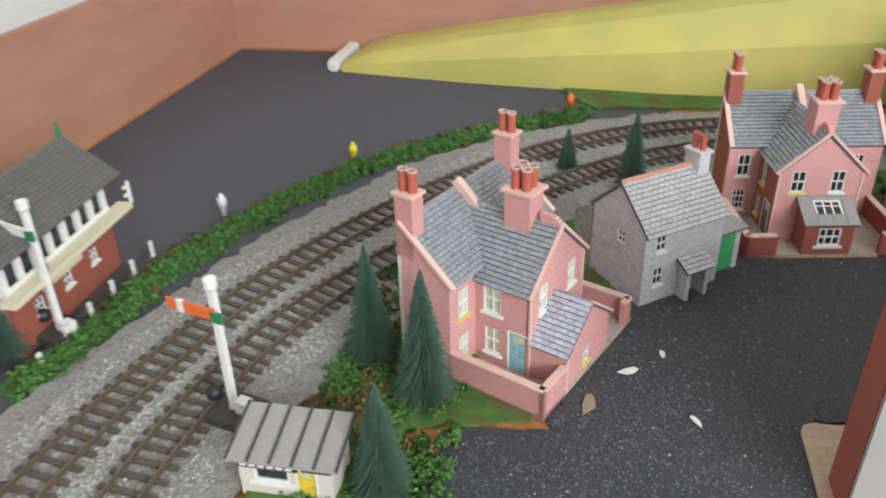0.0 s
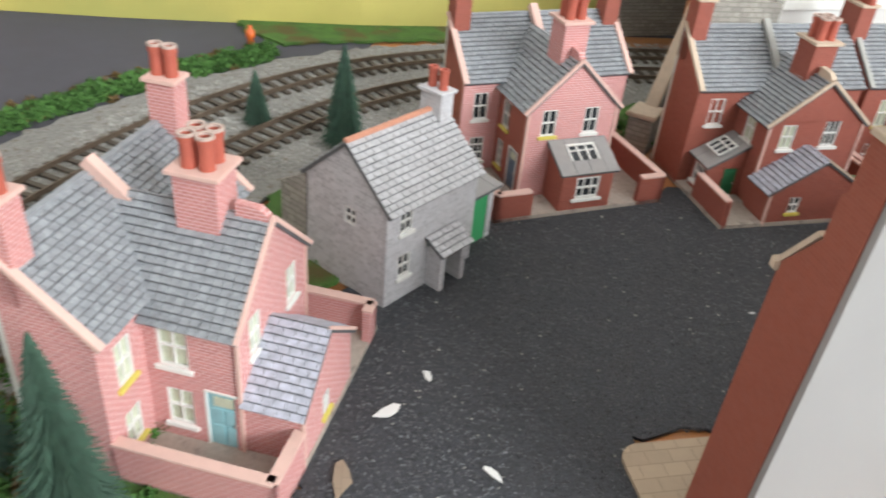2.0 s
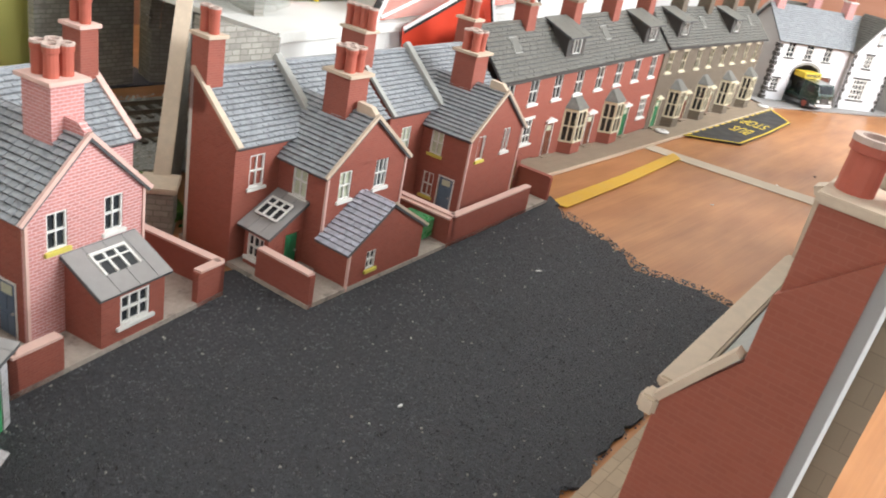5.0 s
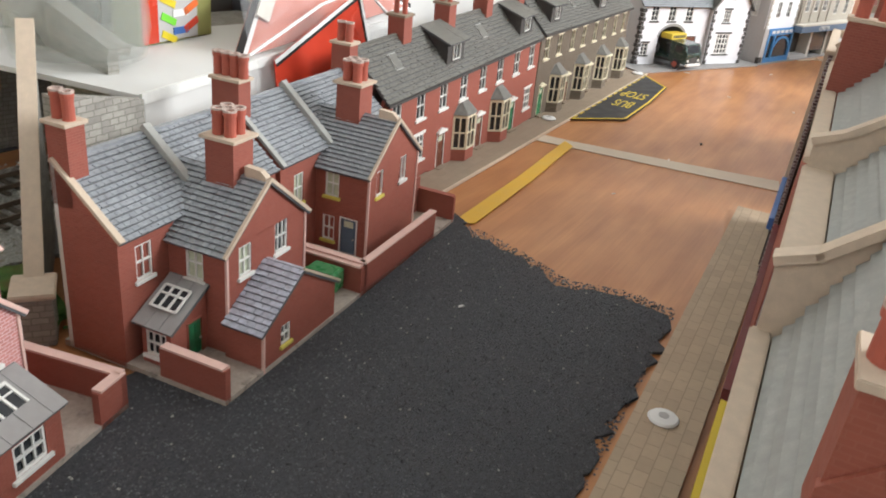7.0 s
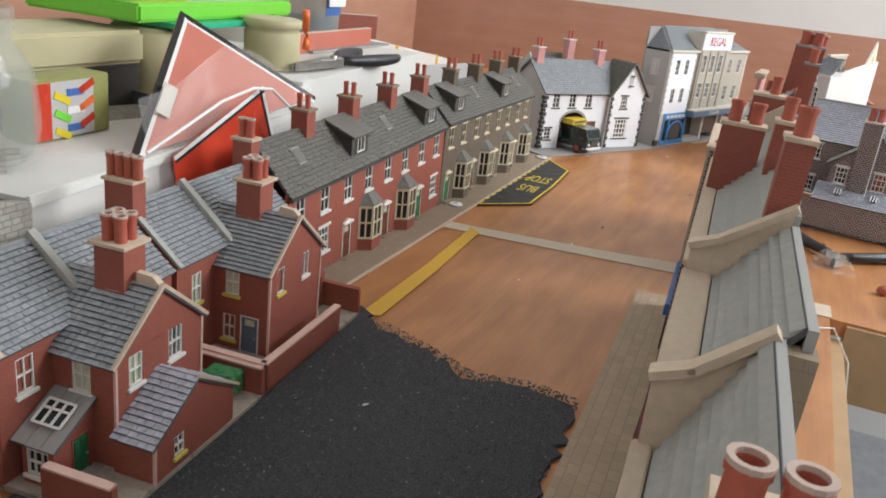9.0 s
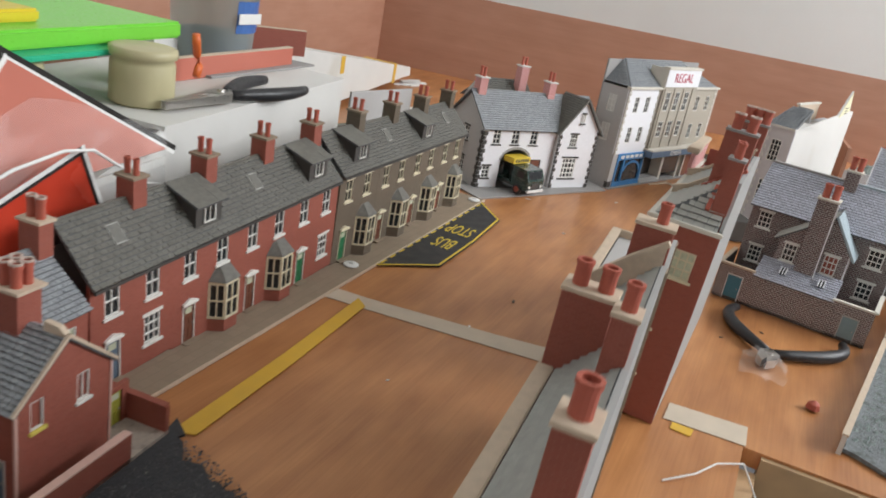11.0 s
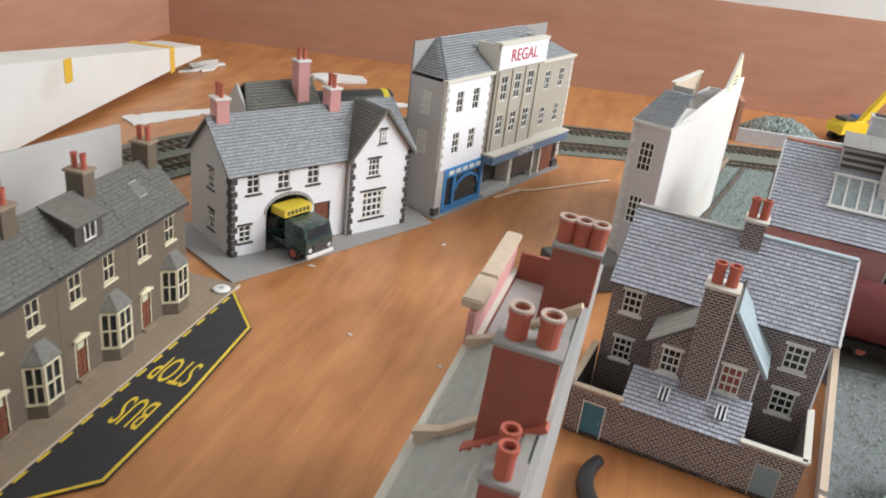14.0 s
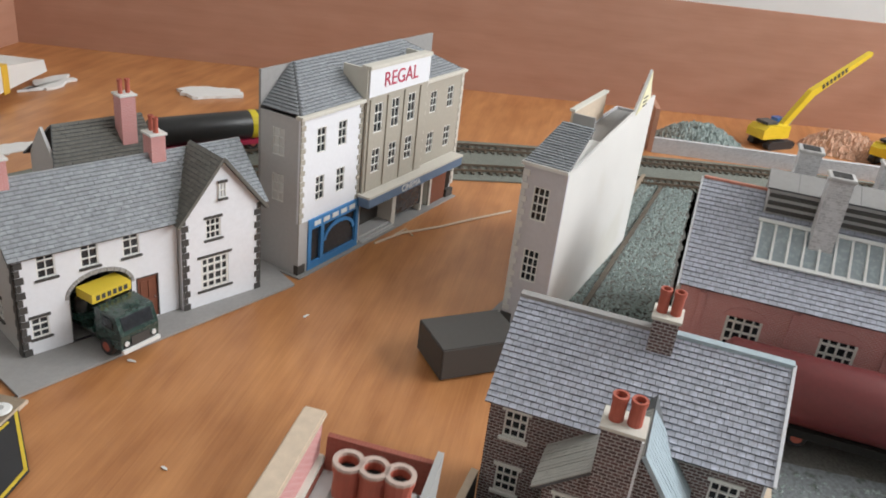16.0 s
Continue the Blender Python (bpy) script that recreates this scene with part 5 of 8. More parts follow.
part("arch_spandrel", prism(sp, 0.0, 0.0022, "y"), W_, inn)
vs = bmesh.new()
for a in range(14):
    c0, c1 = a * math.pi / 14, (a + 0.9) * math.pi / 14
    prism([(ac - ar * math.cos(c0), 0.033 + 0.0135 * math.sin(c0)), (ac - ar * math.cos(c1), 0.033 + 0.0135 * math.sin(c1)), (ac - ar * 1.1 * math.cos(c1), 0.033 + 0.0165 * math.sin(c1)), (ac - ar * 1.1 * math.cos(c0), 0.033 + 0.0165 * math.sin(c0))], -0.0006, 0.0001, "y", bm=vs)
part("arch_voussoirs", vs, M["greycard"], inn)
for u in (arch[0] + 0.0, arch[1]):
    part("arch_jamb", box(u - 0.0015, u + 0.0015, 0.0024, 0.05, 0.0, 0.0475), M["greycard"], inn)
part("arch_soffit", box(arch[0], arch[1], 0.0024, 0.05, 0.0475, 0.05), M["greycard"], inn)
part("arch_back", box(arch[0], arch[1], 0.05, 0.052, 0, 0.05), M["dark_trim"], inn)
# grey for plain card; on the inn's side walls it is white render with painted shade
M["sidegrey"] = mat("grey_and_shaded_render", (0.5, 0.49, 0.48), 0.8, 0.05, bump=0.08)
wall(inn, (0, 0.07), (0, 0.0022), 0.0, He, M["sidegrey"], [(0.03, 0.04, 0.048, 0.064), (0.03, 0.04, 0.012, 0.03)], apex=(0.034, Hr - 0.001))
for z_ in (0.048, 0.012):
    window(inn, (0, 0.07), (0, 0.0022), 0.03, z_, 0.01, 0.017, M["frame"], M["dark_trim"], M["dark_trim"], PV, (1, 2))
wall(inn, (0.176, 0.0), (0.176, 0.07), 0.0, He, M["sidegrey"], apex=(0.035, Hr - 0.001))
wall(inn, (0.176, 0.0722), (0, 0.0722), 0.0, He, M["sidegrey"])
slope(inn, (-0.004, -0.0045, He - 0.003), (0.125, -0.0045, He - 0.003), (0.15, 0.0355, Hr), (-0.004, 0.0355, Hr), M["slate"], tile=(0.0065, 0.0031), rise=0.0005)
slope(inn, (0.15, -0.0045, He - 0.003), (0.181, -0.0045, He - 0.003), (0.181, 0.0355, Hr), (0.13, 0.0355, Hr), M["slate"], tile=(0.0065, 0.0031), rise=0.0005)
slope(inn, (0.181, 0.0755, He - 0.003), (-0.004, 0.0755, He - 0.003), (-0.004, 0.0355, Hr), (0.181, 0.0355, Hr), M["slate"], tile=(0.012, 0.006))
part("ridge", box(-0.004, 0.181, 0.0343, 0.0367, Hr - 0.0004, Hr + 0.0008), M["slate"], inn)
# gabled cross wing
g0, g1, gv, gh, ga = 0.1085, 0.173, -0.0055, 0.0735, 0.113
gw = [(0.019, 0.0525, 0.012, 0.016, (2, 2)), (0.0145, 0.0125, 0.0225, 0.026, (3, 3)), (0.0225, 0.083, 0.006, 0.0115, (1, 1))]
wall(inn, (g0, gv), (g1, gv), 0.0, gh, W_, [(o[0], o[0] + o[2], o[1], o[1] + o[3]) for o in gw[:2]], apex=((g1 - g0) / 2, ga - 0.001))
for o in gw[:2]:
    window(inn, (g0, gv), (g1, gv), *o[:4], M["frame"], M["dark_trim"], M["dark_trim"], PV, o[4])
window(inn, (g0, gv - 0.0014), (g1, gv - 0.0014), 0.0292, 0.083, 0.006, 0.0115, M["frame"], M["dark_trim"], M["dark_trim"], PV, (1, 1))
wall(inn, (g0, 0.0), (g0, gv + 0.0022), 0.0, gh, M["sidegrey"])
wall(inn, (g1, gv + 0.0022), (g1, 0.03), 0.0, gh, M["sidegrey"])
gm, k_ = (g0 + g1) / 2, (ga - gh) / ((g1 - g0) / 2)
# west slope gets the darker slate, so its shade is part of the colour
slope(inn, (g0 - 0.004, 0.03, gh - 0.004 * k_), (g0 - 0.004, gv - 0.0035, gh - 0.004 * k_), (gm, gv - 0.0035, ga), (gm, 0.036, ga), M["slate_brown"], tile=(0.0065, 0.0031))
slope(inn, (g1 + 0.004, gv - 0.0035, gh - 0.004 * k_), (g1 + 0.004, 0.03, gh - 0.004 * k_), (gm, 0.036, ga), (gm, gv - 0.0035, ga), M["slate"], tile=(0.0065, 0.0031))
for e_ in (g0 - 0.004, g1 + 0.004):
    strip(inn, [(e_, gv - 0.0038, gh - 0.004 * k_), (gm, gv - 0.0038, ga)], 0.0012, 0.0022, M["slate_brown"], "bargeboard")
quoins(inn, 0.0, 0.0, 0.0, He - 0.003, M["dark_trim"])
quoins(inn, g0, gv, 0.0, gh - 0.002, M["dark_trim"])
quoins(inn, g1, gv, 0.0, gh - 0.002, M["dark_trim"], du=-1)
quoins(inn, -0.0004, 0.0005, 0.0, He - 0.003, M["dark_trim"], face="u")
for u_, pz in ((0.0085, 0.0), (0.113, 0.0)):
    chimney(inn, u_, 0.0355, Hr - 0.012, Hr + 0.014, 0.0105, 0.012, M["brick_pink"], [(0, -0.003), (0, 0.0035)], M["whitecard"], 0.0018, 0.011, rim=False)
apron = thing("inn_pavement", 0.373, 0.031, 0.0, -33, "grey card forecourt under the inn", "pavement")
apron["kind"] = "structure"
part("slabs", prism([(-0.025, 0.08), (-0.018, -0.037), (0.198, -0.0165), (0.21, 0.08)], 0.0004, 0.0021), M["greycard"], apron)

# the rear range behind the inn
rear = thing("rear_range", 0.49, 0.08, 0.0, -33, "grey card building with dark slate roof and pink chimneys", "building")
wall(rear, (0, 0), (0.075, 0), 0.0, 0.082, M["sidegrey"])
wall(rear, (0, 0.05), (0, 0.0022), 0.0, 0.082, M["sidegrey"], apex=(0.024, 0.107))
wall(rear, (0.075, 0.0022), (0.075, 0.05), 0.0, 0.082, M["sidegrey"], apex=(0.024, 0.107))
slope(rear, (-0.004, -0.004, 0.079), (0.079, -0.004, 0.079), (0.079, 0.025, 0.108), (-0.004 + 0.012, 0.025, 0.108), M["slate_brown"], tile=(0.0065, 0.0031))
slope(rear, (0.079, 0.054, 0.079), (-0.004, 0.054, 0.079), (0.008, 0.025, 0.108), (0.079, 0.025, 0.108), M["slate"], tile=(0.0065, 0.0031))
chimney(rear, 0.06, 0.012, 0.09, 0.128, 0.012, 0.012, M["brick_pink"], [(-0.003, 0), (0.003, 0)], M["whitecard"], 0.0018, 0.011, rim=False)

# ---- the lorry under the arch ----


def wheel_at(parent, x, y, z, r, w, name="wheel"):
    h = new(name)
    h.parent, h.empty_display_size = parent, 0.003
    h.matrix_local = pose(x, y, z, 90, 0, 0)
    part("tyre", lathe([(r * 0.6, -w / 2), (r * 0.95, -w / 2), (r, -w / 3), (r, w / 3), (r * 0.95, w / 2), (r * 0.6, w / 2)], 18), M["rubber"], h)
    part("rim", lathe([(r * 0.58, -w * 0.52), (r * 0.3, -w * 0.4), (r * 0.3, w * 0.4), (r * 0.58, w * 0.52)], 14), M["pot"], h)


lorry = thing("lorry", 0.418, 0.006, 0.0022, -111.5, "dark green model lorry with a yellow load board", "lorry")
part("chassis", box(-0.045, 0.042, -0.012, 0.012, 0.007, 0.011), M["dark_trim"], lorry)
part("cab", prism([(0.016, 0.008), (0.041, 0.008), (0.042, 0.019), (0.037, 0.0315), (0.018, 0.0325), (0.016, 0.031)], -0.0145, 0.0145, "y"), M["truckgreen"], lorry, "glossy dark green cab")
part("windscreen", prism([(0.0405, 0.0215), (0.0375, 0.03), (0.0382, 0.0302), (0.0412, 0.0215)], -0.0115, 0.0115, "y"), M["pane"], lorry)
part("side_window", box(0.024, 0.034, -0.0149, 0.0149, 0.021, 0.0285), M["pane"], lorry)
part("grille", box(0.0415, 0.0424, -0.007, 0.007, 0.0105, 0.0165), M["dark_trim"], lorry)
for y_ in (-0.0105, 0.0105):
    part("headlight", lathe([(0.0018, 0), (0.0018, 0.0006)], 10, at=(0, 0, 0)), M["plainwhite"], lorry).matrix_local = pose(0.0417, y_, 0.0125, 0, 90, 0)
part("bumper", box(0.041, 0.0438, -0.0145, 0.0145, 0.006, 0.009, 0.0004), M["plainwhite"], lorry)
part("flatbed", box(-0.047, 0.014, -0.015, 0.015, 0.011, 0.0135), M["truckgreen"], lorry)
part("load_board", box(-0.001, 0.0155, -0.0148, 0.0148, 0.033, 0.0395), M["signyellow"], lorry, "yellow board with dark lettering bars")
for k in range(6):
    part("lettering_bar", box(0.0153, 0.0158, -0.0118 + k * 0.0042, -0.0092 + k * 0.0042, 0.0345, 0.038), M["dark_trim"], lorry)
for k in range(5):
    part("barrel", lathe([(0.0035, 0), (0.0044, 0.005), (0.0035, 0.0105)], 12, at=(-0.04 + k * 0.0095, (-1) ** k * 0.006, 0.0136)), M["dark_trim"], lorry)
for x_ in (0.027, -0.03):
    for y_ in (-0.0135, 0.0135):
        wheel_at(lorry, x_, y_, 0.0062, 0.0062, 0.004)

# ---- the cinema ----
cin = thing("cinema", 0.5467, -0.0862, 0.0, -19.6, "cream rendered card cinema with blue shop and canopy", "cinema")
M["dimcream"] = mat("cream_render", (0.66, 0.63, 0.56), 0.78, 0.05, bump=0.08)
L0, L1, C1, R1, top_, mid_ = 0.0, 0.0785, 0.171, 0.2445, 0.131, 0.158
D_ = 0.04


def wins(t, p0, p1, cols, rows, w, hs, bars=(1, 2), sill=None):
    out = []
    for s in cols:
        for z, h in zip(rows, hs):
            out.append((s, z, w, h, bars))
    return out


lw = wins(cin, 0, 0, (0.0195, 0.046), (0.06, 0.1), 0.011, (0.021, 0.021))
wall(cin, (L0, 0), (L1, 0), 0.046, top_, W_, [(o[0], o[0] + o[2], o[1], o[1] + o[3]) for o in lw])
for o in lw:
    window(cin, (L0, 0), (L1, 0), *o[:4], M["frame"], None, None, PV, o[4])
cw = wins(cin, 0, 0, (0.011, 0.0365, 0.062), (0.066, 0.102), 0.012, (0.022, 0.026))
wall(cin, (L1, -0.0035), (C1, -0.0035), 0.046, mid_, M["cinema_stone"], [(o[0], o[0] + o[2], o[1], o[1] + o[3]) for o in cw])
for o in cw:
    window(cin, (L1, -0.0035), (C1, -0.0035), *o[:4], M["frame"], None, None, PV, o[4])
for k in range(4):
    part("pilaster", box(L1 + 0.003 + k * 0.0255, L1 + 0.0065 + k * 0.0255, -0.0048, -0.0036, 0.052, 0.133), M["cinema_stone"], cin)
rw = wins(cin, 0, 0, (0.014, 0.045), (0.06, 0.1), 0.011, (0.021, 0.021))
wall(cin, (C1, 0), (R1, 0), 0.046, top_, M["cinema_stone"], [(o[0], o[0] + o[2], o[1], o[1] + o[3]) for o in rw])
for o in rw:
    window(cin, (C1, 0), (R1, 0), *o[:4], M["frame"], None, None, PV, o[4])
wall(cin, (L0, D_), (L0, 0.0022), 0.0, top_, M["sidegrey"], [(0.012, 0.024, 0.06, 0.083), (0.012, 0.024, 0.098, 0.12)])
for z_ in (0.06, 0.098):
    window(cin, (L0, D_), (L0, 0.0022), 0.012, z_, 0.012, 0.0225, M["frame"], None, None, M["whitecard"], (1, 2))
wall(cin, (R1, 0.0022), (R1, D_), 0.0, top_, M["sidegrey"])
wall(cin, (R1, D_ + 0.0022), (L0, D_ + 0.0022), 0.0, top_ + 0.03, M["greycard"])
part("fascia_panel", box(L1 + 0.0005, C1 - 0.0005, -0.0046, -0.0036, 0.135, mid_ + 0.001), W_, cin)
letters("REGAL", 0.0175, M["redletter"], cin, pose((L1 + C1) / 2, -0.0048, 0.1465, 90, 0, 0), "name_letters")
for a, b, z in ((L0 - 0.002, L1 + 0.001, top_), (C1 - 0.001, R1 + 0.002, top_)):
    part("cornice", box(a, b, -0.003, 0.004, z, z + 0.003, 0.0005), M["dimcream"], cin)
part("cornice_mid", box(L1 - 0.001, C1 + 0.001, -0.006, 0.004, mid_, mid_ + 0.003, 0.0005), M["dimcream"], cin)
for u_ in (L1, C1):
    part("parapet_return", box(u_ - 0.0011, u_ + 0.0011, -0.003, 0.022, top_, mid_ + 0.001), M["dimcream"], cin)
quoins(cin, L0, 0, 0.014, top_, M["cinema_stone"], step=0.0045)
quoins(cin, L1, 0, 0.046, top_, M["cinema_stone"], du=-1, step=0.0045)
quoins(cin, R1, 0, 0.014, top_, M["dimcream"], du=-1, step=0.0045)
quoins(cin, C1, 0, 0.046, top_, M["dimcream"], step=0.0045)
slope(cin, (L0 + 0.001, 0.001, top_ + 0.003), (L1, 0.001, top_ + 0.003), (L1, 0.038, 0.163), (0.034, 0.038, 0.163), M["slate"], tile=(0.0045, 0.003))
slope(cin, (L0 + 0.001, D_, top_ + 0.003), (L0 + 0.001, 0.001, top_ + 0.003), (0.034, 0.038, 0.163), (0.034, 0.039, 0.163), M["slate"], tile=(0.0045, 0.003))
slope(cin, (L1, 0.004, top_ + 0.005), (C1, 0.004, top_ + 0.005), (C1, 0.038, 0.163), (L1, 0.038, 0.163), M["slate"], tile=(0.0045, 0.003))
slope(cin, (C1, 0.001, top_ + 0.003), (R1 - 0.001, 0.001, top_ + 0.003), (0.185, 0.038, 0.163), (C1, 0.038, 0.163), M["slate"], tile=(0.0045, 0.003))
# street storey
part("shop_stone", box(L0, 0.011, -0.0008, 0.0022, 0.0, 0.046), M["sidegrey"], cin)
part("plinth", box(L0 - 0.0008, 0.008, -0.0014, 0.003, 0.0, 0.009), M["dark_trim"], cin)
part("plinth", box(0.2325, R1 + 0.0008, -0.0014, 0.003, 0.0, 0.009), M["dark_trim"], cin)
shop = bmesh.new()
for a, b, z0, z1 in ((0.011, 0.0785, 0.0, 0.007), (0.011, 0.0785, 0.037, 0.046), (0.011, 0.015, 0.007, 0.037), (0.027, 0.031, 0.007, 0.037), (0.0745, 0.0785, 0.007, 0.037)):
    box(a, b, -0.0018, 0.0022, z0, z1, bm=shop)
part("shopfront", shop, M["bluepaint"], cin, "bright blue painted shopfront")
arc = bmesh.new()
for k in range(12):
    a0, a1 = math.pi * k / 12, math.pi * (k + 1) / 12
    prism([(0.053 - 0.021 * math.cos(a0), 0.021 + 0.014 * math.sin(a0)), (0.053 - 0.021 * math.cos(a1), 0.021 + 0.014 * math.sin(a1)), (0.053 - 0.018 * math.cos(a1), 0.021 + 0.011 * math.sin(a1)), (0.053 - 0.018 * math.cos(a0), 0.021 + 0.011 * math.sin(a0))], -0.0012, 0.0, "y", bm=arc)
part("shop_arch_bars", arc, M["bluepaint"], cin)
part("shop_pane", box(0.015, 0.0745, 0.0006, 0.0014, 0.007, 0.037), M["pane"], cin)
for k in range(5):
    part("sign_bar", box(0.018 + k * 0.0115, 0.026 + k * 0.0115, -0.0022, -0.0017, 0.0395, 0.0435), M["plainwhite"], cin)
part("foyer_back", box(L1, 0.232, 0.016, 0.018, 0.0, 0.046), M["dark_trim"], cin)
for u_ in (0.0795, 0.134, 0.137, 0.184, 0.2):
    part("foyer_pier", box(u_, u_ + 0.003, 0.0, 0.016, 0.0, 0.044), M["dimcream"], cin)
part("poster_window", box(0.137, 0.184, 0.001, 0.002, 0.009, 0.036), M["pane"], cin)
part("display_frame", box(0.2, 0.232, 0.001, 0.0022, 0.0, 0.044), M["door_brown"], cin)
for k in range(3):
    part("entrance_step", box(0.084, 0.134, 0.002 - k * 0.003, 0.016, 0.0006 + (2 - k) * 0.0016, 0.0022 + (2 - k) * 0.0016), M["sidegrey"], cin)
part("canopy", box(0.076, 0.236, -0.0135, 0.0, 0.0395, 0.0485, 0.0006), M["canopyblue"], cin, "slate blue canopy")
part("canopy_top", box(0.0755, 0.2365, -0.014, 0.0, 0.0486, 0.0505), M["dimcream"], cin)
letters("CINEMA", 0.0085, M["plainwhite"], cin, pose(0.142, -0.0137, 0.044, 90, 0, 0), "canopy_letters")
part("pavement_slab", box(-0.004, 0.245, -0.006, 0.03, 0.0002, 0.0012), M["greycard"], cin)

# ---- the tall low-relief building seen from its back ----
tall = thing("hotel", 0.5385, -0.2555, 0.0, -17, "tall low-relief card hotel with bare white back", "building")
TD, TL = 0.033, 0.212
nw = [(0.0095, 0.041, 0.0125, 0.026, (2, 3)), (0.0095, 0.09, 0.0125, 0.026, (2, 3))]
M["lavender"] = mat("pale_lavender_render", (0.6, 0.58, 0.6), 0.75, 0.05, bump=0.08)
wall(tall, (0, 0), (0, -TD), 0.0, 0.13, M["lavender"], [(o[0], o[0] + o[2], o[1], o[1] + o[3]) for o in nw])
for o in nw:
    window(tall, (0, 0), (0, -TD), *o[:4], M["frame"], None, None, PV, o[4])
quoins(tall, -0.0002, 0.0, 0.012, 0.128, M["whitecard"], du=-1, face="u", step=0.005)
part("plinth", box(-0.0012, 0.004, -0.008, 0.0008, 0, 0.01), M["dark_trim"], tall)
back = [(0.0022, 0.0), (TL, 0.0), (TL, 0.147), (0.196, 0.147), (0.181, 0.175), (0.15, 0.144), (0.085, 0.1385), (0.042, 0.134), (0.0022, 0.131)]
part("back_wall", prism(back, -TD, -TD + 0.002, "y"), M["whitecard"], tall, "bare white card back")
part("front_wall", box(0.0022, TL, -0.0022, 0.0, 0.0, 0.13), M["lavender"], tall)
part("far_end", box(TL - 0.002, TL, -TD + 0.002, -0.0022, 0, 0.13), M["lavender"], tall)
part("cornice", box(-0.002, 0.085, -TD, 0.002, 0.13, 0.1325), M["whitecard"], tall)
slope(tall, (0.0, 0.001, 0.1325), (0.0, -TD, 0.1325), (0.05, -TD + 0.002, 0.152), (0.05, -0.006, 0.152), M["slate"], tile=(0.0045, 0.003))
part("flat_roof", box(0.05, TL, -TD + 0.002, -0.002, 0.126, 0.128), M["greycard"], tall)
part("parapet", box(0.085, 0.165, -0.0022, 0.0004, 0.13, 0.151), M["cream"], tall)
part("parapet_coping", box(0.083, 0.167, -0.0032, 0.0014, 0.1511, 0.153), M["dimcream"], tall)
part("parapet_return", box(0.083, 0.085, -0.02, -0.0022, 0.128, 0.15), M["greycard"], tall)
part("notice", prism([(0.152, 0.141), (0.19, 0.149), (0.181, 0.173), (0.166, 0.157)], -TD - 0.0008, -TD - 0.0002, "y"), mat("pale_yellow_paper", (0.78, 0.74, 0.5), 0.7, 0.03, bump=0.0), tall, "pale yellow printed paper label")
for k in range(3):
    part("notice_bar", box(0.167, 0.179, -TD - 0.0013, -TD - 0.0009, 0.1455 + k * 0.0035, 0.1465 + k * 0.0035), M["dark_trim"], tall)
part("forecourt", prism([(-0.035, 0.012), (-0.028, -0.048), (TL, -0.04), (TL, 0.012)], 0.0002, 0.0014), M["greycard"], tall)

# ---- the brown brick house seen from its yard ----
bh = thing("house", 0.2684, -0.2593, 0.0008, -98.5, "brown brick card house with chimney breast and walled yards", "house", "brick card houses")
bh.matrix_world = bh.matrix_world @ Matrix.Diagonal((0.95, 1, 1, 1))
BB, UL = M["brick_brown"], 0.1415
yard(bh, 0.0, UL, 0.0, 0.105, M["dark_trim"])
M["slate_blue"] = mat("pale_blue_slates", (0.38, 0.46, 0.5), 0.5, 0.12, bump=0.1)
bw_ = [(0.0115, 0.061, 0.0125, 0.016, (2, 2)), (0.0115, 0.0265, 0.0125, 0.016, (2, 2)), (0.1165, 0.056, 0.014, 0.0165, (2, 2)), (0.1165, 0.0245, 0.014, 0.0165, (2, 2))]
wall(bh, (0.003, 0.056), (UL - 0.001, 0.056), 0.0, 0.0835, BB, [(o[0] - 0.003, o[0] - 0.003 + o[2], o[1], o[1] + o[3]) for o in bw_])
for o in bw_:
    window(bh, (0.003, 0.056), (UL - 0.001, 0.056), o[0] - 0.003, *o[1:4], M["frame"], M["frame"], M["frame"], PV, o[4], proud=0.0016)
wall(bh, (0.003, 0.101), (0.003, 0.0582), 0.0, 0.0835, BB, top=(0.115, 0.0838))
wall(bh, (UL - 0.001, 0.0582), (UL - 0.001, 0.101), 0.0, 0.0835, BB, top=(0.0838, 0.115))
wall(bh, (UL - 0.001, 0.1032), (0.003, 0.1032), 0.0, 0.114, M["whitecard"])
slope(bh, (0.0005, 0.0525, 0.081), (UL + 0.002, 0.0525, 0.081), (UL + 0.002, 0.1005, 0.117), (0.0005, 0.1005, 0.117), M["slate_pale"], tile=(0.0042, 0.0032), rise=0.0007)
part("ridge", box(0.0005, 0.075, 0.099, 0.104, 0.1165, 0.1185), M["greycard"], bh)
part("ridge", box(0.0752, UL + 0.002, 0.099, 0.104, 0.1165, 0.1185), M["slate_blue"], bh)
strip(bh, [(UL + 0.002, 0.0525, 0.0815), (UL + 0.002, 0.1005, 0.1175)], 0.0016, 0.002, M["white"], "verge")
corner_strip(bh, UL - 0.001, 0.056, 0.0, 0.0825, M["white"])
# wing with chimney breast
WV = 0.026
ww_ = [(0.006, 0.0455, 0.0115, 0.0165, (2, 2)), (0.0425, 0.0445, 0.0125, 0.018, (2, 2))]
wall(bh, (0.041, WV), (0.104, WV), 0.0, 0.068, BB, [(o[0], o[0] + o[2], o[1], o[1] + o[3]) for o in ww_], apex=(0.042, 0.0965))
for k, o in enumerate(ww_):
    window(bh, (0.041, WV), (0.104, WV), *o[:4], M["frame"], M["frame"], M["frame"], PV if k == 0 else M["brick_red"], o[4], proud=0.0016)
wall(bh, (0.041, 0.056), (0.041, WV + 0.0022), 0.0, 0.068, BB)
wall(bh, (0.104, WV + 0.0022), (0.104, 0.056), 0.0, 0.068, BB)
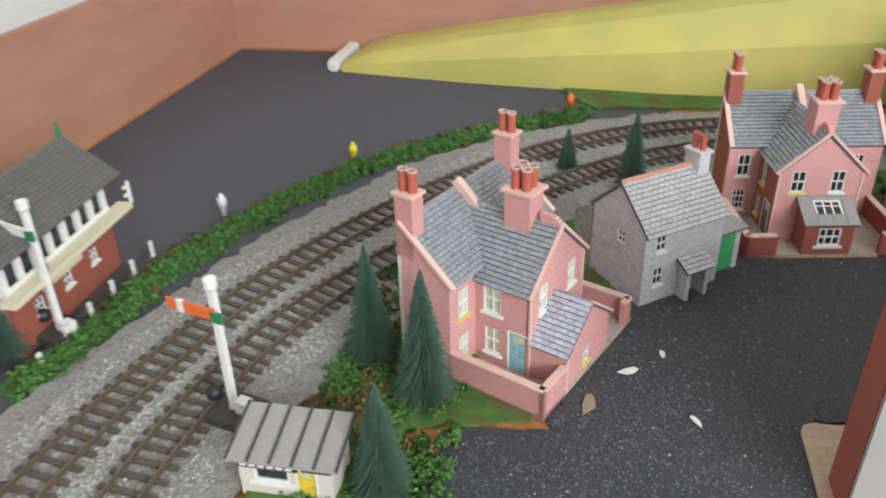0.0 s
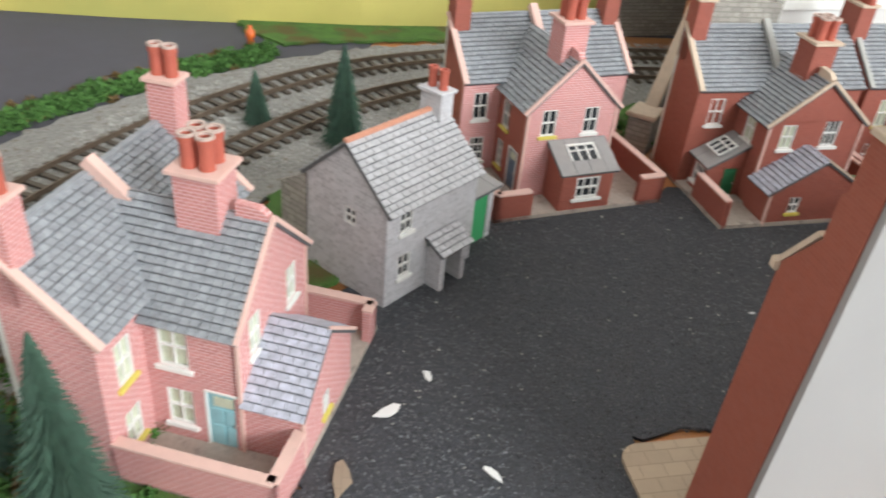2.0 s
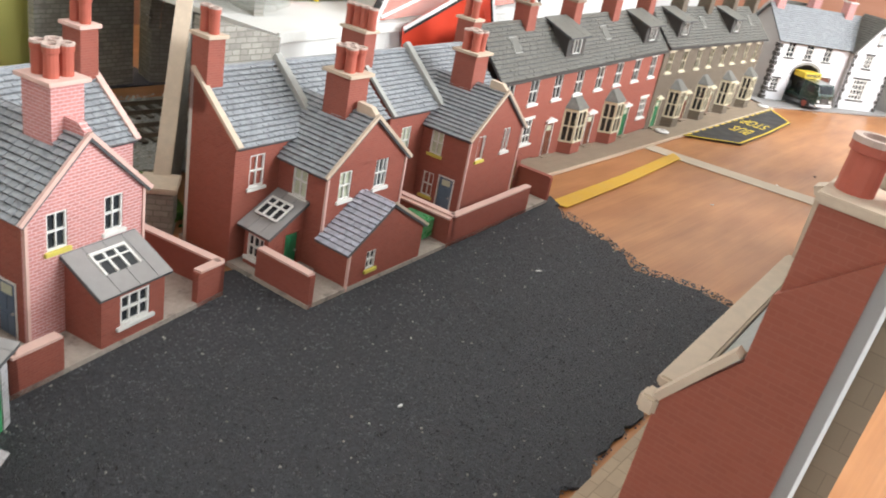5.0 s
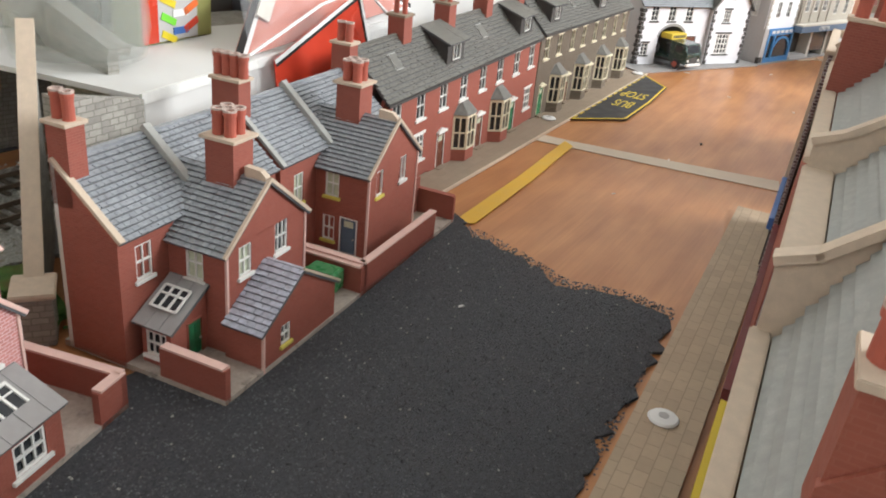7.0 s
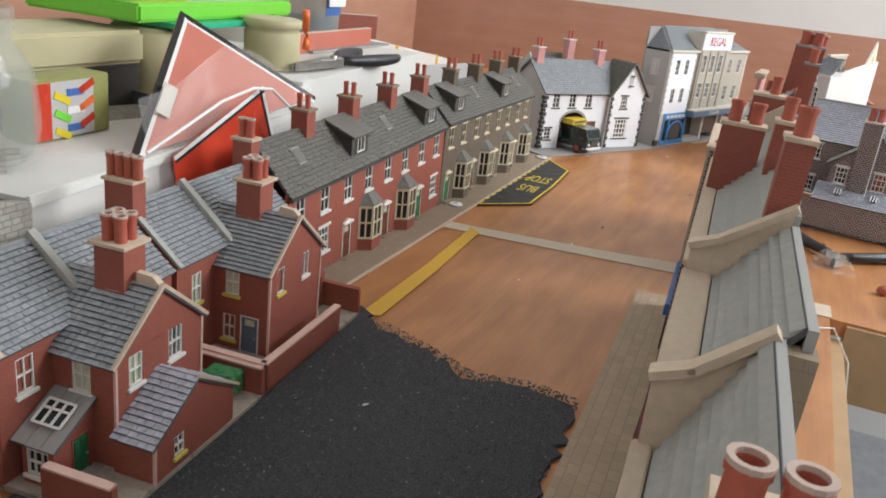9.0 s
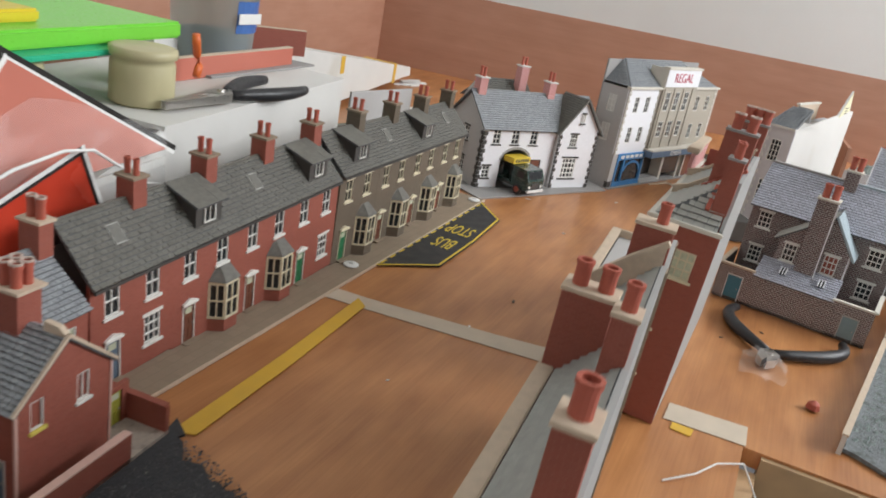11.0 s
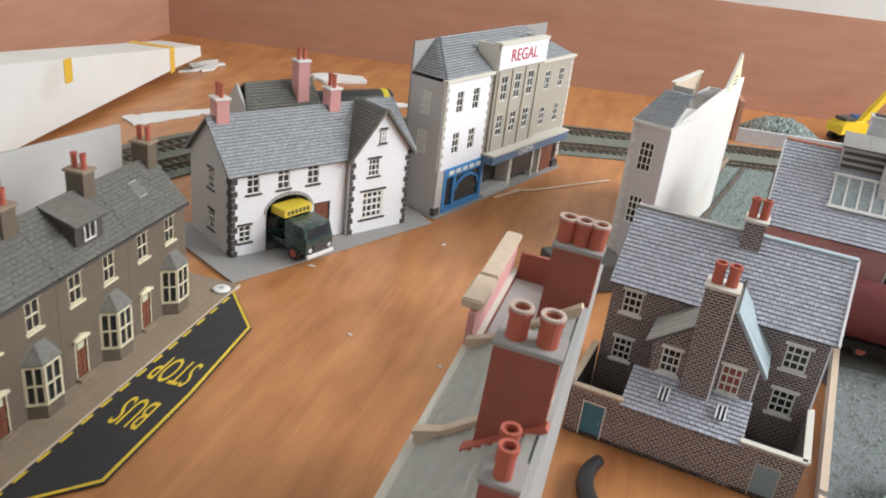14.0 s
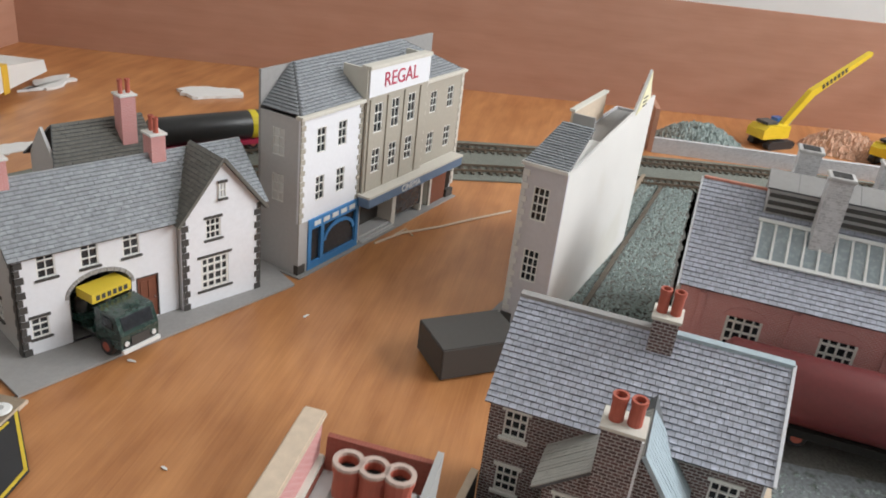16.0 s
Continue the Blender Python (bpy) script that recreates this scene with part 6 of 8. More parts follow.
slope(bh, (0.036, 0.062, 0.0635), (0.036, WV - 0.003, 0.0635), (0.083, WV - 0.003, 0.098), (0.083, 0.077, 0.098), M["tin"], tile=(0.0026, 0.06), rise=0.0007)
slope(bh, (0.1085, WV - 0.003, 0.063), (0.1085, 0.062, 0.063), (0.083, 0.077, 0.098), (0.083, WV - 0.003, 0.098), M["slate_blue"], tile=(0.0032, 0.06), rise=0.0009)
strip(bh, [(0.083, WV - 0.0032, 0.0985), (0.1085, WV - 0.0032, 0.0635)], 0.0016, 0.0022, M["slate_blue"], "bargeboard")
corner_strip(bh, 0.104, WV, 0.0, 0.066, M["white"])
chimney(bh, 0.071, WV - 0.001, 0.0, 0.1105, 0.018, 0.014, BB, [(-0.0042, 0), (0.0042, 0)], M["dimcream"], 0.0034, 0.0125, rim=False)
strip(bh, [(0.0805, WV - 0.0085, 0.036), (0.0805, WV - 0.0085, 0.1095)], 0.0012, 0.0012, M["white"], "corner_edge")
chimney(bh, 0.078, 0.097, 0.1, 0.1285, 0.013, 0.013, BB, [(-0.0035, 0), (0.0035, 0)], M["dimcream"], 0.0028, 0.0125, rim=False)
# lean-to range and the yard walls
dL, dR = (0.0105, 0.0005, 0.0135, 0.0235), (0.012, 0.0005, 0.0135, 0.0215)
wall(bh, (0.0, 0.0), (0.033, 0.0), 0.0, 0.033, BB, [(dL[0], dL[0] + dL[2], dL[1], dL[1] + dL[3])])
door(bh, (0.0, 0.0), (0.033, 0.0), *dL, M["door_blue"], M["white"], light=False)
wall(bh, (0.033, 0.0), (0.105, 0.0), 0.0, 0.031, BB)
wall(bh, (0.105, 0.0), (UL, 0.0), 0.0, 0.033, BB, [(dR[0], dR[0] + dR[2], dR[1], dR[1] + dR[3])])
door(bh, (0.105, 0.0), (UL, 0.0), *dR, mat("grey_blue_door", (0.25, 0.36, 0.4), 0.5, 0.1, bump=0.05), M["sidegrey"], light=False)
wall(bh, (0.0, 0.056), (0.0, 0.0022), 0.0, 0.033, M["dark_trim"])
wall(bh, (UL, 0.0022), (UL, 0.056), 0.0, 0.033, BB)
for a, b in (((0.0, 0.0), (0.033, 0.0)), ((0.0, 0.0), (0.0, 0.056)), ((0.105, 0.0), (UL, 0.0)), ((UL, 0.0), (UL, 0.056))):
    strip(bh, [(*a, 0.0338), (*b, 0.0338)], 0.0042, 0.0016, M["cream"] if a[0] < 0.1 else M["dimcream"], "wall_coping")
slope(bh, (0.032, -0.002, 0.031), (0.106, -0.002, 0.031), (0.106, WV - 0.0005, 0.0445), (0.032, WV - 0.0005, 0.0445), M["slate_pale"], tile=(0.004, 0.003), rise=0.0007, name="lean_to_roof")
for u_ in (0.052, 0.087):
    sk = new("roof_light")
    sk.parent, sk.empty_display_size = bh, 0.003
    sk.matrix_local = pose(u_, 0.007, 0.0375, 27, 0, 0)
    bm = bmesh.new()
    for a in (0.0, 0.0026, 0.0052):
        box(a, a + 0.0011, 0, 0.0095, 0, 0.001, bm=bm)
    part("glazing_frame", bm, M["white"], sk)
    part("pane", box(0, 0.0063, 0, 0.0095, -0.0004, 0.0003), M["pane"], sk)

# ---- the engine shed ----
shed = thing("engine_shed", 0.516, -0.377, 0.0, -97.5, "pink brick engine shed with slate roof and roof lights", "shed")
SL = 0.4
sw_ = [(0.034 + k * 0.061, 0.03, 0.024, 0.029, (3, 3)) for k in range(6)]
wall(shed, (0, 0), (SL, 0), 0.0, 0.0735, M["brick_pink"], [(o[0], o[0] + o[2], o[1], o[1] + o[3]) for o in sw_])
for o in sw_:
    window(shed, (0, 0), (SL, 0), *o[:4], M["frame"], M["frame"], None, PV, o[4])
    part("window_arch", prism([(o[0] + o[2] / 2 + 0.0145 * math.cos(a), o[1] + o[3] - 0.003 + 0.008 * math.sin(a)) for a in [math.pi * j / 8 for j in range(9)]], -0.0008, 0.0001, "y"), M["brick_pink"], shed)
for k in range(7):
    part("buttress", box(0.013 + k * 0.061, 0.0175 + k * 0.061, -0.0022, -0.0001, 0.0, 0.069), M["brick_pink"], shed)
wall(shed, (0, 0.12), (0, 0.0022), 0.0, 0.0735, M["maroon"], [(0.02, 0.05, 0, 0.055), (0.068, 0.098, 0, 0.055)], apex=(0.059, 0.128))
for s_ in (0.02, 0.068):
    part("shed_door", box(-0.0006, 0.0006, 0.12 - s_ - 0.03, 0.12 - s_, 0, 0.055), M["dimcream"], shed)
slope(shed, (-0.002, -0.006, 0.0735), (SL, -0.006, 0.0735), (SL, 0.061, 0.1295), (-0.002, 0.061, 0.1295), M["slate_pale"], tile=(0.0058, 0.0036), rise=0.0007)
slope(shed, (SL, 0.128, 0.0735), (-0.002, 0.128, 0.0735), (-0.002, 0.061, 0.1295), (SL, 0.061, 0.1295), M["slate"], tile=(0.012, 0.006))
part("ridge", box(-0.002, SL, 0.0595, 0.0625, 0.1292, 0.131, 0.0004), mat("salmon_ridge", (0.62, 0.27, 0.2), 0.7, 0.1, bump=0.1), shed)
part("verge_board", prism([(-0.006, 0.071), (-0.006, 0.0735), (0.061, 0.1297), (0.061, 0.127)], -0.0036, -0.0021, "x"), M["white"], shed)
sk = new("roof_light")
sk.parent = shed
sk.matrix_local = pose(0.042, 0.0165, 0.094, math.degrees(math.atan2(0.056, 0.067)), 0, 0)
part("pane", box(0, 0.3, 0, 0.03, 0.0, 0.0006), mat("cloudy_roof_glass", (0.33, 0.38, 0.4), 0.25, 0.15, bump=0.0), sk)
gb = bmesh.new()
box(-0.002, 0.302, -0.002, 0.0005, 0.0, 0.002, bm=gb)
box(-0.002, 0.302, 0.0295, 0.032, 0.0, 0.002, bm=gb)
for k in range(31):
    box(-0.0008 + k * 0.01, 0.0008 + k * 0.01, 0.0005, 0.0295, 0.0005, 0.0018, bm=gb)
part("glazing_frame", gb, M["plainwhite"], sk)
part("ridge_vent", box(0.042, 0.35, 0.046, 0.076, 0.118, 0.138), M["sidegrey"], shed)
for k in range(3):
    part("louvre", box(0.043, 0.35, 0.0445, 0.046, 0.1195 + k * 0.0055, 0.1222 + k * 0.0055), M["dark_trim"], shed)
slope(shed, (0.04, 0.043, 0.1375), (0.352, 0.043, 0.1375), (0.352, 0.061, 0.146), (0.04, 0.061, 0.146), M["greycard"], tile=(0.02, 0.02), rise=0.0002, name="vent_roof")
for u_, v_ in ((0.082, 0.036), (0.138, 0.036), (0.066, 0.09), (0.122, 0.09), (0.2, 0.036)):
    pb = prism([(-0.0075, -0.0075), (0.0075, -0.0075), (0.0075, 0.0075), (-0.0075, 0.0075)], 0.09 if v_ < 0.05 else 0.1, 0.155)
    st_ = part("smoke_vent", pb, M["stone"], shed)
    st_.matrix_local = pose(u_, v_, 0)
    part("vent_cap", box(u_ - 0.0088, u_ + 0.0088, v_ - 0.0088, v_ + 0.0088, 0.155, 0.1575, 0.0005), M["sidegrey"], shed)
    part("vent_bore", box(u_ - 0.006, u_ + 0.006, v_ - 0.006, v_ + 0.006, 0.1576, 0.1579), M["soot"], shed)

coach = thing("tank_wagon", 0.468, -0.385, 0.004, -97.5, "dark maroon rounded tank wagon beside the shed", "wagon")
bm = lathe([(0.0, -0.001), (0.018, 0.0), (0.0225, 0.004), (0.0225, 0.2), (0.018, 0.204)], 28)
part("tank", bm, M["maroon"], coach, smooth=True).matrix_local = pose(0.02, 0, 0.036, 0, 90, 0)
part("underframe", box(0.02, 0.224, -0.013, 0.013, 0.009, 0.0145), M["soot"], coach)
for x_ in (0.045, 0.075, 0.17, 0.2):
    for y_ in (-0.01, 0.01):
        wheel_at(coach, x_, y_, 0.0072, 0.0062, 0.003)

# dark block, shed ground, low walls
dk = thing("card_box", 0.452, -0.2205, 0.0015, -55, "plain dark charcoal card box on the deck", "box")
part("body", box(0.0, 0.062, -0.012, 0.03, 0.0, 0.024, 0.0008), M["dark_trim"], dk)
M["darkballast"] = mat("dark_yard_ballast", (0.14, 0.135, 0.12), 0.9, 0.4, scale=500, fine=1400, bump=1.0, lift=0.0012)
sheet("ground_yard", [(0.58, -0.296), (0.93, -0.372), (0.915, -0.43), (0.52, -0.375), (0.47, -0.36), (0.43, -0.42), (0.37, -0.44), (0.42, -0.96), (0.72, -0.96), (0.7, -0.5), (0.6, -0.38)], 0.0004, M["darkballast"], "dark grey yard ballast round the engine shed", "ballast", thick=0.0016, wob=0.0012, seed=31)
scatter("yard_stones", 7000, in_poly([(0.58, -0.298), (0.925, -0.373), (0.912, -0.428), (0.6, -0.382), (0.52, -0.374)]), 0.0019, M["slatestone"], "loose grey ballast stones on the yard", "ballast", 39, z=0.0022)
for a, b, h_ in (((0.545, -0.288), (0.93, -0.372), 0.006), ((0.57, -0.315), (0.905, -0.392), 0.004)):
    d_ = Vector(b) - Vector(a)
    t_ = thing("timber_edging", a[0], a[1], 0.001, math.degrees(math.atan2(d_.y, d_.x)), "weathered timber strip edging the ballast", "edging")
    part("strip", box(0, d_.length, -0.002, 0.002, 0.0, h_), M["sleeper"] if h_ < 0.005 else M["kerbcard"], t_)

# ---- tracks and yard at the far end ----
FAR1 = [(-0.1, 0.285), (0.15, 0.28), (0.35, 0.268), (0.5, 0.25), (0.64, 0.2), (0.76, 0.11), (0.85, 0.0), (0.91, -0.11), (0.948, -0.22), (0.985, -0.36), (1.02, -0.52), (1.04, -0.7)]
FAR2 = [(-0.1, 0.245), (0.15, 0.24), (0.33, 0.228), (0.47, 0.21), (0.59, 0.165), (0.7, 0.08), (0.78, -0.02), (0.838, -0.13), (0.876, -0.23), (0.912, -0.36), (0.945, -0.52), (0.96, -0.7)]
bed = offset(smooth_path(FAR1, 0.03), 0.03)
bed2 = offset(smooth_path(FAR2, 0.03), -0.03)
sheet("ground_trackbed", [tuple(p) for p in bed] + [tuple(p) for p in reversed(bed2)], 0.0003, mat("grey_green_trackbed", (0.2, 0.21, 0.18), 0.9, 0.25, scale=400, fine=1500, bump=0.8, lift=0.001), "grey ballast bed under the far tracks", "ballast", thick=0.0014)
track("railway_track", FAR1, 0.0035, "dark model railway track along the far edge")
track("railway_track", FAR2, 0.0035, "dark model railway track along the far edge")
pale = sheet("torn_edge", [(0.62, 0.3), (0.7, 0.262), (0.8, 0.18), (0.9, 0.06), (0.95, -0.03), (0.98, -0.12), (0.995, -0.12), (0.965, -0.01), (0.91, 0.085), (0.81, 0.205), (0.71, 0.285), (0.64, 0.33)], 0.0003, M["plaster"], "dried white plaster residue along the board", "plaster", kind="", thick=0.0015, wob=0.002, seed=33)
pale["kind"] = ""

pen = thing("storage_pen", 1.045, -0.385, 0.0, -84, "low grey block walls round a heap of stone", "wall")
part("front_wall", box(0.0, 0.33, 0.0, 0.006, 0, 0.02), M["stone"], pen)
part("end_wall", box(-0.006, 0.0, 0.0, 0.14, 0, 0.058), M["backboard"], pen, "brown board end of the pen")


def heap(name, cx, cy, rx, ry, h, n, size, material, label, seed):
    def f(rnd):
        a, r = rnd.uniform(0, 6.283), rnd.random() ** 0.5
        return (cx + rx * r * math.cos(a), cy + ry * r * math.sin(a), h * max(0.0, (1 - r * r)) * rnd.uniform(0.7, 1.05))
    return scatter(name, n, f, size, material, label, "stones", seed, flat=0.9)


heap("stone_heap", 1.12, -0.45, 0.055, 0.06, 0.026, 2600, 0.004, M["slatestone"], "heap of grey-green crushed stone", 41)
heap("rubble_heap", 1.2, -0.66, 0.04, 0.06, 0.026, 1500, 0.005, M["rubble"], "heap of pinkish broken rubble", 42)


def crane(x, y, deg, label):
    c = thing("mobile_crane", x, y, 0.0, deg, label, "crane")
    for s_ in (-1, 1):
        tb = prism([(-0.026, 0.003), (-0.021, 0.0), (0.021, 0.0), (0.026, 0.003), (0.026, 0.008), (0.021, 0.0115), (-0.021, 0.0115), (-0.026, 0.008)], s_ * 0.014 - 0.005, s_ * 0.014 + 0.005, "y")
        part("crawler_track", tb, M["rubber"], c)
    part("turntable", lathe([(0.012, 0.011), (0.012, 0.015)], 16), M["dark_trim"], c)
    part("house_body", prism([(-0.036, 0.015), (0.014, 0.015), (0.014, 0.032), (-0.028, 0.034), (-0.036, 0.028)], -0.015, 0.0, "y"), M["craneyellow"], c)
    part("house_body", prism([(-0.036, 0.015), (0.004, 0.015), (0.002, 0.03), (-0.028, 0.032), (-0.036, 0.026)], 0.0, 0.016, "y"), M["craneyellow"], c)
    part("engine_grille", box(-0.03, -0.008, -0.011, 0.011, 0.034, 0.038, 0.001), M["dark_trim"], c)
    part("cab", prism([(0.006, 0.015), (0.026, 0.015), (0.026, 0.027), (0.021, 0.038), (0.006, 0.038)], 0.004, 0.0165, "y"), M["bluelabel"], c, "blue glazed cab")
    part("boom", prism([(0.002, 0.026), (0.01, 0.022), (0.055, 0.072), (0.15, 0.128), (0.148, 0.133), (0.046, 0.079)], -0.0055, 0.0025, "y"), M["craneyellow"], c)
    for k in range(7):
        part("lettering_bar", box(0.0, 0.0042, -0.0062, -0.0055, 0, 0.006), M["dark_trim"], c).matrix_local = pose(0.066 + k * 0.0062, 0, 0.0815 + k * 0.0037, 0, -31, 0)
    part("ram", tube([(0.018, -0.0015, 0.024), (0.05, -0.0015, 0.07)], 0.0022), M["steel"], c)
    return c


crane(1.17, -0.555, -52, "yellow tracked model crane with raised boom")
crane(1.17, -0.715, -40, "yellow tracked model crane with raised boom")

# gravel mat with kerb walls, and the small green off-road car
sheet("ground_gravel", [(0.045, -0.372), (0.255, -0.409), (0.3, -0.42), (0.43, -0.44), (0.43, -0.9), (0.02, -0.9), (0.02, -0.42)], 0.0006, mat("grey_gravel_mat", (0.24, 0.26, 0.27), 0.9, 0.4, scale=420, fine=1300, bump=1.0, lift=0.0012, second=(0.06, 0.08, 0.05), mix=0.3), "grey gravel mat with dark green moss patches", "gravel", thick=0.003, wob=0.0006, seed=35)
scatter("gravel_stones", 6000, in_poly([(0.05, -0.376), (0.25, -0.412), (0.42, -0.44), (0.42, -0.6), (0.05, -0.6)]), 0.0016, M["slatestone"], "loose grey gravel stones", "gravel", 36, z=0.0036)
for a, b in (((0.04, -0.37), (0.25, -0.4065)), ((0.255, -0.4075), (0.44, -0.439))):
    d_ = Vector(b) - Vector(a)
    kw = thing("boundary_wall", a[0], a[1], 0.0, math.degrees(math.atan2(d_.y, d_.x)), "thin white and grey card boundary strip", "wall", "boundary strips")
    part("strip", box(0, d_.length, -0.0016, 0.0016, 0.0, 0.014), M["whitecard"], kw)
    part("strip_cap", box(0, d_.length, -0.0022, 0.0022, 0.0141, 0.0155), M["cream"], kw)


def car(x, y, deg, paint, roof_mat, label, s=1.0):
    c = thing("car", x, y, 0.004, deg, label, "car")
    part("body", prism([(-0.027 * s, 0.005 * s), (0.027 * s, 0.005 * s), (0.028 * s, 0.009 * s), (0.027 * s, 0.0145 * s), (0.008 * s, 0.0165 * s), (-0.027 * s, 0.0165 * s)], -0.011 * s, 0.011 * s, "y"), paint, c)
    part("cabin", prism([(-0.026 * s, 0.0166 * s), (0.007 * s, 0.0166 * s), (0.003 * s, 0.0245 * s), (-0.025 * s, 0.0245 * s)], -0.0102 * s, 0.0102 * s, "y"), M["pane"], c)
    part("roof", box(-0.0265 * s, 0.0045 * s, -0.011 * s, 0.011 * s, 0.0245 * s, 0.0262 * s, 0.0006), roof_mat, c, "off-white roof panel")
    for x_ in (-0.0255, -0.012, 0.004):
        part("door_pillar", box(x_ * s - 0.001, x_ * s + 0.001, -0.0106 * s, 0.0106 * s, 0.0165 * s, 0.0246 * s), paint, c)
    for x_ in (-0.017, 0.0175):
        for y_ in (-0.0098, 0.0098):
            wheel_at(c, x_ * s, y_ * s, 0.0048 * s, 0.0048 * s, 0.003 * s)
    for y_ in (-0.0075, 0.0075):
        part("headlight", box(0.0272 * s, 0.0284 * s, y_ * s - 0.0014, y_ * s + 0.0014, 0.0098 * s, 0.0124 * s, 0.0004), M["plainwhite"], c)
    return c


car(0.265, -0.455, 150, M["cargreen"], M["dimcream"], "pale mint green model off-road car on gravel")
car(-0.3335, -0.0285, 98, M["cardgreen"], M["cardgreen"], "small dark green model car in the back yard", 0.5)

# ---- the low-relief shops seen from behind ----
sr = thing("shop_row", -0.5245, -0.2735, 0.0005, 3.8, "red brick low-relief shops with white card backs", "shops")
sr.matrix_world = sr.matrix_world @ Matrix.Rotation(radians(1.6), 4, "X")
BR, SD, VB = M["brick_red"], 0.0325, 0.011
part("end_wall", prism([(VB, 0), (SD, 0), (SD, 0.106), (SD - 0.0005, 0.109), (0.0225, 0.122), (0.0225, 0.134), (VB, 0.145)], 0.0, 0.0022, "x"), M["brick_plain"], sr)
strip(sr, [(0.0011, SD, 0.1095), (0.0011, 0.0238, 0.1225)], 0.003, 0.0014, M["cream"], "end_coping")
part("kneeler", box(-0.001, 0.0034, SD - 0.0005, SD + 0.0028, 0.1055, 0.109, 0.0006), M["cream"], sr)
# each unit: start, end, eave, ridge, width of the cream gutter board, depth
units = [(0.0, 0.086, 0.109, 0.145, 0.003, 0.0325), (0.086, 0.175, 0.1245, 0.148, 0.0075, 0.0315), (0.175, 0.371, 0.1265, 0.151, 0.004, 0.032), (0.371, 0.465, 0.131, 0.136, 0.003, 0.0355)]
for k, (a, b, e_, h_, gw_, SD) in enumerate(units):
    VB = 0.011 if k == 0 else 0.005
    a1 = a + 0.0024 if k == 0 else a
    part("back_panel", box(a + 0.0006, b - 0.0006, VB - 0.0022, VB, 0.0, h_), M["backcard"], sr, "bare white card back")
    part("back_joint", box(b - 0.0035, b + 0.0035, 0.0018 if k == 0 else VB - 0.003, VB + 0.0002 if k == 0 else VB - 0.0023, 0.0, h_ - 0.002), M["kerbcard"], sr)
    part("front_wall", box(a1, b, SD - 0.0022, SD, 0.0, e_), BR if k % 2 == 0 else M["brick_brown"], sr)
    part("gutter_board", box(a1 + 0.001, b, SD - gw_, SD + 0.002, e_, e_ + 0.0022, 0.0005), M["cream"], sr)
    shop_f = new("shop_front")
    shop_f.parent, shop_f.empty_display_size = sr, 0.004
    part("fascia", box(a + 0.004, b - 0.004, SD + 0.0001, SD + 0.003, 0.03, 0.037), (M["bluelabel"], M["signyellow"], M["maroon"], M["bluelabel"])[k], shop_f)
    part("display_pane", box(a + 0.008, b - 0.022, SD + 0.0001, SD + 0.0008, 0.006, 0.029), PV, shop_f)
    part("shop_door", box(b - 0.018, b - 0.008, SD + 0.0001, SD + 0.001, 0.001, 0.028), M["door_blue"], shop_f)
    if k == 3:
        part("flat_roof", box(a, b - 0.002, VB, SD - 0.003, e_ - 0.004, e_ - 0.002), M["sidegrey"], sr)
        part("end_parapet", box(b - 0.002, b + 0.0006, VB - 0.0022, SD + 0.002, 0.0, e_ + 0.002, 0.0005), M["cream"], sr)
        continue
    f_ = SD - gw_ - 0.0015
    slope(sr, (b - 0.002, f_, e_ + 0.001), (a1 + 0.002, f_, e_ + 0.001), (a1 + 0.002, VB + 0.0002, h_), (b - 0.002, VB + 0.0002, h_), M["slab_grey"], tile=(0.5, 0.0034), rise=0.0013)
    hd = (0.1455, 0.153, 0.1605)[k] - 0.0012
    fd = (0.1285, 0.1345, 0.136)[k]
    kv, kz = (SD - 0.007, fd + 0.003) if k < 2 else (SD - 0.0145, 0.15)
    part("divider", prism([(VB, 0.09), (SD, 0.09), (SD + 0.001, fd), (kv, kz), (VB, hd)], b - 0.0014, b + 0.0014, "x"), M["cream"], sr)
    strip(sr, [(b, SD + 0.001, fd + 0.0006), (b, kv, kz + 0.0009), (b, VB, hd + 0.0012)], 0.0055 if k < 2 else 0.004, 0.0022, M["cream"], "divider_coping")
for u_, v_, z1, w_, d_, pots, rr in ((0.0073, 0.0155, 0.149, 0.0125, 0.013, [(0.0, -0.0036), (0.0, 0.0036)], 0.0028), (0.187, 0.0085, 0.172, 0.011, 0.009, [(0.0, 0)], 0.0029), (0.2975, 0.0235, 0.158, 0.012, 0.0185, [(0.0, -0.0046), (0.0, 0.0046)], 0.0029), (0.268, 0.0085, 0.166, 0.01, 0.008, [(0.0, 0)], 0.0026), (0.381, 0.0125, 0.164, 0.011, 0.0165, [(0.0, -0.002)], 0.0026)):
    chimney(sr, u_, v_, 0.1, z1, w_, d_, BR if u_ > 0.1 else M["brick_plain"], pots, M["cream"], rr, 0.0072 if u_ < 0.1 else 0.0092, rim=u_ < 0.1, flare=0.0007)

pv2 = thing("shop_pavement", -0.533, -0.2335, 0.0, 2.9, "buff card paving with a rounded corner before the shops", "pavement")
pv2["kind"] = "structure"
pts = [(0.0, 0.0)] + [(0.008 - 0.008 * math.cos(a * math.pi / 12), 0.02 + 0.008 * math.sin(a * math.pi / 12)) for a in range(7)] + [(0.49, 0.028), (0.49, 0.0)]
part("slabs", prism(pts, 0.0021, 0.0036), M["paving"], pv2)
part("slab_bed", prism([(x * 1.0 + 0.0005, y * 0.97) for x, y in pts], 0.0006, 0.002), M["cream"], pv2)
part("slab_end", box(0.0, 0.06, -0.03, -0.0002, 0.0021, 0.0036), M["paving"], pv2)

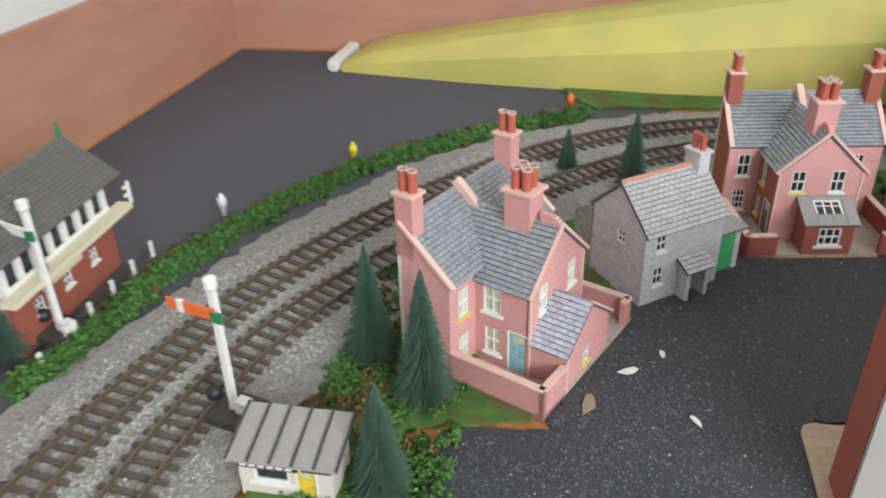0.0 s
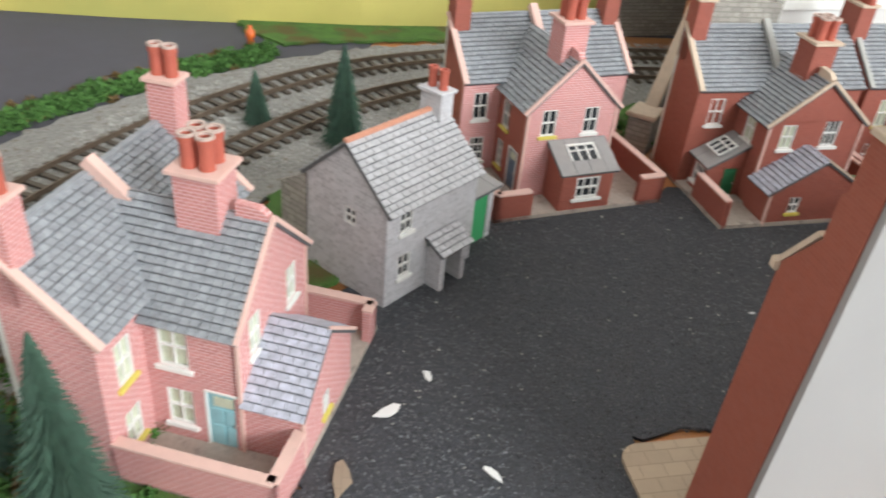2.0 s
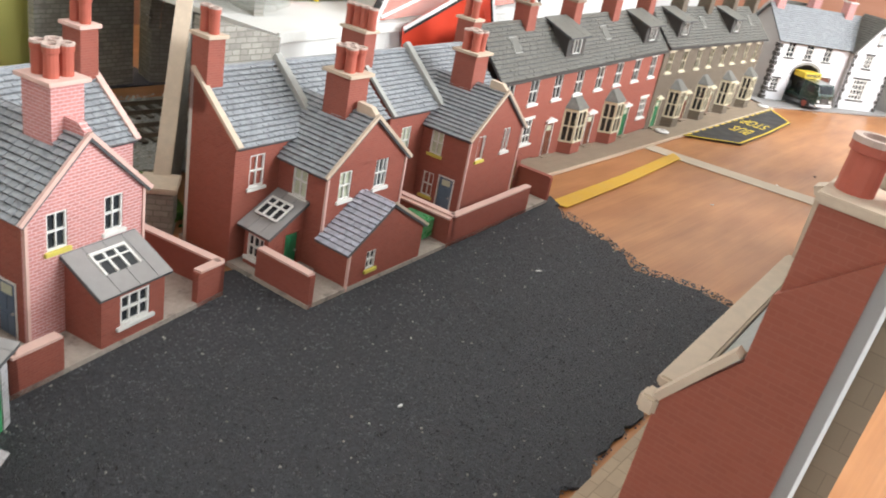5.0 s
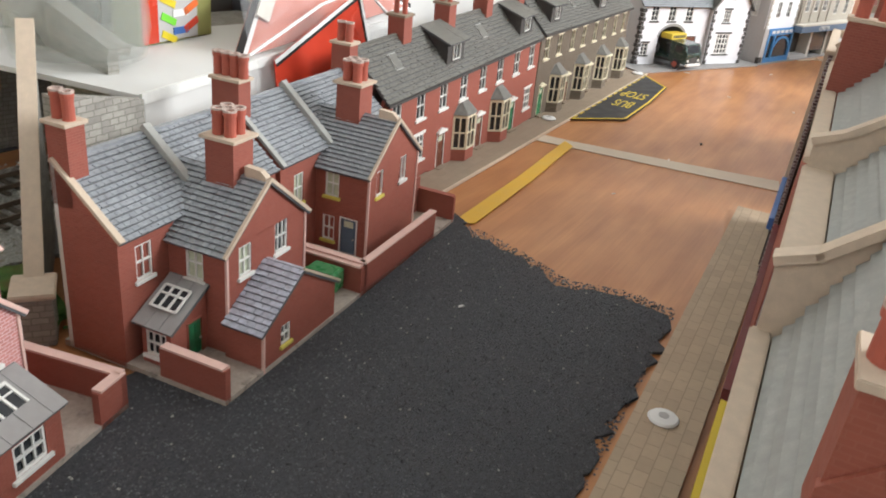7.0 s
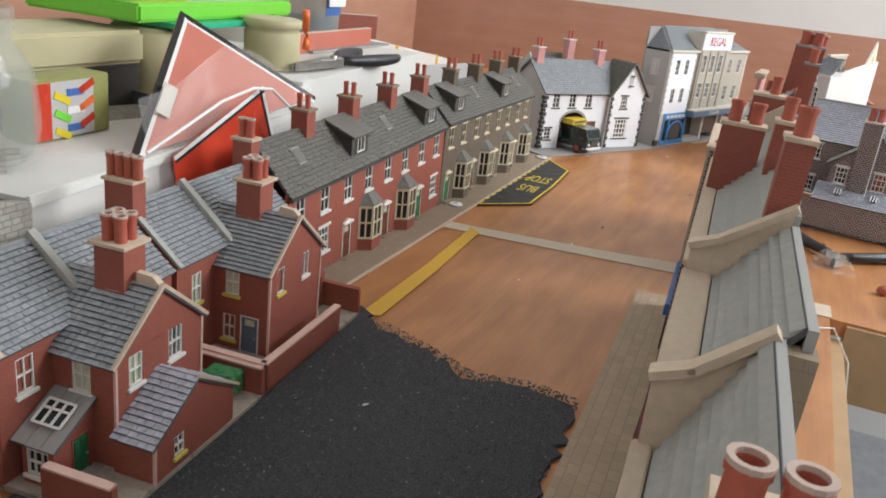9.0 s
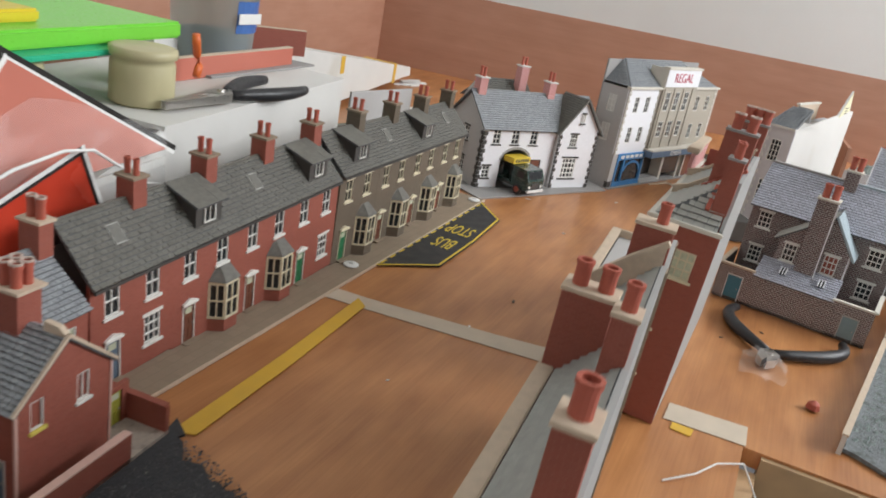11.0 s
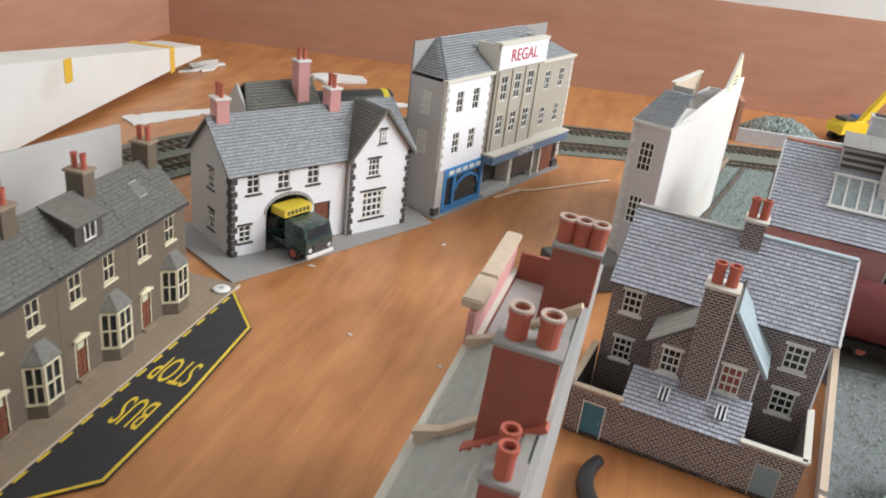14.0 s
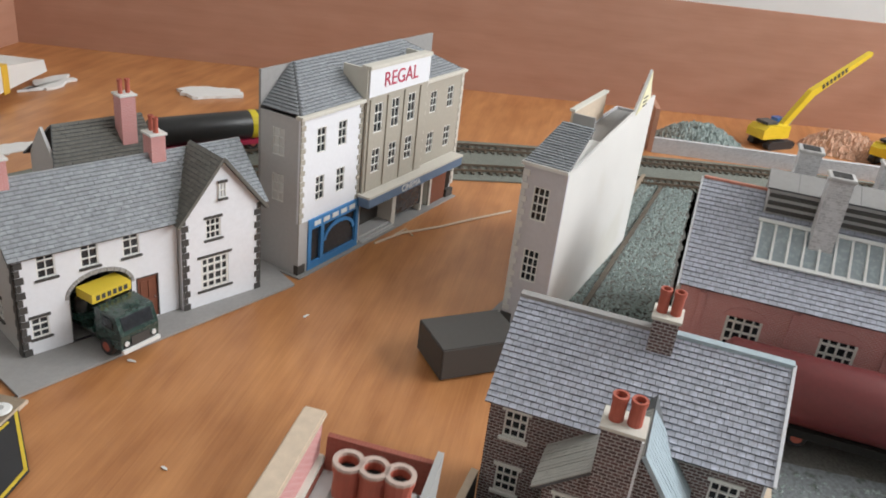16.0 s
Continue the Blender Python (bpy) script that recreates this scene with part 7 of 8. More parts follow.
cr = thing("shop_row", -0.0115, -0.2615, 0.0, -0.6, "tall red brick corner shops with slate roof and big stacks", "shops")
cr.matrix_world = pose(-0.0115, -0.2565, 0.0005, 0, 0, -0.6) @ Matrix.Rotation(radians(2.6), 4, "X")
CD, CL, CH, CR = 0.041, 0.21, 0.13, 0.16
ew = [(0.018, 0.098, 0.014, 0.018, (2, 2)), (0.006, 0.062, 0.014, 0.022, (2, 2)), (0.006, 0.03, 0.014, 0.02, (2, 2))]
wall(cr, (0, CD), (0, 0.0), 0.0, CH, BR, [(o[0], o[0] + o[2], o[1], o[1] + o[3]) for o in ew])
for o in ew:
    window(cr, (0, CD), (0, 0.0), *o[:4], M["frame_cream"], M["frame_cream"], None, PP, o[4])
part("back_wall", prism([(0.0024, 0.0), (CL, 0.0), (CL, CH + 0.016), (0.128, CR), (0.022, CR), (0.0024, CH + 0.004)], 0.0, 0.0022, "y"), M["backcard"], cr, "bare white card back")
part("front_wall", box(0.0024, CL, CD - 0.0022, CD, 0.0, CH), BR, cr)
part("cornice", box(-0.002, CL, CD - 0.002, CD + 0.003, CH, CH + 0.0025, 0.0005), M["dimcream"], cr)
part("cornice_end", box(-0.0025, 0.0015, -0.001, CD + 0.0032, CH + 0.0001, CH + 0.0027, 0.0005), M["dimcream"], cr)
slope(cr, (0.064, CD - 0.001, CH + 0.002), (0.001, CD - 0.001, CH + 0.002), (0.024, 0.0026, CR), (0.064, 0.0026, CR), M["tin"], tile=(0.5, 0.0036), rise=0.0012)
slope(cr, (0.001, CD - 0.001, CH + 0.002), (0.001, 0.003, CH + 0.002), (0.024, 0.0026, CR), (0.024, 0.004, CR), M["tin"], tile=(0.0062, 0.0042), rise=0.0011)
slope(cr, (0.127, CD - 0.001, CH + 0.002), (0.066, CD - 0.001, CH + 0.002), (0.066, 0.0026, CR), (0.127, 0.0026, CR), M["tin"], tile=(0.5, 0.0033), rise=0.0012)
for u_ in (0.065, 0.128):
    part("divider", prism([(0.0024, 0.09), (CD, 0.09), (CD + 0.001, CH + 0.006), (CD - 0.008, CH + 0.009), (0.0024, CR + 0.003)], u_ - 0.0012, u_ + 0.0012, "x"), M["cream"], cr)
    strip(cr, [(u_, CD + 0.001, CH + 0.0068), (u_, CD - 0.008, CH + 0.0102), (u_, 0.0024, CR + 0.0042)], 0.0036, 0.0016, M["cream"], "divider_coping")
part("flat_roof", box(0.1295, CL - 0.002, 0.0024, CD - 0.0024, CH - 0.004, CH - 0.002), M["sidegrey"], cr)
part("parapet", box(0.1295, CL, CD + 0.0001, CD + 0.003, CH - 0.012, CH + 0.018, 0.0008), M["brick_pink"], cr)
part("parapet_coping", box(0.16, CL, CD - 0.001, CD + 0.007, CH + 0.0181, CH + 0.0205, 0.0006), M["cream"], cr)
part("pediment_block", box(0.131, 0.155, CD - 0.002, CD + 0.007, CH + 0.0181, CH + 0.0225, 0.0008), M["cream"], cr)
part("far_end", box(CL - 0.0022, CL, 0.0024, CD - 0.0024, 0.0, CH + 0.012), BR, cr)
for u_, v_, z1, w_, d_, pots, bl in ((0.013, 0.0065, 0.174, 0.01, 0.0095, [(-0.002, 0), (0.0045, 0.001)], 0), (0.06, 0.0115, 0.183, 0.011, 0.0195, [(0, -0.0046), (0, 0.0046)], 1), (0.146, 0.0095, 0.179, 0.011, 0.0185, [(0, -0.0062), (0, 0), (0, 0.0062)], 1)):
    chimney(cr, u_, v_, 0.118, z1, w_, d_, BR, pots, M["greycard"], 0.0033 if bl else 0.0024, 0.0092, rim=bool(bl), flare=0.0006)
strip(cr, [(0.0535, 0.001, 0.1618), (0.0535, 0.0235, 0.1455)], 0.004, 0.0018, M["pot"], "red_flashing")
strip(cr, [(0.0075, 0.013, 0.1425), (0.022, 0.0125, 0.1545)], 0.0026, 0.0016, M["pot"], "red_flashing")

# ---- tapes, road piece, pins, scraps on the deck ----


def flat(name, poly, z, material, label, category, thick=0.0004):
    return solid(name, prism(poly, z, z + thick), material, Matrix(), label, category)


flat("masking_tape", [(0.013, 0.004), (0.016, -0.0305), (0.032, -0.128), (0.046, -0.195), (0.021, -0.2), (0.012, -0.14), (-0.002, -0.036), (-0.006, 0.0)], 0.0003, M["masking"], "cream masking tape stuck across the deck", "tape")
flat("masking_tape", [(0.002, -0.262), (0.026, -0.262), (0.031, -0.3135), (0.005, -0.3145)], 0.0003, M["masking"], "cream masking tape stuck over the deck's edge", "tape")
flat("yellow_tape", [(-0.204, -0.0375), (-0.1, -0.0335), (0.01, -0.0255), (0.001, -0.0365), (-0.1, -0.0445), (-0.199, -0.0495)], 0.0009, M["yellowtape"], "strip of yellow tape along the street", "tape")
flat("tape_scrap", [(-0.008, -0.268), (0.001, -0.268), (0.001, -0.282), (-0.009, -0.281)], 0.0004, M["yellowtape"], "small scrap of yellow tape", "tape")
road = thing("road_marking_card", 0.0, 0.0, 0.0, 0, "black card bus stop road piece with yellow lettering", "road card")
RP = [(0.068, 0.0045), (0.117, -0.0445), (0.2, -0.0425), (0.285, -0.036), (0.338, 0.0115), (0.25, 0.0105), (0.15, 0.0075)]
part("card", prism(RP, 0.001, 0.0022), M["signblack"], road)
strip(road, [(0.07, 0.002, 0.00235), (0.118, -0.0428, 0.00235), (0.2, -0.0409, 0.00235), (0.2845, -0.0344, 0.00235), (0.3345, 0.0105, 0.00235)], 0.0019, 0.0003, M["signyellow"], "edge_line")
for k in range(14):
    x_ = 0.082 + k * 0.0172
    part("dash", box(x_, x_ + 0.0095, -0.0058 + (x_ - 0.08) * 0.018, -0.0043 + (x_ - 0.08) * 0.018, 0.0022, 0.0026), M["signyellow"], road)
letters("BUS", 0.026, M["signyellow"], road, pose(0.1735, -0.0232, 0.0023, 0, 0, 2) @ Matrix.Rotation(radians(90), 4, "Z") @ Matrix.Diagonal((0.44, 1.5, 1, 1)), "bus_letters", 0.0001)
letters("STOP", 0.026, M["signyellow"], road, pose(0.2191, -0.0200, 0.0023, 0, 0, 2) @ Matrix.Rotation(radians(90), 4, "Z") @ Matrix.Diagonal((0.42, 1.5, 1, 1)), "stop_letters", 0.0001)


def pin(x, y, z):
    p_ = thing("drawing_pin", x, y, z, 0, "flat white drawing pin head", "pin", "drawing pins")
    part("pin_head", lathe([(0.0062, 0.0), (0.0066, 0.0006), (0.0058, 0.0014), (0.003, 0.0018), (0.0005, 0.0019)], 22), M["plainwhite"], p_)
    part("pin_mark", lathe([(0.0022, 0.0019), (0.0022, 0.0021)], 14), M["sidegrey"], p_)


for x_, y_, z_ in ((0.0565, 0.0095, 0.003), (0.322, 0.0095, 0.003), (-0.33, -0.2075, 0.0037)):
    pin(x_, y_, z_)
sr_ = random.Random(77)
for k, (x_, y_, s_, m_) in enumerate(((-0.614, -0.183, 0.008, "plainwhite"), (-0.581, -0.2145, 0.006, "plainwhite"), (-0.597, -0.165, 0.005, "plainwhite"), (-0.445, -0.1315, 0.002, "plainwhite"), (-0.2995, -0.0945, 0.0025, "plainwhite"), (-0.632, -0.213, 0.011, "kerbcard"), (0.405, -0.012, 0.006, "plainwhite"), (0.395, -0.03, 0.005, "plainwhite"), (0.49, -0.115, 0.004, "plainwhite"), (0.31, -0.1, 0.003, "plainwhite"), (0.1, -0.12, 0.004, "dark_trim"), (0.03, -0.11, 0.003, "plainwhite"), (-0.08, -0.1, 0.002, "plainwhite"), (0.2, -0.29, 0.004, "dark_trim"), (0.21, -0.31, 0.003, "dark_trim"), (0.3, -0.17, 0.003, "plainwhite"), (0.17, -0.28, 0.003, "dark_trim"))):
    n_ = 7
    poly = [(s_ * (1.0 if j % 2 else 0.75) * math.cos(j * 6.283 / n_) * sr_.uniform(0.7, 1.0), 0.35 * s_ * math.sin(j * 6.283 / n_) * sr_.uniform(0.6, 1.0)) for j in range(n_)]
    solid("paper_scrap", prism(poly, 0.0, 0.0005), M[m_], pose(x_, y_, 0.0025 if x_ < -0.25 else 0.0004, 0, 0, sr_.uniform(0, 180)), "torn scrap of paper or card", "scrap", "scraps")
tw = thing("string", 0.0, 0.0, 0.0, 0, "frayed pale string lying before the cinema", "string")
part("strand", tube([(0.63, -0.128, 0.001), (0.66, -0.145, 0.0015), (0.69, -0.175, 0.001), (0.72, -0.2, 0.001), (0.76, -0.235, 0.001)], 0.0012), M["cream"], tw)
part("loose_end", tube([(0.655, -0.14, 0.0012), (0.668, -0.147, 0.003), (0.66, -0.156, 0.001)], 0.0008), M["cream"], tw)

# ---- pliers on the deck, in a scrap of film ----


def pliers(x, y, z, deg, label, spread=38, s=1.0, nose=0.0):
    p_ = thing("pliers", x, y, z, deg, label, "pliers")
    for sg in (-1, 1):
        pts, rad = [], []
        for k in range(11):
            f = k / 10
            base_ = Vector((0.012 + 0.085 * f, sg * (0.004 + 0.042 * math.sin(f * math.pi * 0.62) * spread / 38), 0.006))
            pts.append(tuple(base_ * s)), rad.append((0.0042 + 0.0018 * math.sin(f * math.pi)) * s)
        part("grip", tube(pts, rad, 12), M["rubber"], p_, "black rubber grip", smooth=True)
        part("jaw", prism([(0.014 * s, -sg * 0.002 * s), (0.004 * s, sg * 0.009 * s), (-0.01 * s, sg * 0.0085 * s), (-0.02 * s, sg * 0.002 * s), (-0.012 * s, sg * 0.0005 * s)], 0.002 * s, 0.0095 * s), M["steel"], p_)
    if nose:
        for sg in (-1, 1):
            part("long_jaw", prism([(-0.006 * s, sg * 0.0008 * s), (-0.006 * s, sg * 0.008 * s), (-0.012 * s, sg * 0.0085 * s), (-nose, sg * 0.0022 * s), (-nose, sg * 0.0006 * s)], 0.0026 * s, 0.0088 * s), M["steel"], p_)
    part("rivet", lathe([(0.0035 * s, 0.0095 * s), (0.003 * s, 0.0115 * s)], 14), M["steel"], p_)
    return p_


pliers(0.149, -0.3175, 0.0005, -8, "cutting pliers with black rubber grips lying open", 46, 0.88)
bm = bmesh.new()
gr = [[bm.verts.new((0.112 + 0.009 * i + hr.gauss(0, 0.001), -0.333 + 0.0085 * j + hr.gauss(0, 0.001), 0.0012 + (0.0115 if 1 < i < 4 and 0 < j < 4 else 0.0) + abs(hr.gauss(0, 0.002)))) for j in range(5)] for i in range(6)]
for i in range(5):
    for j in range(4):
        bm.faces.new((gr[i][j], gr[i + 1][j], gr[i + 1][j + 1], gr[i][j + 1]))
film_ = solid("plastic_film", bm, M["film"], Matrix(), "crumpled clear plastic film over the pliers", "film")
solid("plastic_lump", lathe([(0.001, 0), (0.005, 0.002), (0.004, 0.006), (0.001, 0.008)], 9), M["pot"], pose(0.092, -0.353, 0.0), "small salmon pink plastic lump", "scrap")
wr = thing("thin_wire", 0, 0, 0, 0, "thin white wire loop at the deck's edge", "wire")
part("strand", tube([(-0.07, -0.274, 0.001), (-0.055, -0.29, 0.004), (-0.035, -0.3, 0.004), (-0.02, -0.315, 0.002), (-0.022, -0.33, -0.02), (-0.03, -0.335, -0.05)], 0.0006), M["plainwhite"], wr)

# ---- signals, hut and signal box by the line ----


def signal(x, y, arm_mat, label, h=0.086, ladder=False, deg=-12):
    s_ = thing("semaphore_signal", x, y, 0.002, deg, label, "signal", "semaphore signals")
    part("base", box(-0.014, 0.012, -0.012, 0.012, 0.0, 0.005, 0.0008), M["dark_trim"], s_)
    part("post", prism([(-0.0016, -0.0016), (0.0016, -0.0016), (0.0016, 0.0016), (-0.0016, 0.0016)], 0.005, h), M["plainwhite"], s_)
    part("finial", lathe([(0.0018, h), (0.0032, h + 0.0015), (0.0032, h + 0.006), (0.001, h + 0.007)], 10), M["plainwhite"], s_)
    part("arm", box(-0.025, 0.003, -0.0042, -0.0032, h - 0.014, h - 0.008), arm_mat, s_)
    part("arm_band", box(-0.0185, -0.015, -0.0046, -0.0028, h - 0.0142, h - 0.0078), M["plainwhite"], s_)
    part("spectacle", box(0.0005, 0.0065, -0.0044, -0.003, h - 0.015, h - 0.0095), M["door_green"], s_)
    part("counterweight", lathe([(0.0008, -0.0042), (0.004, -0.002), (0.004, 0.002), (0.0008, 0.0042)], 12, at=(-0.009, -0.002, 0.013)), M["rubber"], s_, smooth=True)
    part("bracket", box(0.003, 0.01, -0.003, 0.003, 0.005, 0.012), M["plainwhite"], s_)
    if ladder:
        lb = bmesh.new()
        for o_ in (-0.008, -0.0035):
            box(o_ - 0.0004, o_ + 0.0004, 0.0045, 0.0053, 0.005, h - 0.012, bm=lb)
        for k in range(13):
            box(-0.008, -0.0035, 0.0046, 0.0052, 0.008 + k * 0.0052, 0.0088 + k * 0.0052, bm=lb)
        part("ladder", lb, M["dark_trim"], s_)
    return s_


signal(-0.8, -0.257, M["orange"], "white semaphore signal post with an orange-red arm", 0.074)
signal(-0.926, -0.217, M["plainwhite"], "white semaphore signal post with ladder and white arm", 0.08, True)

hut = thing("coal_office", -0.7745, -0.302, 0.0015, 3, "cream coal merchant's hut with grey ribbed roof", "hut")
hw = [(0.0065, 0.009, 0.0165, 0.008, (0, 0))]
wall(hut, (0, 0), (0.042, 0), 0.0, 0.0215, M["dimcream"], [(0.0065, 0.023, 0.009, 0.017), (0.0265, 0.0345, 0.0005, 0.018)])
window(hut, (0, 0), (0.042, 0), 0.0065, 0.009, 0.0165, 0.008, M["frame"], M["frame"], None, PV, (0, 0))
door(hut, (0, 0), (0.042, 0), 0.0265, 0.0005, 0.008, 0.0175, M["signyellow"], M["frame"])
wall(hut, (0, 0.022), (0, 0.0022), 0.0, 0.0215, M["dimcream"], top=(0.027, 0.022))
wall(hut, (0.042, 0.0022), (0.042, 0.022), 0.0, 0.0215, M["dimcream"], top=(0.022, 0.027))
wall(hut, (0.042, 0.0242), (0, 0.0242), 0.0, 0.0265, M["dimcream"])
part("roof_sheet", prism([(-0.004, 0.0225), (0.026, 0.0285), (0.026, 0.0298), (-0.004, 0.0238)], -0.004, 0.046, "x"), M["greycard"], hut)
for k in range(6):
    part("roof_rib", prism([(-0.004, 0.0238), (0.026, 0.0298), (0.026, 0.0308), (-0.004, 0.0248)], -0.0036 + k * 0.0098, -0.0026 + k * 0.0098, "x"), M["dark_trim"], hut)
part("sign_board", box(0.0, 0.027, -0.0012, -0.0002, 0.0175, 0.0218), M["soot"], hut)
for k in range(6):
    part("sign_bar", box(0.0015 + k * 0.0041, 0.0044 + k * 0.0041, -0.0016, -0.0011, 0.0186, 0.0208), M["plainwhite"], hut)
part("notice_board", box(0.029, 0.042, -0.0012, -0.0002, 0.0185, 0.0218), M["soot"], hut)

sb = thing("signal_box", -0.9345, -0.238, 0.0015, 93, "brick and timber signal box with white balcony and grey roof", "signal box")
# local u runs along the line, v away from it
BL, BD = 0.1, 0.052
bwz = [(0.018 + k * 0.027, 0.016, 0.0075, 0.009, (1, 1)) for k in range(3)]
wall(sb, (0, 0), (BL, 0), 0.0, 0.036, M["brick_red"], [(o[0], o[0] + o[2], o[1], o[1] + o[3]) for o in bwz])
for o in bwz:
    window(sb, (0, 0), (BL, 0), *o[:4], M["frame"], M["frame"], None, PV, o[4])
wall(sb, (0, BD), (0, 0.0022), 0.0, 0.036, M["brick_pink"])
wall(sb, (BL, 0.0022), (BL, BD), 0.0, 0.036, M["brick_red"])
wall(sb, (BL, BD + 0.0022), (0, BD + 0.0022), 0.0, 0.066, M["brick_red"])
part("balcony", box(-0.006, BL + 0.012, -0.01, 0.0, 0.036, 0.0395), M["frame_cream"], sb)
part("name_board", box(0.026, 0.064, -0.0016, -0.0004, 0.026, 0.0355), M["frame_cream"], sb, "cream name board, lettering unreadable")
part("cabin_glass", box(0.002, BL - 0.002, 0.002, 0.0032, 0.04, 0.0605), PV, sb)
for k in range(8):
    u_ = 0.0 + k * (BL - 0.004) / 7
    part("window_post", box(u_, u_ + 0.004, -0.0006, 0.002, 0.0396, 0.0605), M["frame"], sb)
part("cabin_sill", box(0.0, BL, -0.0012, 0.0, 0.0396, 0.0425), M["frame"], sb)
wall(sb, (0, BD), (0, 0.0022), 0.036, 0.0655, M["frame"], [(0.014, 0.036, 0.042, 0.058)], apex=(0.025, 0.0815))
window(sb, (0, BD), (0, 0.0022), 0.014, 0.042, 0.022, 0.016, M["door_green"], None, None, PV, (2, 1))
wall(sb, (BL, 0.0022), (BL, BD), 0.036, 0.0655, M["frame"], apex=(0.025, 0.0815))
slope(sb, (-0.012, -0.008, 0.0605), (BL + 0.01, -0.008, 0.0605), (BL + 0.01, 0.026, 0.084), (-0.012, 0.026, 0.084), M["slate_brown"], tile=(0.004, 0.0028))
slope(sb, (BL + 0.01, 0.062, 0.0575), (-0.012, 0.062, 0.0575), (-0.012, 0.026, 0.084), (BL + 0.01, 0.026, 0.084), M["slate_brown"], tile=(0.006, 0.004))
part("roof_finial", lathe([(0.0015, 0.084), (0.002, 0.087), (0.0006, 0.0935)], 8, at=(BL + 0.008, 0.026, 0)), M["door_green"], sb)
part("balcony_rail", box(BL + 0.006, BL + 0.0125, -0.0105, -0.0095, 0.0455, 0.0475), M["frame"], sb)
part("balcony_rail", box(BL + 0.006, BL + 0.0125, -0.0105, -0.0095, 0.051, 0.053), M["frame"], sb)
part("balcony_post", box(BL + 0.0105, BL + 0.0125, -0.0108, -0.0092, 0.0396, 0.0545), M["frame"], sb)
for k in range(6):
    part("fence_post", box(-0.01 + k * 0.024, -0.0075 + k * 0.024, -0.0175, -0.0155, 0.0, 0.0115), M["frame"], sb)
for z_ in (0.004, 0.008):
    part("fence_rail", box(-0.01, 0.114, -0.0163, -0.0156, z_, z_ + 0.0008), M["dark_trim"], sb)
for k in range(3):
    part("stair_rail", box(-0.0185, -0.0005, 0.004 + k * 0.012, 0.005 + k * 0.012, 0.03 + k * 0.002, 0.0325 + k * 0.002), M["frame"], sb)


def figurine(x, y, h, top, bottom, label):
    o_ = solid("figurine", lathe([(h * 0.13, 0), (h * 0.14, h * 0.45), (h * 0.19, h * 0.5), (h * 0.18, h * 0.8), (h * 0.07, h * 0.84), (h * 0.11, h * 0.92), (h * 0.03, h)], 10), top, pose(x, y, 0.0008), label, "figurine", smooth=True)
    return o_


figurine(-0.905, -0.062, 0.018, M["figure"], None, "tiny plain white moulded peg standing on felt")
figurine(-0.843, 0.045, 0.018, M["yellowplastic"], None, "tiny plain yellow moulded peg standing on felt")
figurine(-0.683, 0.192, 0.018, M["orange"], None, "tiny plain orange moulded peg standing on grass")

# ---- yellow hillside, tunnel and the boxed-in line behind the houses ----
hill = bmesh.new()
prof = [(-0.934, 0.266, 0.012), (-0.905, 0.262, 0.022), (-0.79, 0.252, 0.046), (-0.6, 0.246, 0.079), (-0.42, 0.258, 0.104), (-0.33, 0.272, 0.118)]
prev = None
for x_, y_, z_ in prof:
    ring = [hill.verts.new((x_, y_, 0.001)), hill.verts.new((x_, y_ + 0.002, z_ * 0.55)), hill.verts.new((x_ + 0.004, y_ + 0.012 + z_ * 0.18, z_ * 0.93)), hill.verts.new((x_ + 0.006, y_ + 0.03 + z_ * 0.3, z_)), hill.verts.new((x_ + 0.01, y_ + 0.075, z_)), hill.verts.new((x_ + 0.01, y_ + 0.075, 0.001))]
    if prev:
        for k in range(6):
            hill.faces.new((prev[k], prev[(k + 1) % 6], ring[(k + 1) % 6], ring[k]))
    else:
        first = ring
    prev = ring
hill.faces.new(first), hill.faces.new(prev)
solid("hillside", hill, M["hill"], Matrix(), "yellow-green painted plaster hillside tapering to a point", "hillside", smooth=False)
tip = box(-0.948, -0.936, 0.262, 0.335, 0.001, 0.0135, 0.002)
solid("plaster_tip", tip, M["plaster"], Matrix(), "bare white plaster end of the hillside", "plaster")

tun = thing("tunnel_portal", -0.352, 0.06, 0.0, 78, "grey stone tunnel portal with a wide dark arch", "tunnel")
# local u runs along the portal's face, which looks at the curve
TW, TH, a0_, a1_ = 0.225, 0.118, 0.094, 0.2
am, ar_ = (a0_ + a1_) / 2, (a1_ - a0_) / 2
face_l = [(0.04, 0.0), (a0_, 0.0), (a0_, 0.04)] + [(am - ar_ * math.cos(a * math.pi / 20), 0.04 + ar_ * 0.98 * math.sin(a * math.pi / 20)) for a in range(1, 11)] + [(am, TH), (0.04, TH - 0.02)]
face_r = [(TW, 0.0), (a1_, 0.0), (a1_, 0.04)] + [(am + ar_ * math.cos(a * math.pi / 20), 0.04 + ar_ * 0.98 * math.sin(a * math.pi / 20)) for a in range(1, 10)] + [(am, 0.04 + ar_ * 0.98), (am, TH), (TW, TH)]
part("face_stone", prism(face_l, -0.006, 0.0, "y"), M["stone_dark"], tun)
part("face_stone", prism(face_r, -0.006, 0.0, "y"), M["stone_dark"], tun)
for k in range(19):
    c0, c1 = math.pi * k / 19 + 0.012, math.pi * (k + 1) / 19 - 0.012
    f_ = lambda r, c: (am - ar_ * r * math.cos(c), 0.04 + ar_ * r * 0.98 * math.sin(c))
    part("voussoir", prism([f_(1.0, c0), f_(1.0, c1), f_(1.17, c1), f_(1.17, c0)], 0.0001, 0.0022, "y"), M["stone_dark"], tun)
lin = bmesh.new()
prev = None
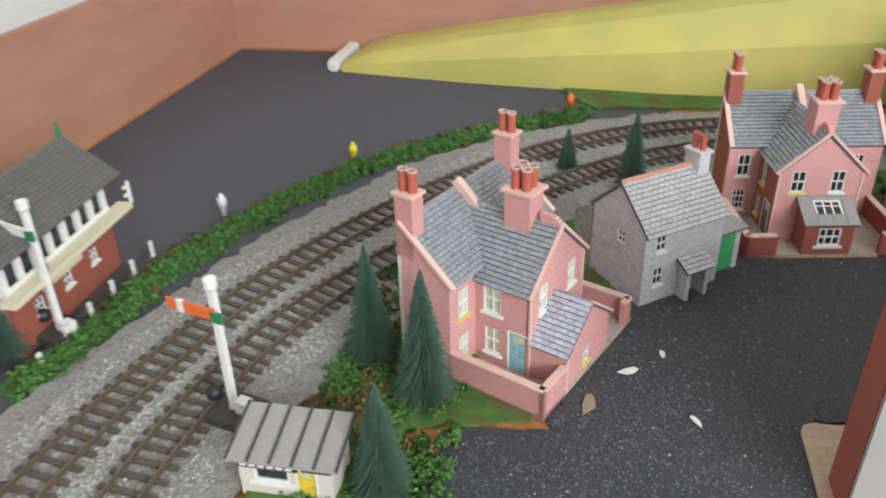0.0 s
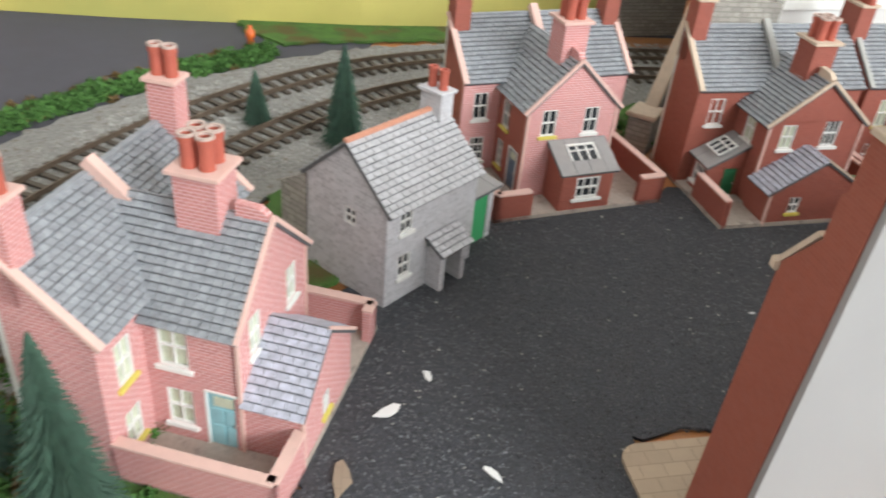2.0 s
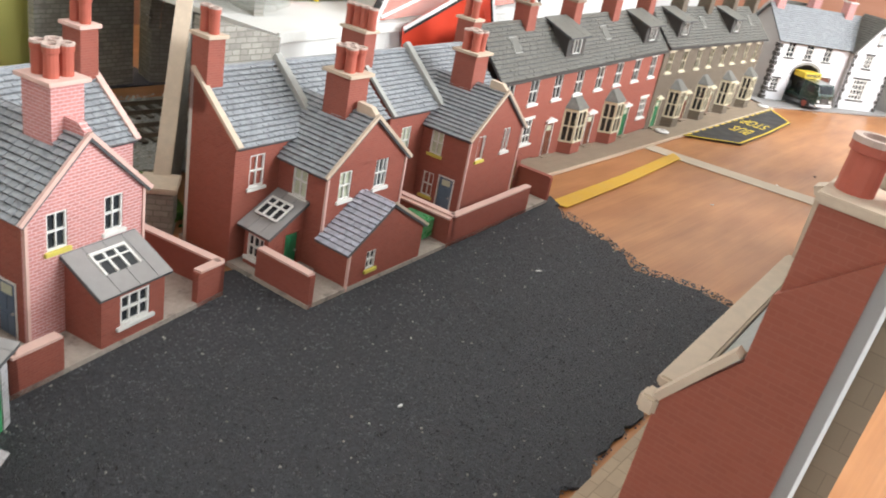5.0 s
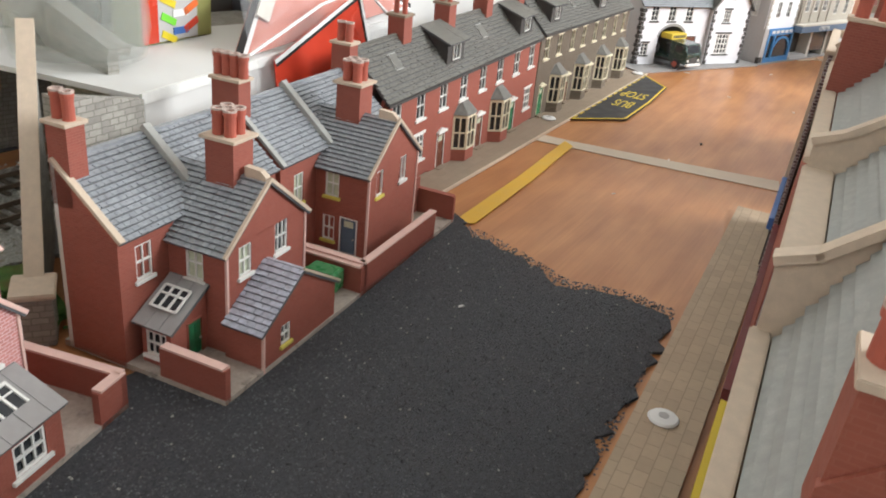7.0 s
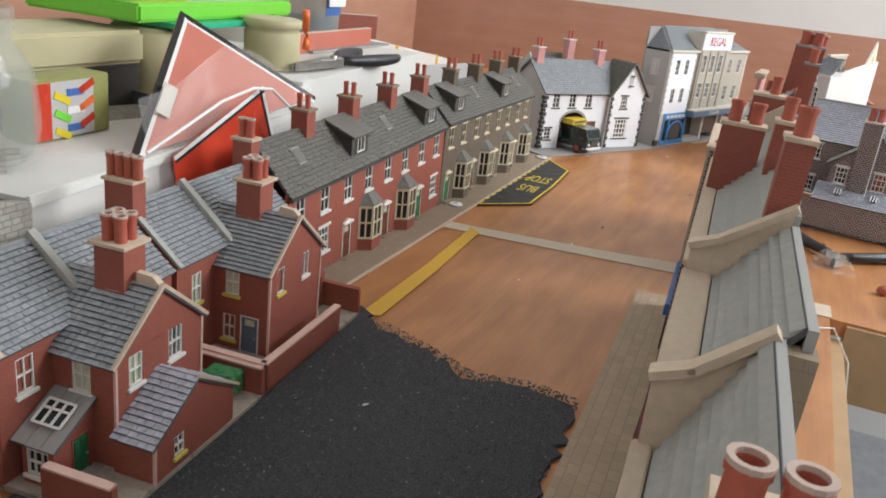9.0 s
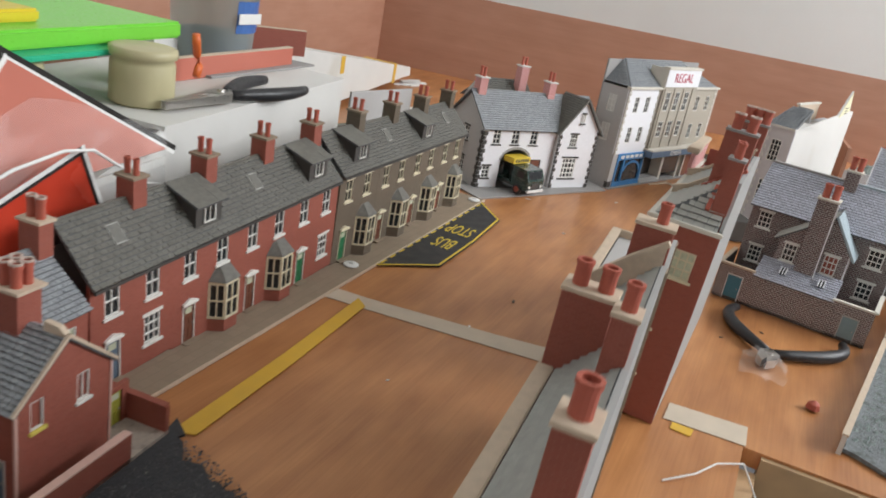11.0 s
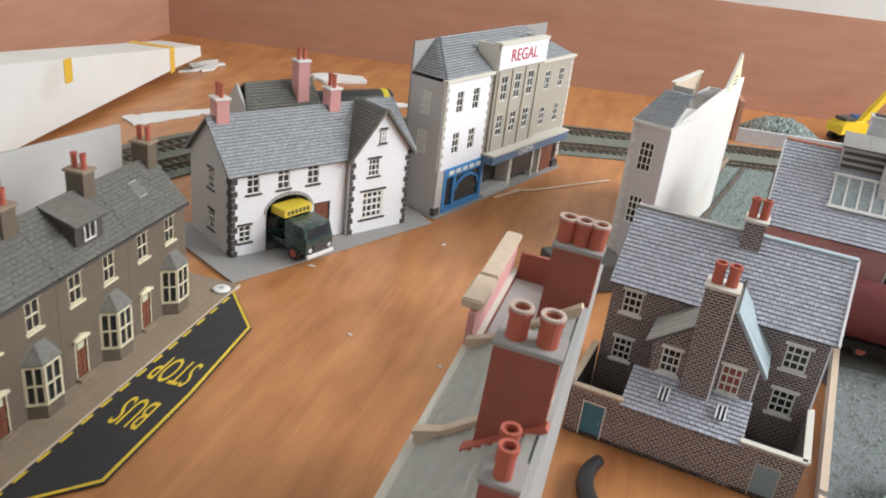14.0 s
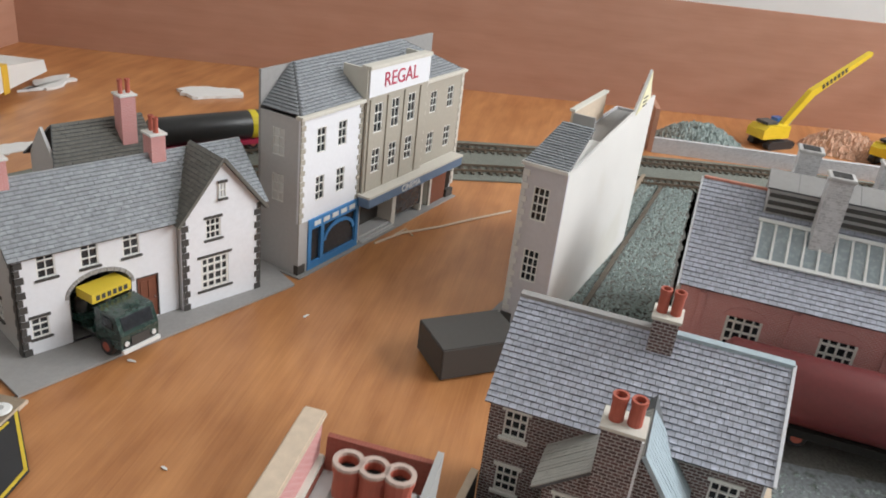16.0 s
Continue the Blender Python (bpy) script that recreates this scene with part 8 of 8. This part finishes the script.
for k in range(0, 21):
    c = math.pi * k / 20
    p_ = (am - ar_ * 1.001 * math.cos(c), 0.04 + ar_ * 0.981 * math.sin(c))
    ring = [lin.verts.new((p_[0], -0.0065, p_[1])), lin.verts.new((p_[0], -0.16, p_[1]))]
    if prev:
        lin.faces.new((prev[0], prev[1], ring[1], ring[0]))
    prev = ring
part("tunnel_lining", lin, M["stone_dark"], tun)
part("tunnel_side", box(a0_ - 0.002, a0_, -0.16, -0.0065, 0, 0.04), M["stone_dark"], tun)
part("tunnel_side", box(a1_, a1_ + 0.002, -0.16, -0.0065, 0, 0.04), M["stone_dark"], tun)
part("tunnel_end", box(a0_, a1_, -0.162, -0.16, 0, 0.1), M["felt"], tun)
strip(tun, [(0.04, -0.006, TH - 0.018), (am, -0.006, TH + 0.002), (TW, -0.006, TH + 0.002)], 0.012, 0.004, M["stone_dark"], "parapet_coping")
wg = thing("wing_wall", -0.375, 0.112, 0.0, 230.5, "grey stone wing wall falling away with pale coping", "wall", "tunnel wing walls")
part("stone_face", prism([(0.0, 0.0), (0.1, 0.0), (0.1, 0.021), (0.088, 0.024), (0.0, 0.114)], -0.005, 0.0, "y"), M["stone_dark"], wg)
strip(wg, [(0.0, -0.0025, 0.1155), (0.088, -0.0025, 0.0255)], 0.008, 0.0035, M["cream"], "wing_coping")
part("end_pier", box(0.088, 0.106, -0.01, 0.005, 0.0, 0.023, 0.0006), M["stone_dark"], wg)
part("pier_cap", box(0.0865, 0.1075, -0.0115, 0.0065, 0.0232, 0.026, 0.0006), M["cream"], wg)
wl = thing("wing_wall", -0.325, 0.262, 0.0, 187, "grey stone wing wall falling away with pale coping", "wall", "tunnel wing walls")
part("stone_face", prism([(0.0, 0.0), (0.075, 0.0), (0.075, 0.07), (0.0, 0.112)], 0.0, 0.006, "y"), M["stone_dark"], wl)
strip(wl, [(0.0, 0.003, 0.1135), (0.075, 0.003, 0.0715)], 0.009, 0.003, M["greycard"], "wing_coping")
rw_ = thing("retaining_wall", -0.412, 0.05, 0.0, 3, "grey coursed stone retaining wall behind the houses", "wall")
part("stone_face", prism([(0.0, 0.0), (0.05, 0.0), (0.05, 0.0885), (0.0, 0.1)], 0.0, 0.006, "y"), M["stone_dark"], rw_)

bx = thing("track_cover", -0.358, 0.062, 0.0, 8.6, "white card box built over the hidden track", "box")
part("front_panel", prism([(0.0, 0.0), (0.62, 0.0), (0.62, 0.1065), (0.3, 0.1065), (0.22, 0.085), (0.0, 0.085)], 0.0, 0.003, "y"), M["whitecard"], bx)
part("lid", box(0.3, 0.622, -0.001, 0.17, 0.1066, 0.11), M["whitecard"], bx)
part("lid_low", box(0.0, 0.3, -0.001, 0.2, 0.0851, 0.088), M["whitecard"], bx)
part("end_panel", box(0.617, 0.62, 0.003, 0.1, 0, 0.1064), M["sidegrey"], bx)
part("lid_edge", box(0.0, 0.3, -0.003, -0.0011, 0.0835, 0.089), M["frame"], bx)
grp = thing("grey_panel", 0.272, 0.152, 0.0, -12, "leaning grey card panel behind the terrace", "panel")
part("sheet", box(0.0, 0.105, 0.0, 0.003, 0.0, 0.095), M["sidegrey"], grp)

rmp = thing("white_ramp", 0.2, 0.285, 0.002, 9, "long white card ramp tapering across the board", "ramp")
part("wedge", prism([(-0.1, 0.0), (0.66, 0.012), (0.73, 0.012), (0.725, 0.028), (0.1, 0.115), (-0.1, 0.13)], 0.0, 0.06, "y"), M["whitecard"], rmp)
part("tape_band", box(0.625, 0.638, -0.0008, 0.0608, 0.008, 0.0425), M["yellowtape"], rmp)
part("tape_band", box(0.37, 0.385, -0.0006, -0.0001, 0.05, 0.0765), M["yellowtape"], rmp)
sheet("torn_paper", [(0.86, 0.395), (0.9, 0.37), (0.945, 0.375), (0.955, 0.4), (0.91, 0.41)], 0.0004, M["plaster"], "torn white paper scrap below the ramp", "paper", kind="", thick=0.003, wob=0.003, seed=51)
sheet("torn_paper", [(0.945, 0.21), (0.985, 0.16), (1.01, 0.175), (1.0, 0.22), (0.97, 0.245)], 0.0004, M["plaster"], "curled white paper scrap on the board", "paper", kind="", thick=0.004, wob=0.002, seed=52)
tank = thing("tank_wagon", 0.745, 0.122, 0.006, -43, "long black tank wagon with yellow end on the far track", "wagon")
part("tank", lathe([(0.0, -0.001), (0.013, 0.0), (0.0155, 0.003), (0.0155, 0.12), (0.013, 0.123)], 24), M["tankblack"], tank, smooth=True).matrix_local = pose(-0.03, 0, 0.025, 0, 90, 0)
part("tank_end", lathe([(0.0157, 0.108), (0.0157, 0.116)], 24), M["yellowplastic"], tank, "yellow end band").matrix_local = pose(-0.03, 0, 0.025, 0, 90, 0)
part("underframe", box(-0.035, 0.095, -0.012, 0.012, 0.006, 0.0105), M["redletter"], tank)
for x_ in (-0.02, 0.08):
    for y_ in (-0.0085, 0.0085):
        wheel_at(tank, x_, y_, 0.0055, 0.0055, 0.003)

# ---- clutter on the box: jar, carton, printed bag, trays, tub, pliers ----
jar = thing("glass_jar", -0.336, 0.13, 0.0885, 0, "empty clear glass jar standing on the white box", "jar")
part("jar_body", lathe([(0.026, 0.0), (0.034, 0.004), (0.037, 0.02), (0.035, 0.048), (0.026, 0.062), (0.025, 0.067), (0.027, 0.069), (0.025, 0.071), (0.027, 0.073), (0.027, 0.079), (0.0245, 0.079), (0.0245, 0.064), (0.0335, 0.048), (0.0355, 0.02), (0.033, 0.006), (0.002, 0.003)], 32, cap=False), M["jar"], jar, smooth=True)
ctn = thing("carton", -0.29, 0.136, 0.0885, 4, "printed carton with colourful items and olive end", "carton")
part("carton_body", box(0.0, 0.062, 0.0, 0.022, 0.0, 0.036, 0.0006), M["olive"], ctn)
part("printed_face", box(0.001, 0.048, -0.0006, -0.0001, 0.001, 0.034), M["sidegrey"], ctn)
part("red_band", box(0.001, 0.014, -0.0011, -0.0007, 0.001, 0.034), M["redprint"], ctn)
cols = ("yellowplastic", "bluelabel", "redprint", "limeplastic", "plainwhite", "orange")
for k in range(9):
    part("printed_item", box(0, 0.013, -0.0012, -0.0007, 0, 0.0042), M[cols[k % 6]], ctn).matrix_local = pose(0.016 + (k % 3) * 0.0105, 0, 0.004 + (k // 3) * 0.0105, 0, 25 - 25 * (k % 3), 0)
part("end_print", box(0.0625, 0.0628, 0.004, 0.018, 0.006, 0.03), M["yellowplastic"], ctn)

bag = thing("printed_bag", 0.0, 0.0, 0.0, 0, "red and black printed cards in clear film leaning on the box", "bag")


def sheet3(name, pts, lift, material, label="", th=0.0006):
    """A stiff flat piece with corners in space, lifted off its plane towards the street."""
    p = [Vector(q) for q in pts]
    n_ = (p[1] - p[0]).cross(p[2] - p[0]).normalized()
    if n_.y > 0:
        n_ = -n_
    bm = bmesh.new()
    f0 = [bm.verts.new(q + n_ * lift) for q in p]
    f1 = [bm.verts.new(q + n_ * (lift + th)) for q in p]
    bm.faces.new(f0), bm.faces.new(f1)
    for k in range(len(p)):
        bm.faces.new((f0[k], f0[(k + 1) % len(p)], f1[(k + 1) % len(p)], f1[k]))
    return part(name, bm, material, bag, label)


def band3(a, b, inner, w0, w1, lift, material, name):
    a, b, c_ = Vector(a), Vector(b), Vector(inner)
    d_ = (b - a).normalized()
    n_ = ((c_ - a) - d_ * (c_ - a).dot(d_)).normalized()
    return sheet3(name, [a + n_ * w0, b + n_ * w0, b + n_ * w1, a + n_ * w1], lift, material, th=0.0003)


RA, RB, RC, RD = (-0.155, 0.148, 0.16), (-0.068, 0.09, 0.1015), (-0.125, 0.074, 0.06), (-0.272, 0.082, 0.088)
RB2 = (-0.0775, 0.0883, 0.0945)
mid_r = ((RA[0] + RB[0] + RC[0] + RD[0]) / 4, (RA[1] + RB[1] + RC[1] + RD[1]) / 4, (RA[2] + RB[2] + RC[2] + RD[2]) / 4)
sheet3("red_card", [RA, RB, RD], 0.0, M["palered"], "pale red printed card")
for (p_, q_) in ((RA, RB), (RA, RD)):
    band3(p_, q_, mid_r, 0.0, 0.0045, 0.0007, M["soot"], "black_border")
    band3(p_, q_, mid_r, 0.0046, 0.008, 0.0008, M["plainwhite"], "white_border")
sheet3("label_strip", [(-0.236, 0.097, 0.108), (-0.215, 0.108, 0.122), (-0.207, 0.105, 0.117), (-0.228, 0.094, 0.103)], 0.0012, M["dimcream"], "pale paper label strip")
PA, PB, PC, PD = (-0.164, 0.071, 0.122), (-0.126, 0.068, 0.02), (-0.245, 0.066, 0.02), (-0.25, 0.07, 0.088)
sheet3("bright_red_card", [PA, PB, PC, PD], 0.0, M["redprint"], "bright red printed card with dark marks")
for (p_, q_) in ((PA, PD), (PA, PB)):
    band3(p_, q_, (-0.19, 0.069, 0.06), 0.0, 0.0026, 0.0007, M["plainwhite"], "white_border")
    band3(p_, q_, (-0.19, 0.069, 0.06), 0.0027, 0.0046, 0.0008, M["soot"], "black_border")
for k in range(7):
    x_ = -0.232 + k * 0.0125
    sheet3("print_bar", [(x_, 0.0685, 0.06 + k * 0.0035), (x_ + 0.008, 0.0685, 0.063 + k * 0.0035), (x_ + 0.0095, 0.068, 0.046 + k * 0.002), (x_ + 0.001, 0.068, 0.043 + k * 0.002)], 0.0008, M["maroon"], th=0.0003)
fm = bmesh.new()
rnd_ = random.Random(5)
g2 = [[fm.verts.new((-0.262 + 0.019 * i + rnd_.gauss(0, 0.002), 0.0655 + 0.0035 * j + rnd_.gauss(0, 0.0012) * (1 if j else 0.2), 0.058 + 0.0125 * j + (0.006 * min(i, 9 - i) if j > 2 else 0) + rnd_.gauss(0, 0.002))) for j in range(6)] for i in range(10)]
for i in range(9):
    for j in range(5):
        fm.faces.new((g2[i][j], g2[i + 1][j], g2[i + 1][j + 1], g2[i][j + 1]))
part("film", fm, M["film"], bag, "crinkled clear film", smooth=False)
part("hook_string", tube([(-0.275, 0.066, 0.095), (-0.25, 0.064, 0.105), (-0.215, 0.063, 0.118), (-0.185, 0.062, 0.1235), (-0.165, 0.062, 0.121), (-0.145, 0.062, 0.108), (-0.125, 0.063, 0.094), (-0.105, 0.066, 0.088)], 0.001), M["plainwhite"], bag)

tray = thing("plastic_tray", -0.165, 0.175, 0.1485, 6, "bright lime green plastic tray on a pile", "tray")
part("tray_body", box(0.0, 0.222, 0.0, 0.1, 0.0, 0.013, 0.002), M["limeplastic"], tray)
part("teal_lid", box(0.03, 0.15, -0.014, 0.05, -0.0045, -0.0005, 0.0008), M["tealplastic"], tray)
part("yellow_clip", box(0.02, 0.09, 0.02, 0.06, 0.0132, 0.022, 0.002), M["yellowplastic"], tray)
pile = thing("storage_tub", -0.118, 0.205, 0.0885, 0, "stacked cream and dark plastic tubs on the box", "tub")
part("tub_body", lathe([(0.03, 0), (0.033, 0.004), (0.033, 0.05), (0.03, 0.054)], 28), M["putty"], pile, smooth=True)
part("dark_tub", box(-0.16, -0.035, -0.02, 0.05, 0.0, 0.03, 0.002), M["dark_trim"], pile)
part("grey_tub", box(-0.17, -0.03, -0.02, 0.05, 0.0302, 0.0535, 0.003), M["putty"], pile)
bottle = thing("squat_bottle", -0.025, 0.162, 0.1105, 0, "yellowed squat plastic bottle on the white box", "bottle")
part("bottle_body", lathe([(0.021, 0), (0.0235, 0.002), (0.0235, 0.03), (0.022, 0.034), (0.0245, 0.035), (0.0245, 0.041), (0.022, 0.042)], 28), M["putty"], bottle, smooth=True)
tub = thing("filler_tub", 0.178, 0.266, 0.1128, 0, "cloudy clear plastic tub with a blue label", "tub")
tub.matrix_world = tub.matrix_world @ Matrix.Diagonal((1.4, 1.4, 1.4, 1))
part("tub_body", lathe([(0.026, 0.0), (0.028, 0.002), (0.031, 0.055), (0.033, 0.055), (0.033, 0.06), (0.03, 0.06)], 30, cap=False), M["tubclear"], tub, smooth=True)
part("tub_contents", lathe([(0.025, 0.001), (0.026, 0.018)], 24), mat("blue_grey_powder", (0.12, 0.2, 0.3), 0.9, 0.2, bump=0.0), tub)
lbm = bmesh.new()
prev = None
for k in range(9):
    a = radians(-110 + k * 10)
    ring = [lbm.verts.new((0.0297 * math.cos(a), 0.0297 * math.sin(a), 0.022)), lbm.verts.new((0.0308 * math.cos(a), 0.0308 * math.sin(a), 0.044))]
    if prev:
        lbm.faces.new((prev[0], ring[0], ring[1], prev[1]))
    prev = ring
part("paper_label", lbm, M["bluelabel"], tub, "blue label with a white brand band")
part("label_band", box(-0.012, 0.012, -0.0318, -0.0312, 0.029, 0.036), M["plainwhite"], tub)
part("tub_lid", lathe([(0.0335, 0.0602), (0.0345, 0.061), (0.0345, 0.065), (0.03, 0.066)], 30), M["whitecard"], tub)
pliers(0.0336, 0.136, 0.1105, 3, "long-nosed pliers with black grips on the white box", 17, 0.98, 0.068)
org = thing("orange_clips", 0.058, 0.182, 0.1195, 20, "orange plastic clip hanging from the tray", "clip")
part("clip", tube([(0, 0, 0.0), (0.006, 0, 0.008), (0.004, 0.002, 0.018), (-0.004, 0.0, 0.028), (-0.006, 0.0, 0.036)], 0.0036), M["orange"], org, smooth=True)
for a, b, h_, m_ in (((0.0036, 0.2), (0.2455, 0.2145), 0.019, "palered"), ((0.238, 0.3), (0.315, 0.245), 0.028, "brick_red")):
    d_ = Vector(b) - Vector(a)
    kb = thing("card_strip", a[0], a[1], 0.1105, math.degrees(math.atan2(d_.y, d_.x)), "offcut strip of red brick card standing on edge", "card", "brick card strips")
    part("strip", box(0, d_.length, 0, 0.006, 0.0, h_), M[m_], kb)
    part("strip_edge", box(0, d_.length, 0.0, 0.006, h_ + 0.0001, h_ + 0.001), M["cream"], kb)
flat("card_sheet", [(0.1, 0.2), (0.275, 0.205), (0.262, 0.27), (0.09, 0.26)], 0.1106, M["greycard"], "grey card sheet lying on the white box", "card", 0.002)
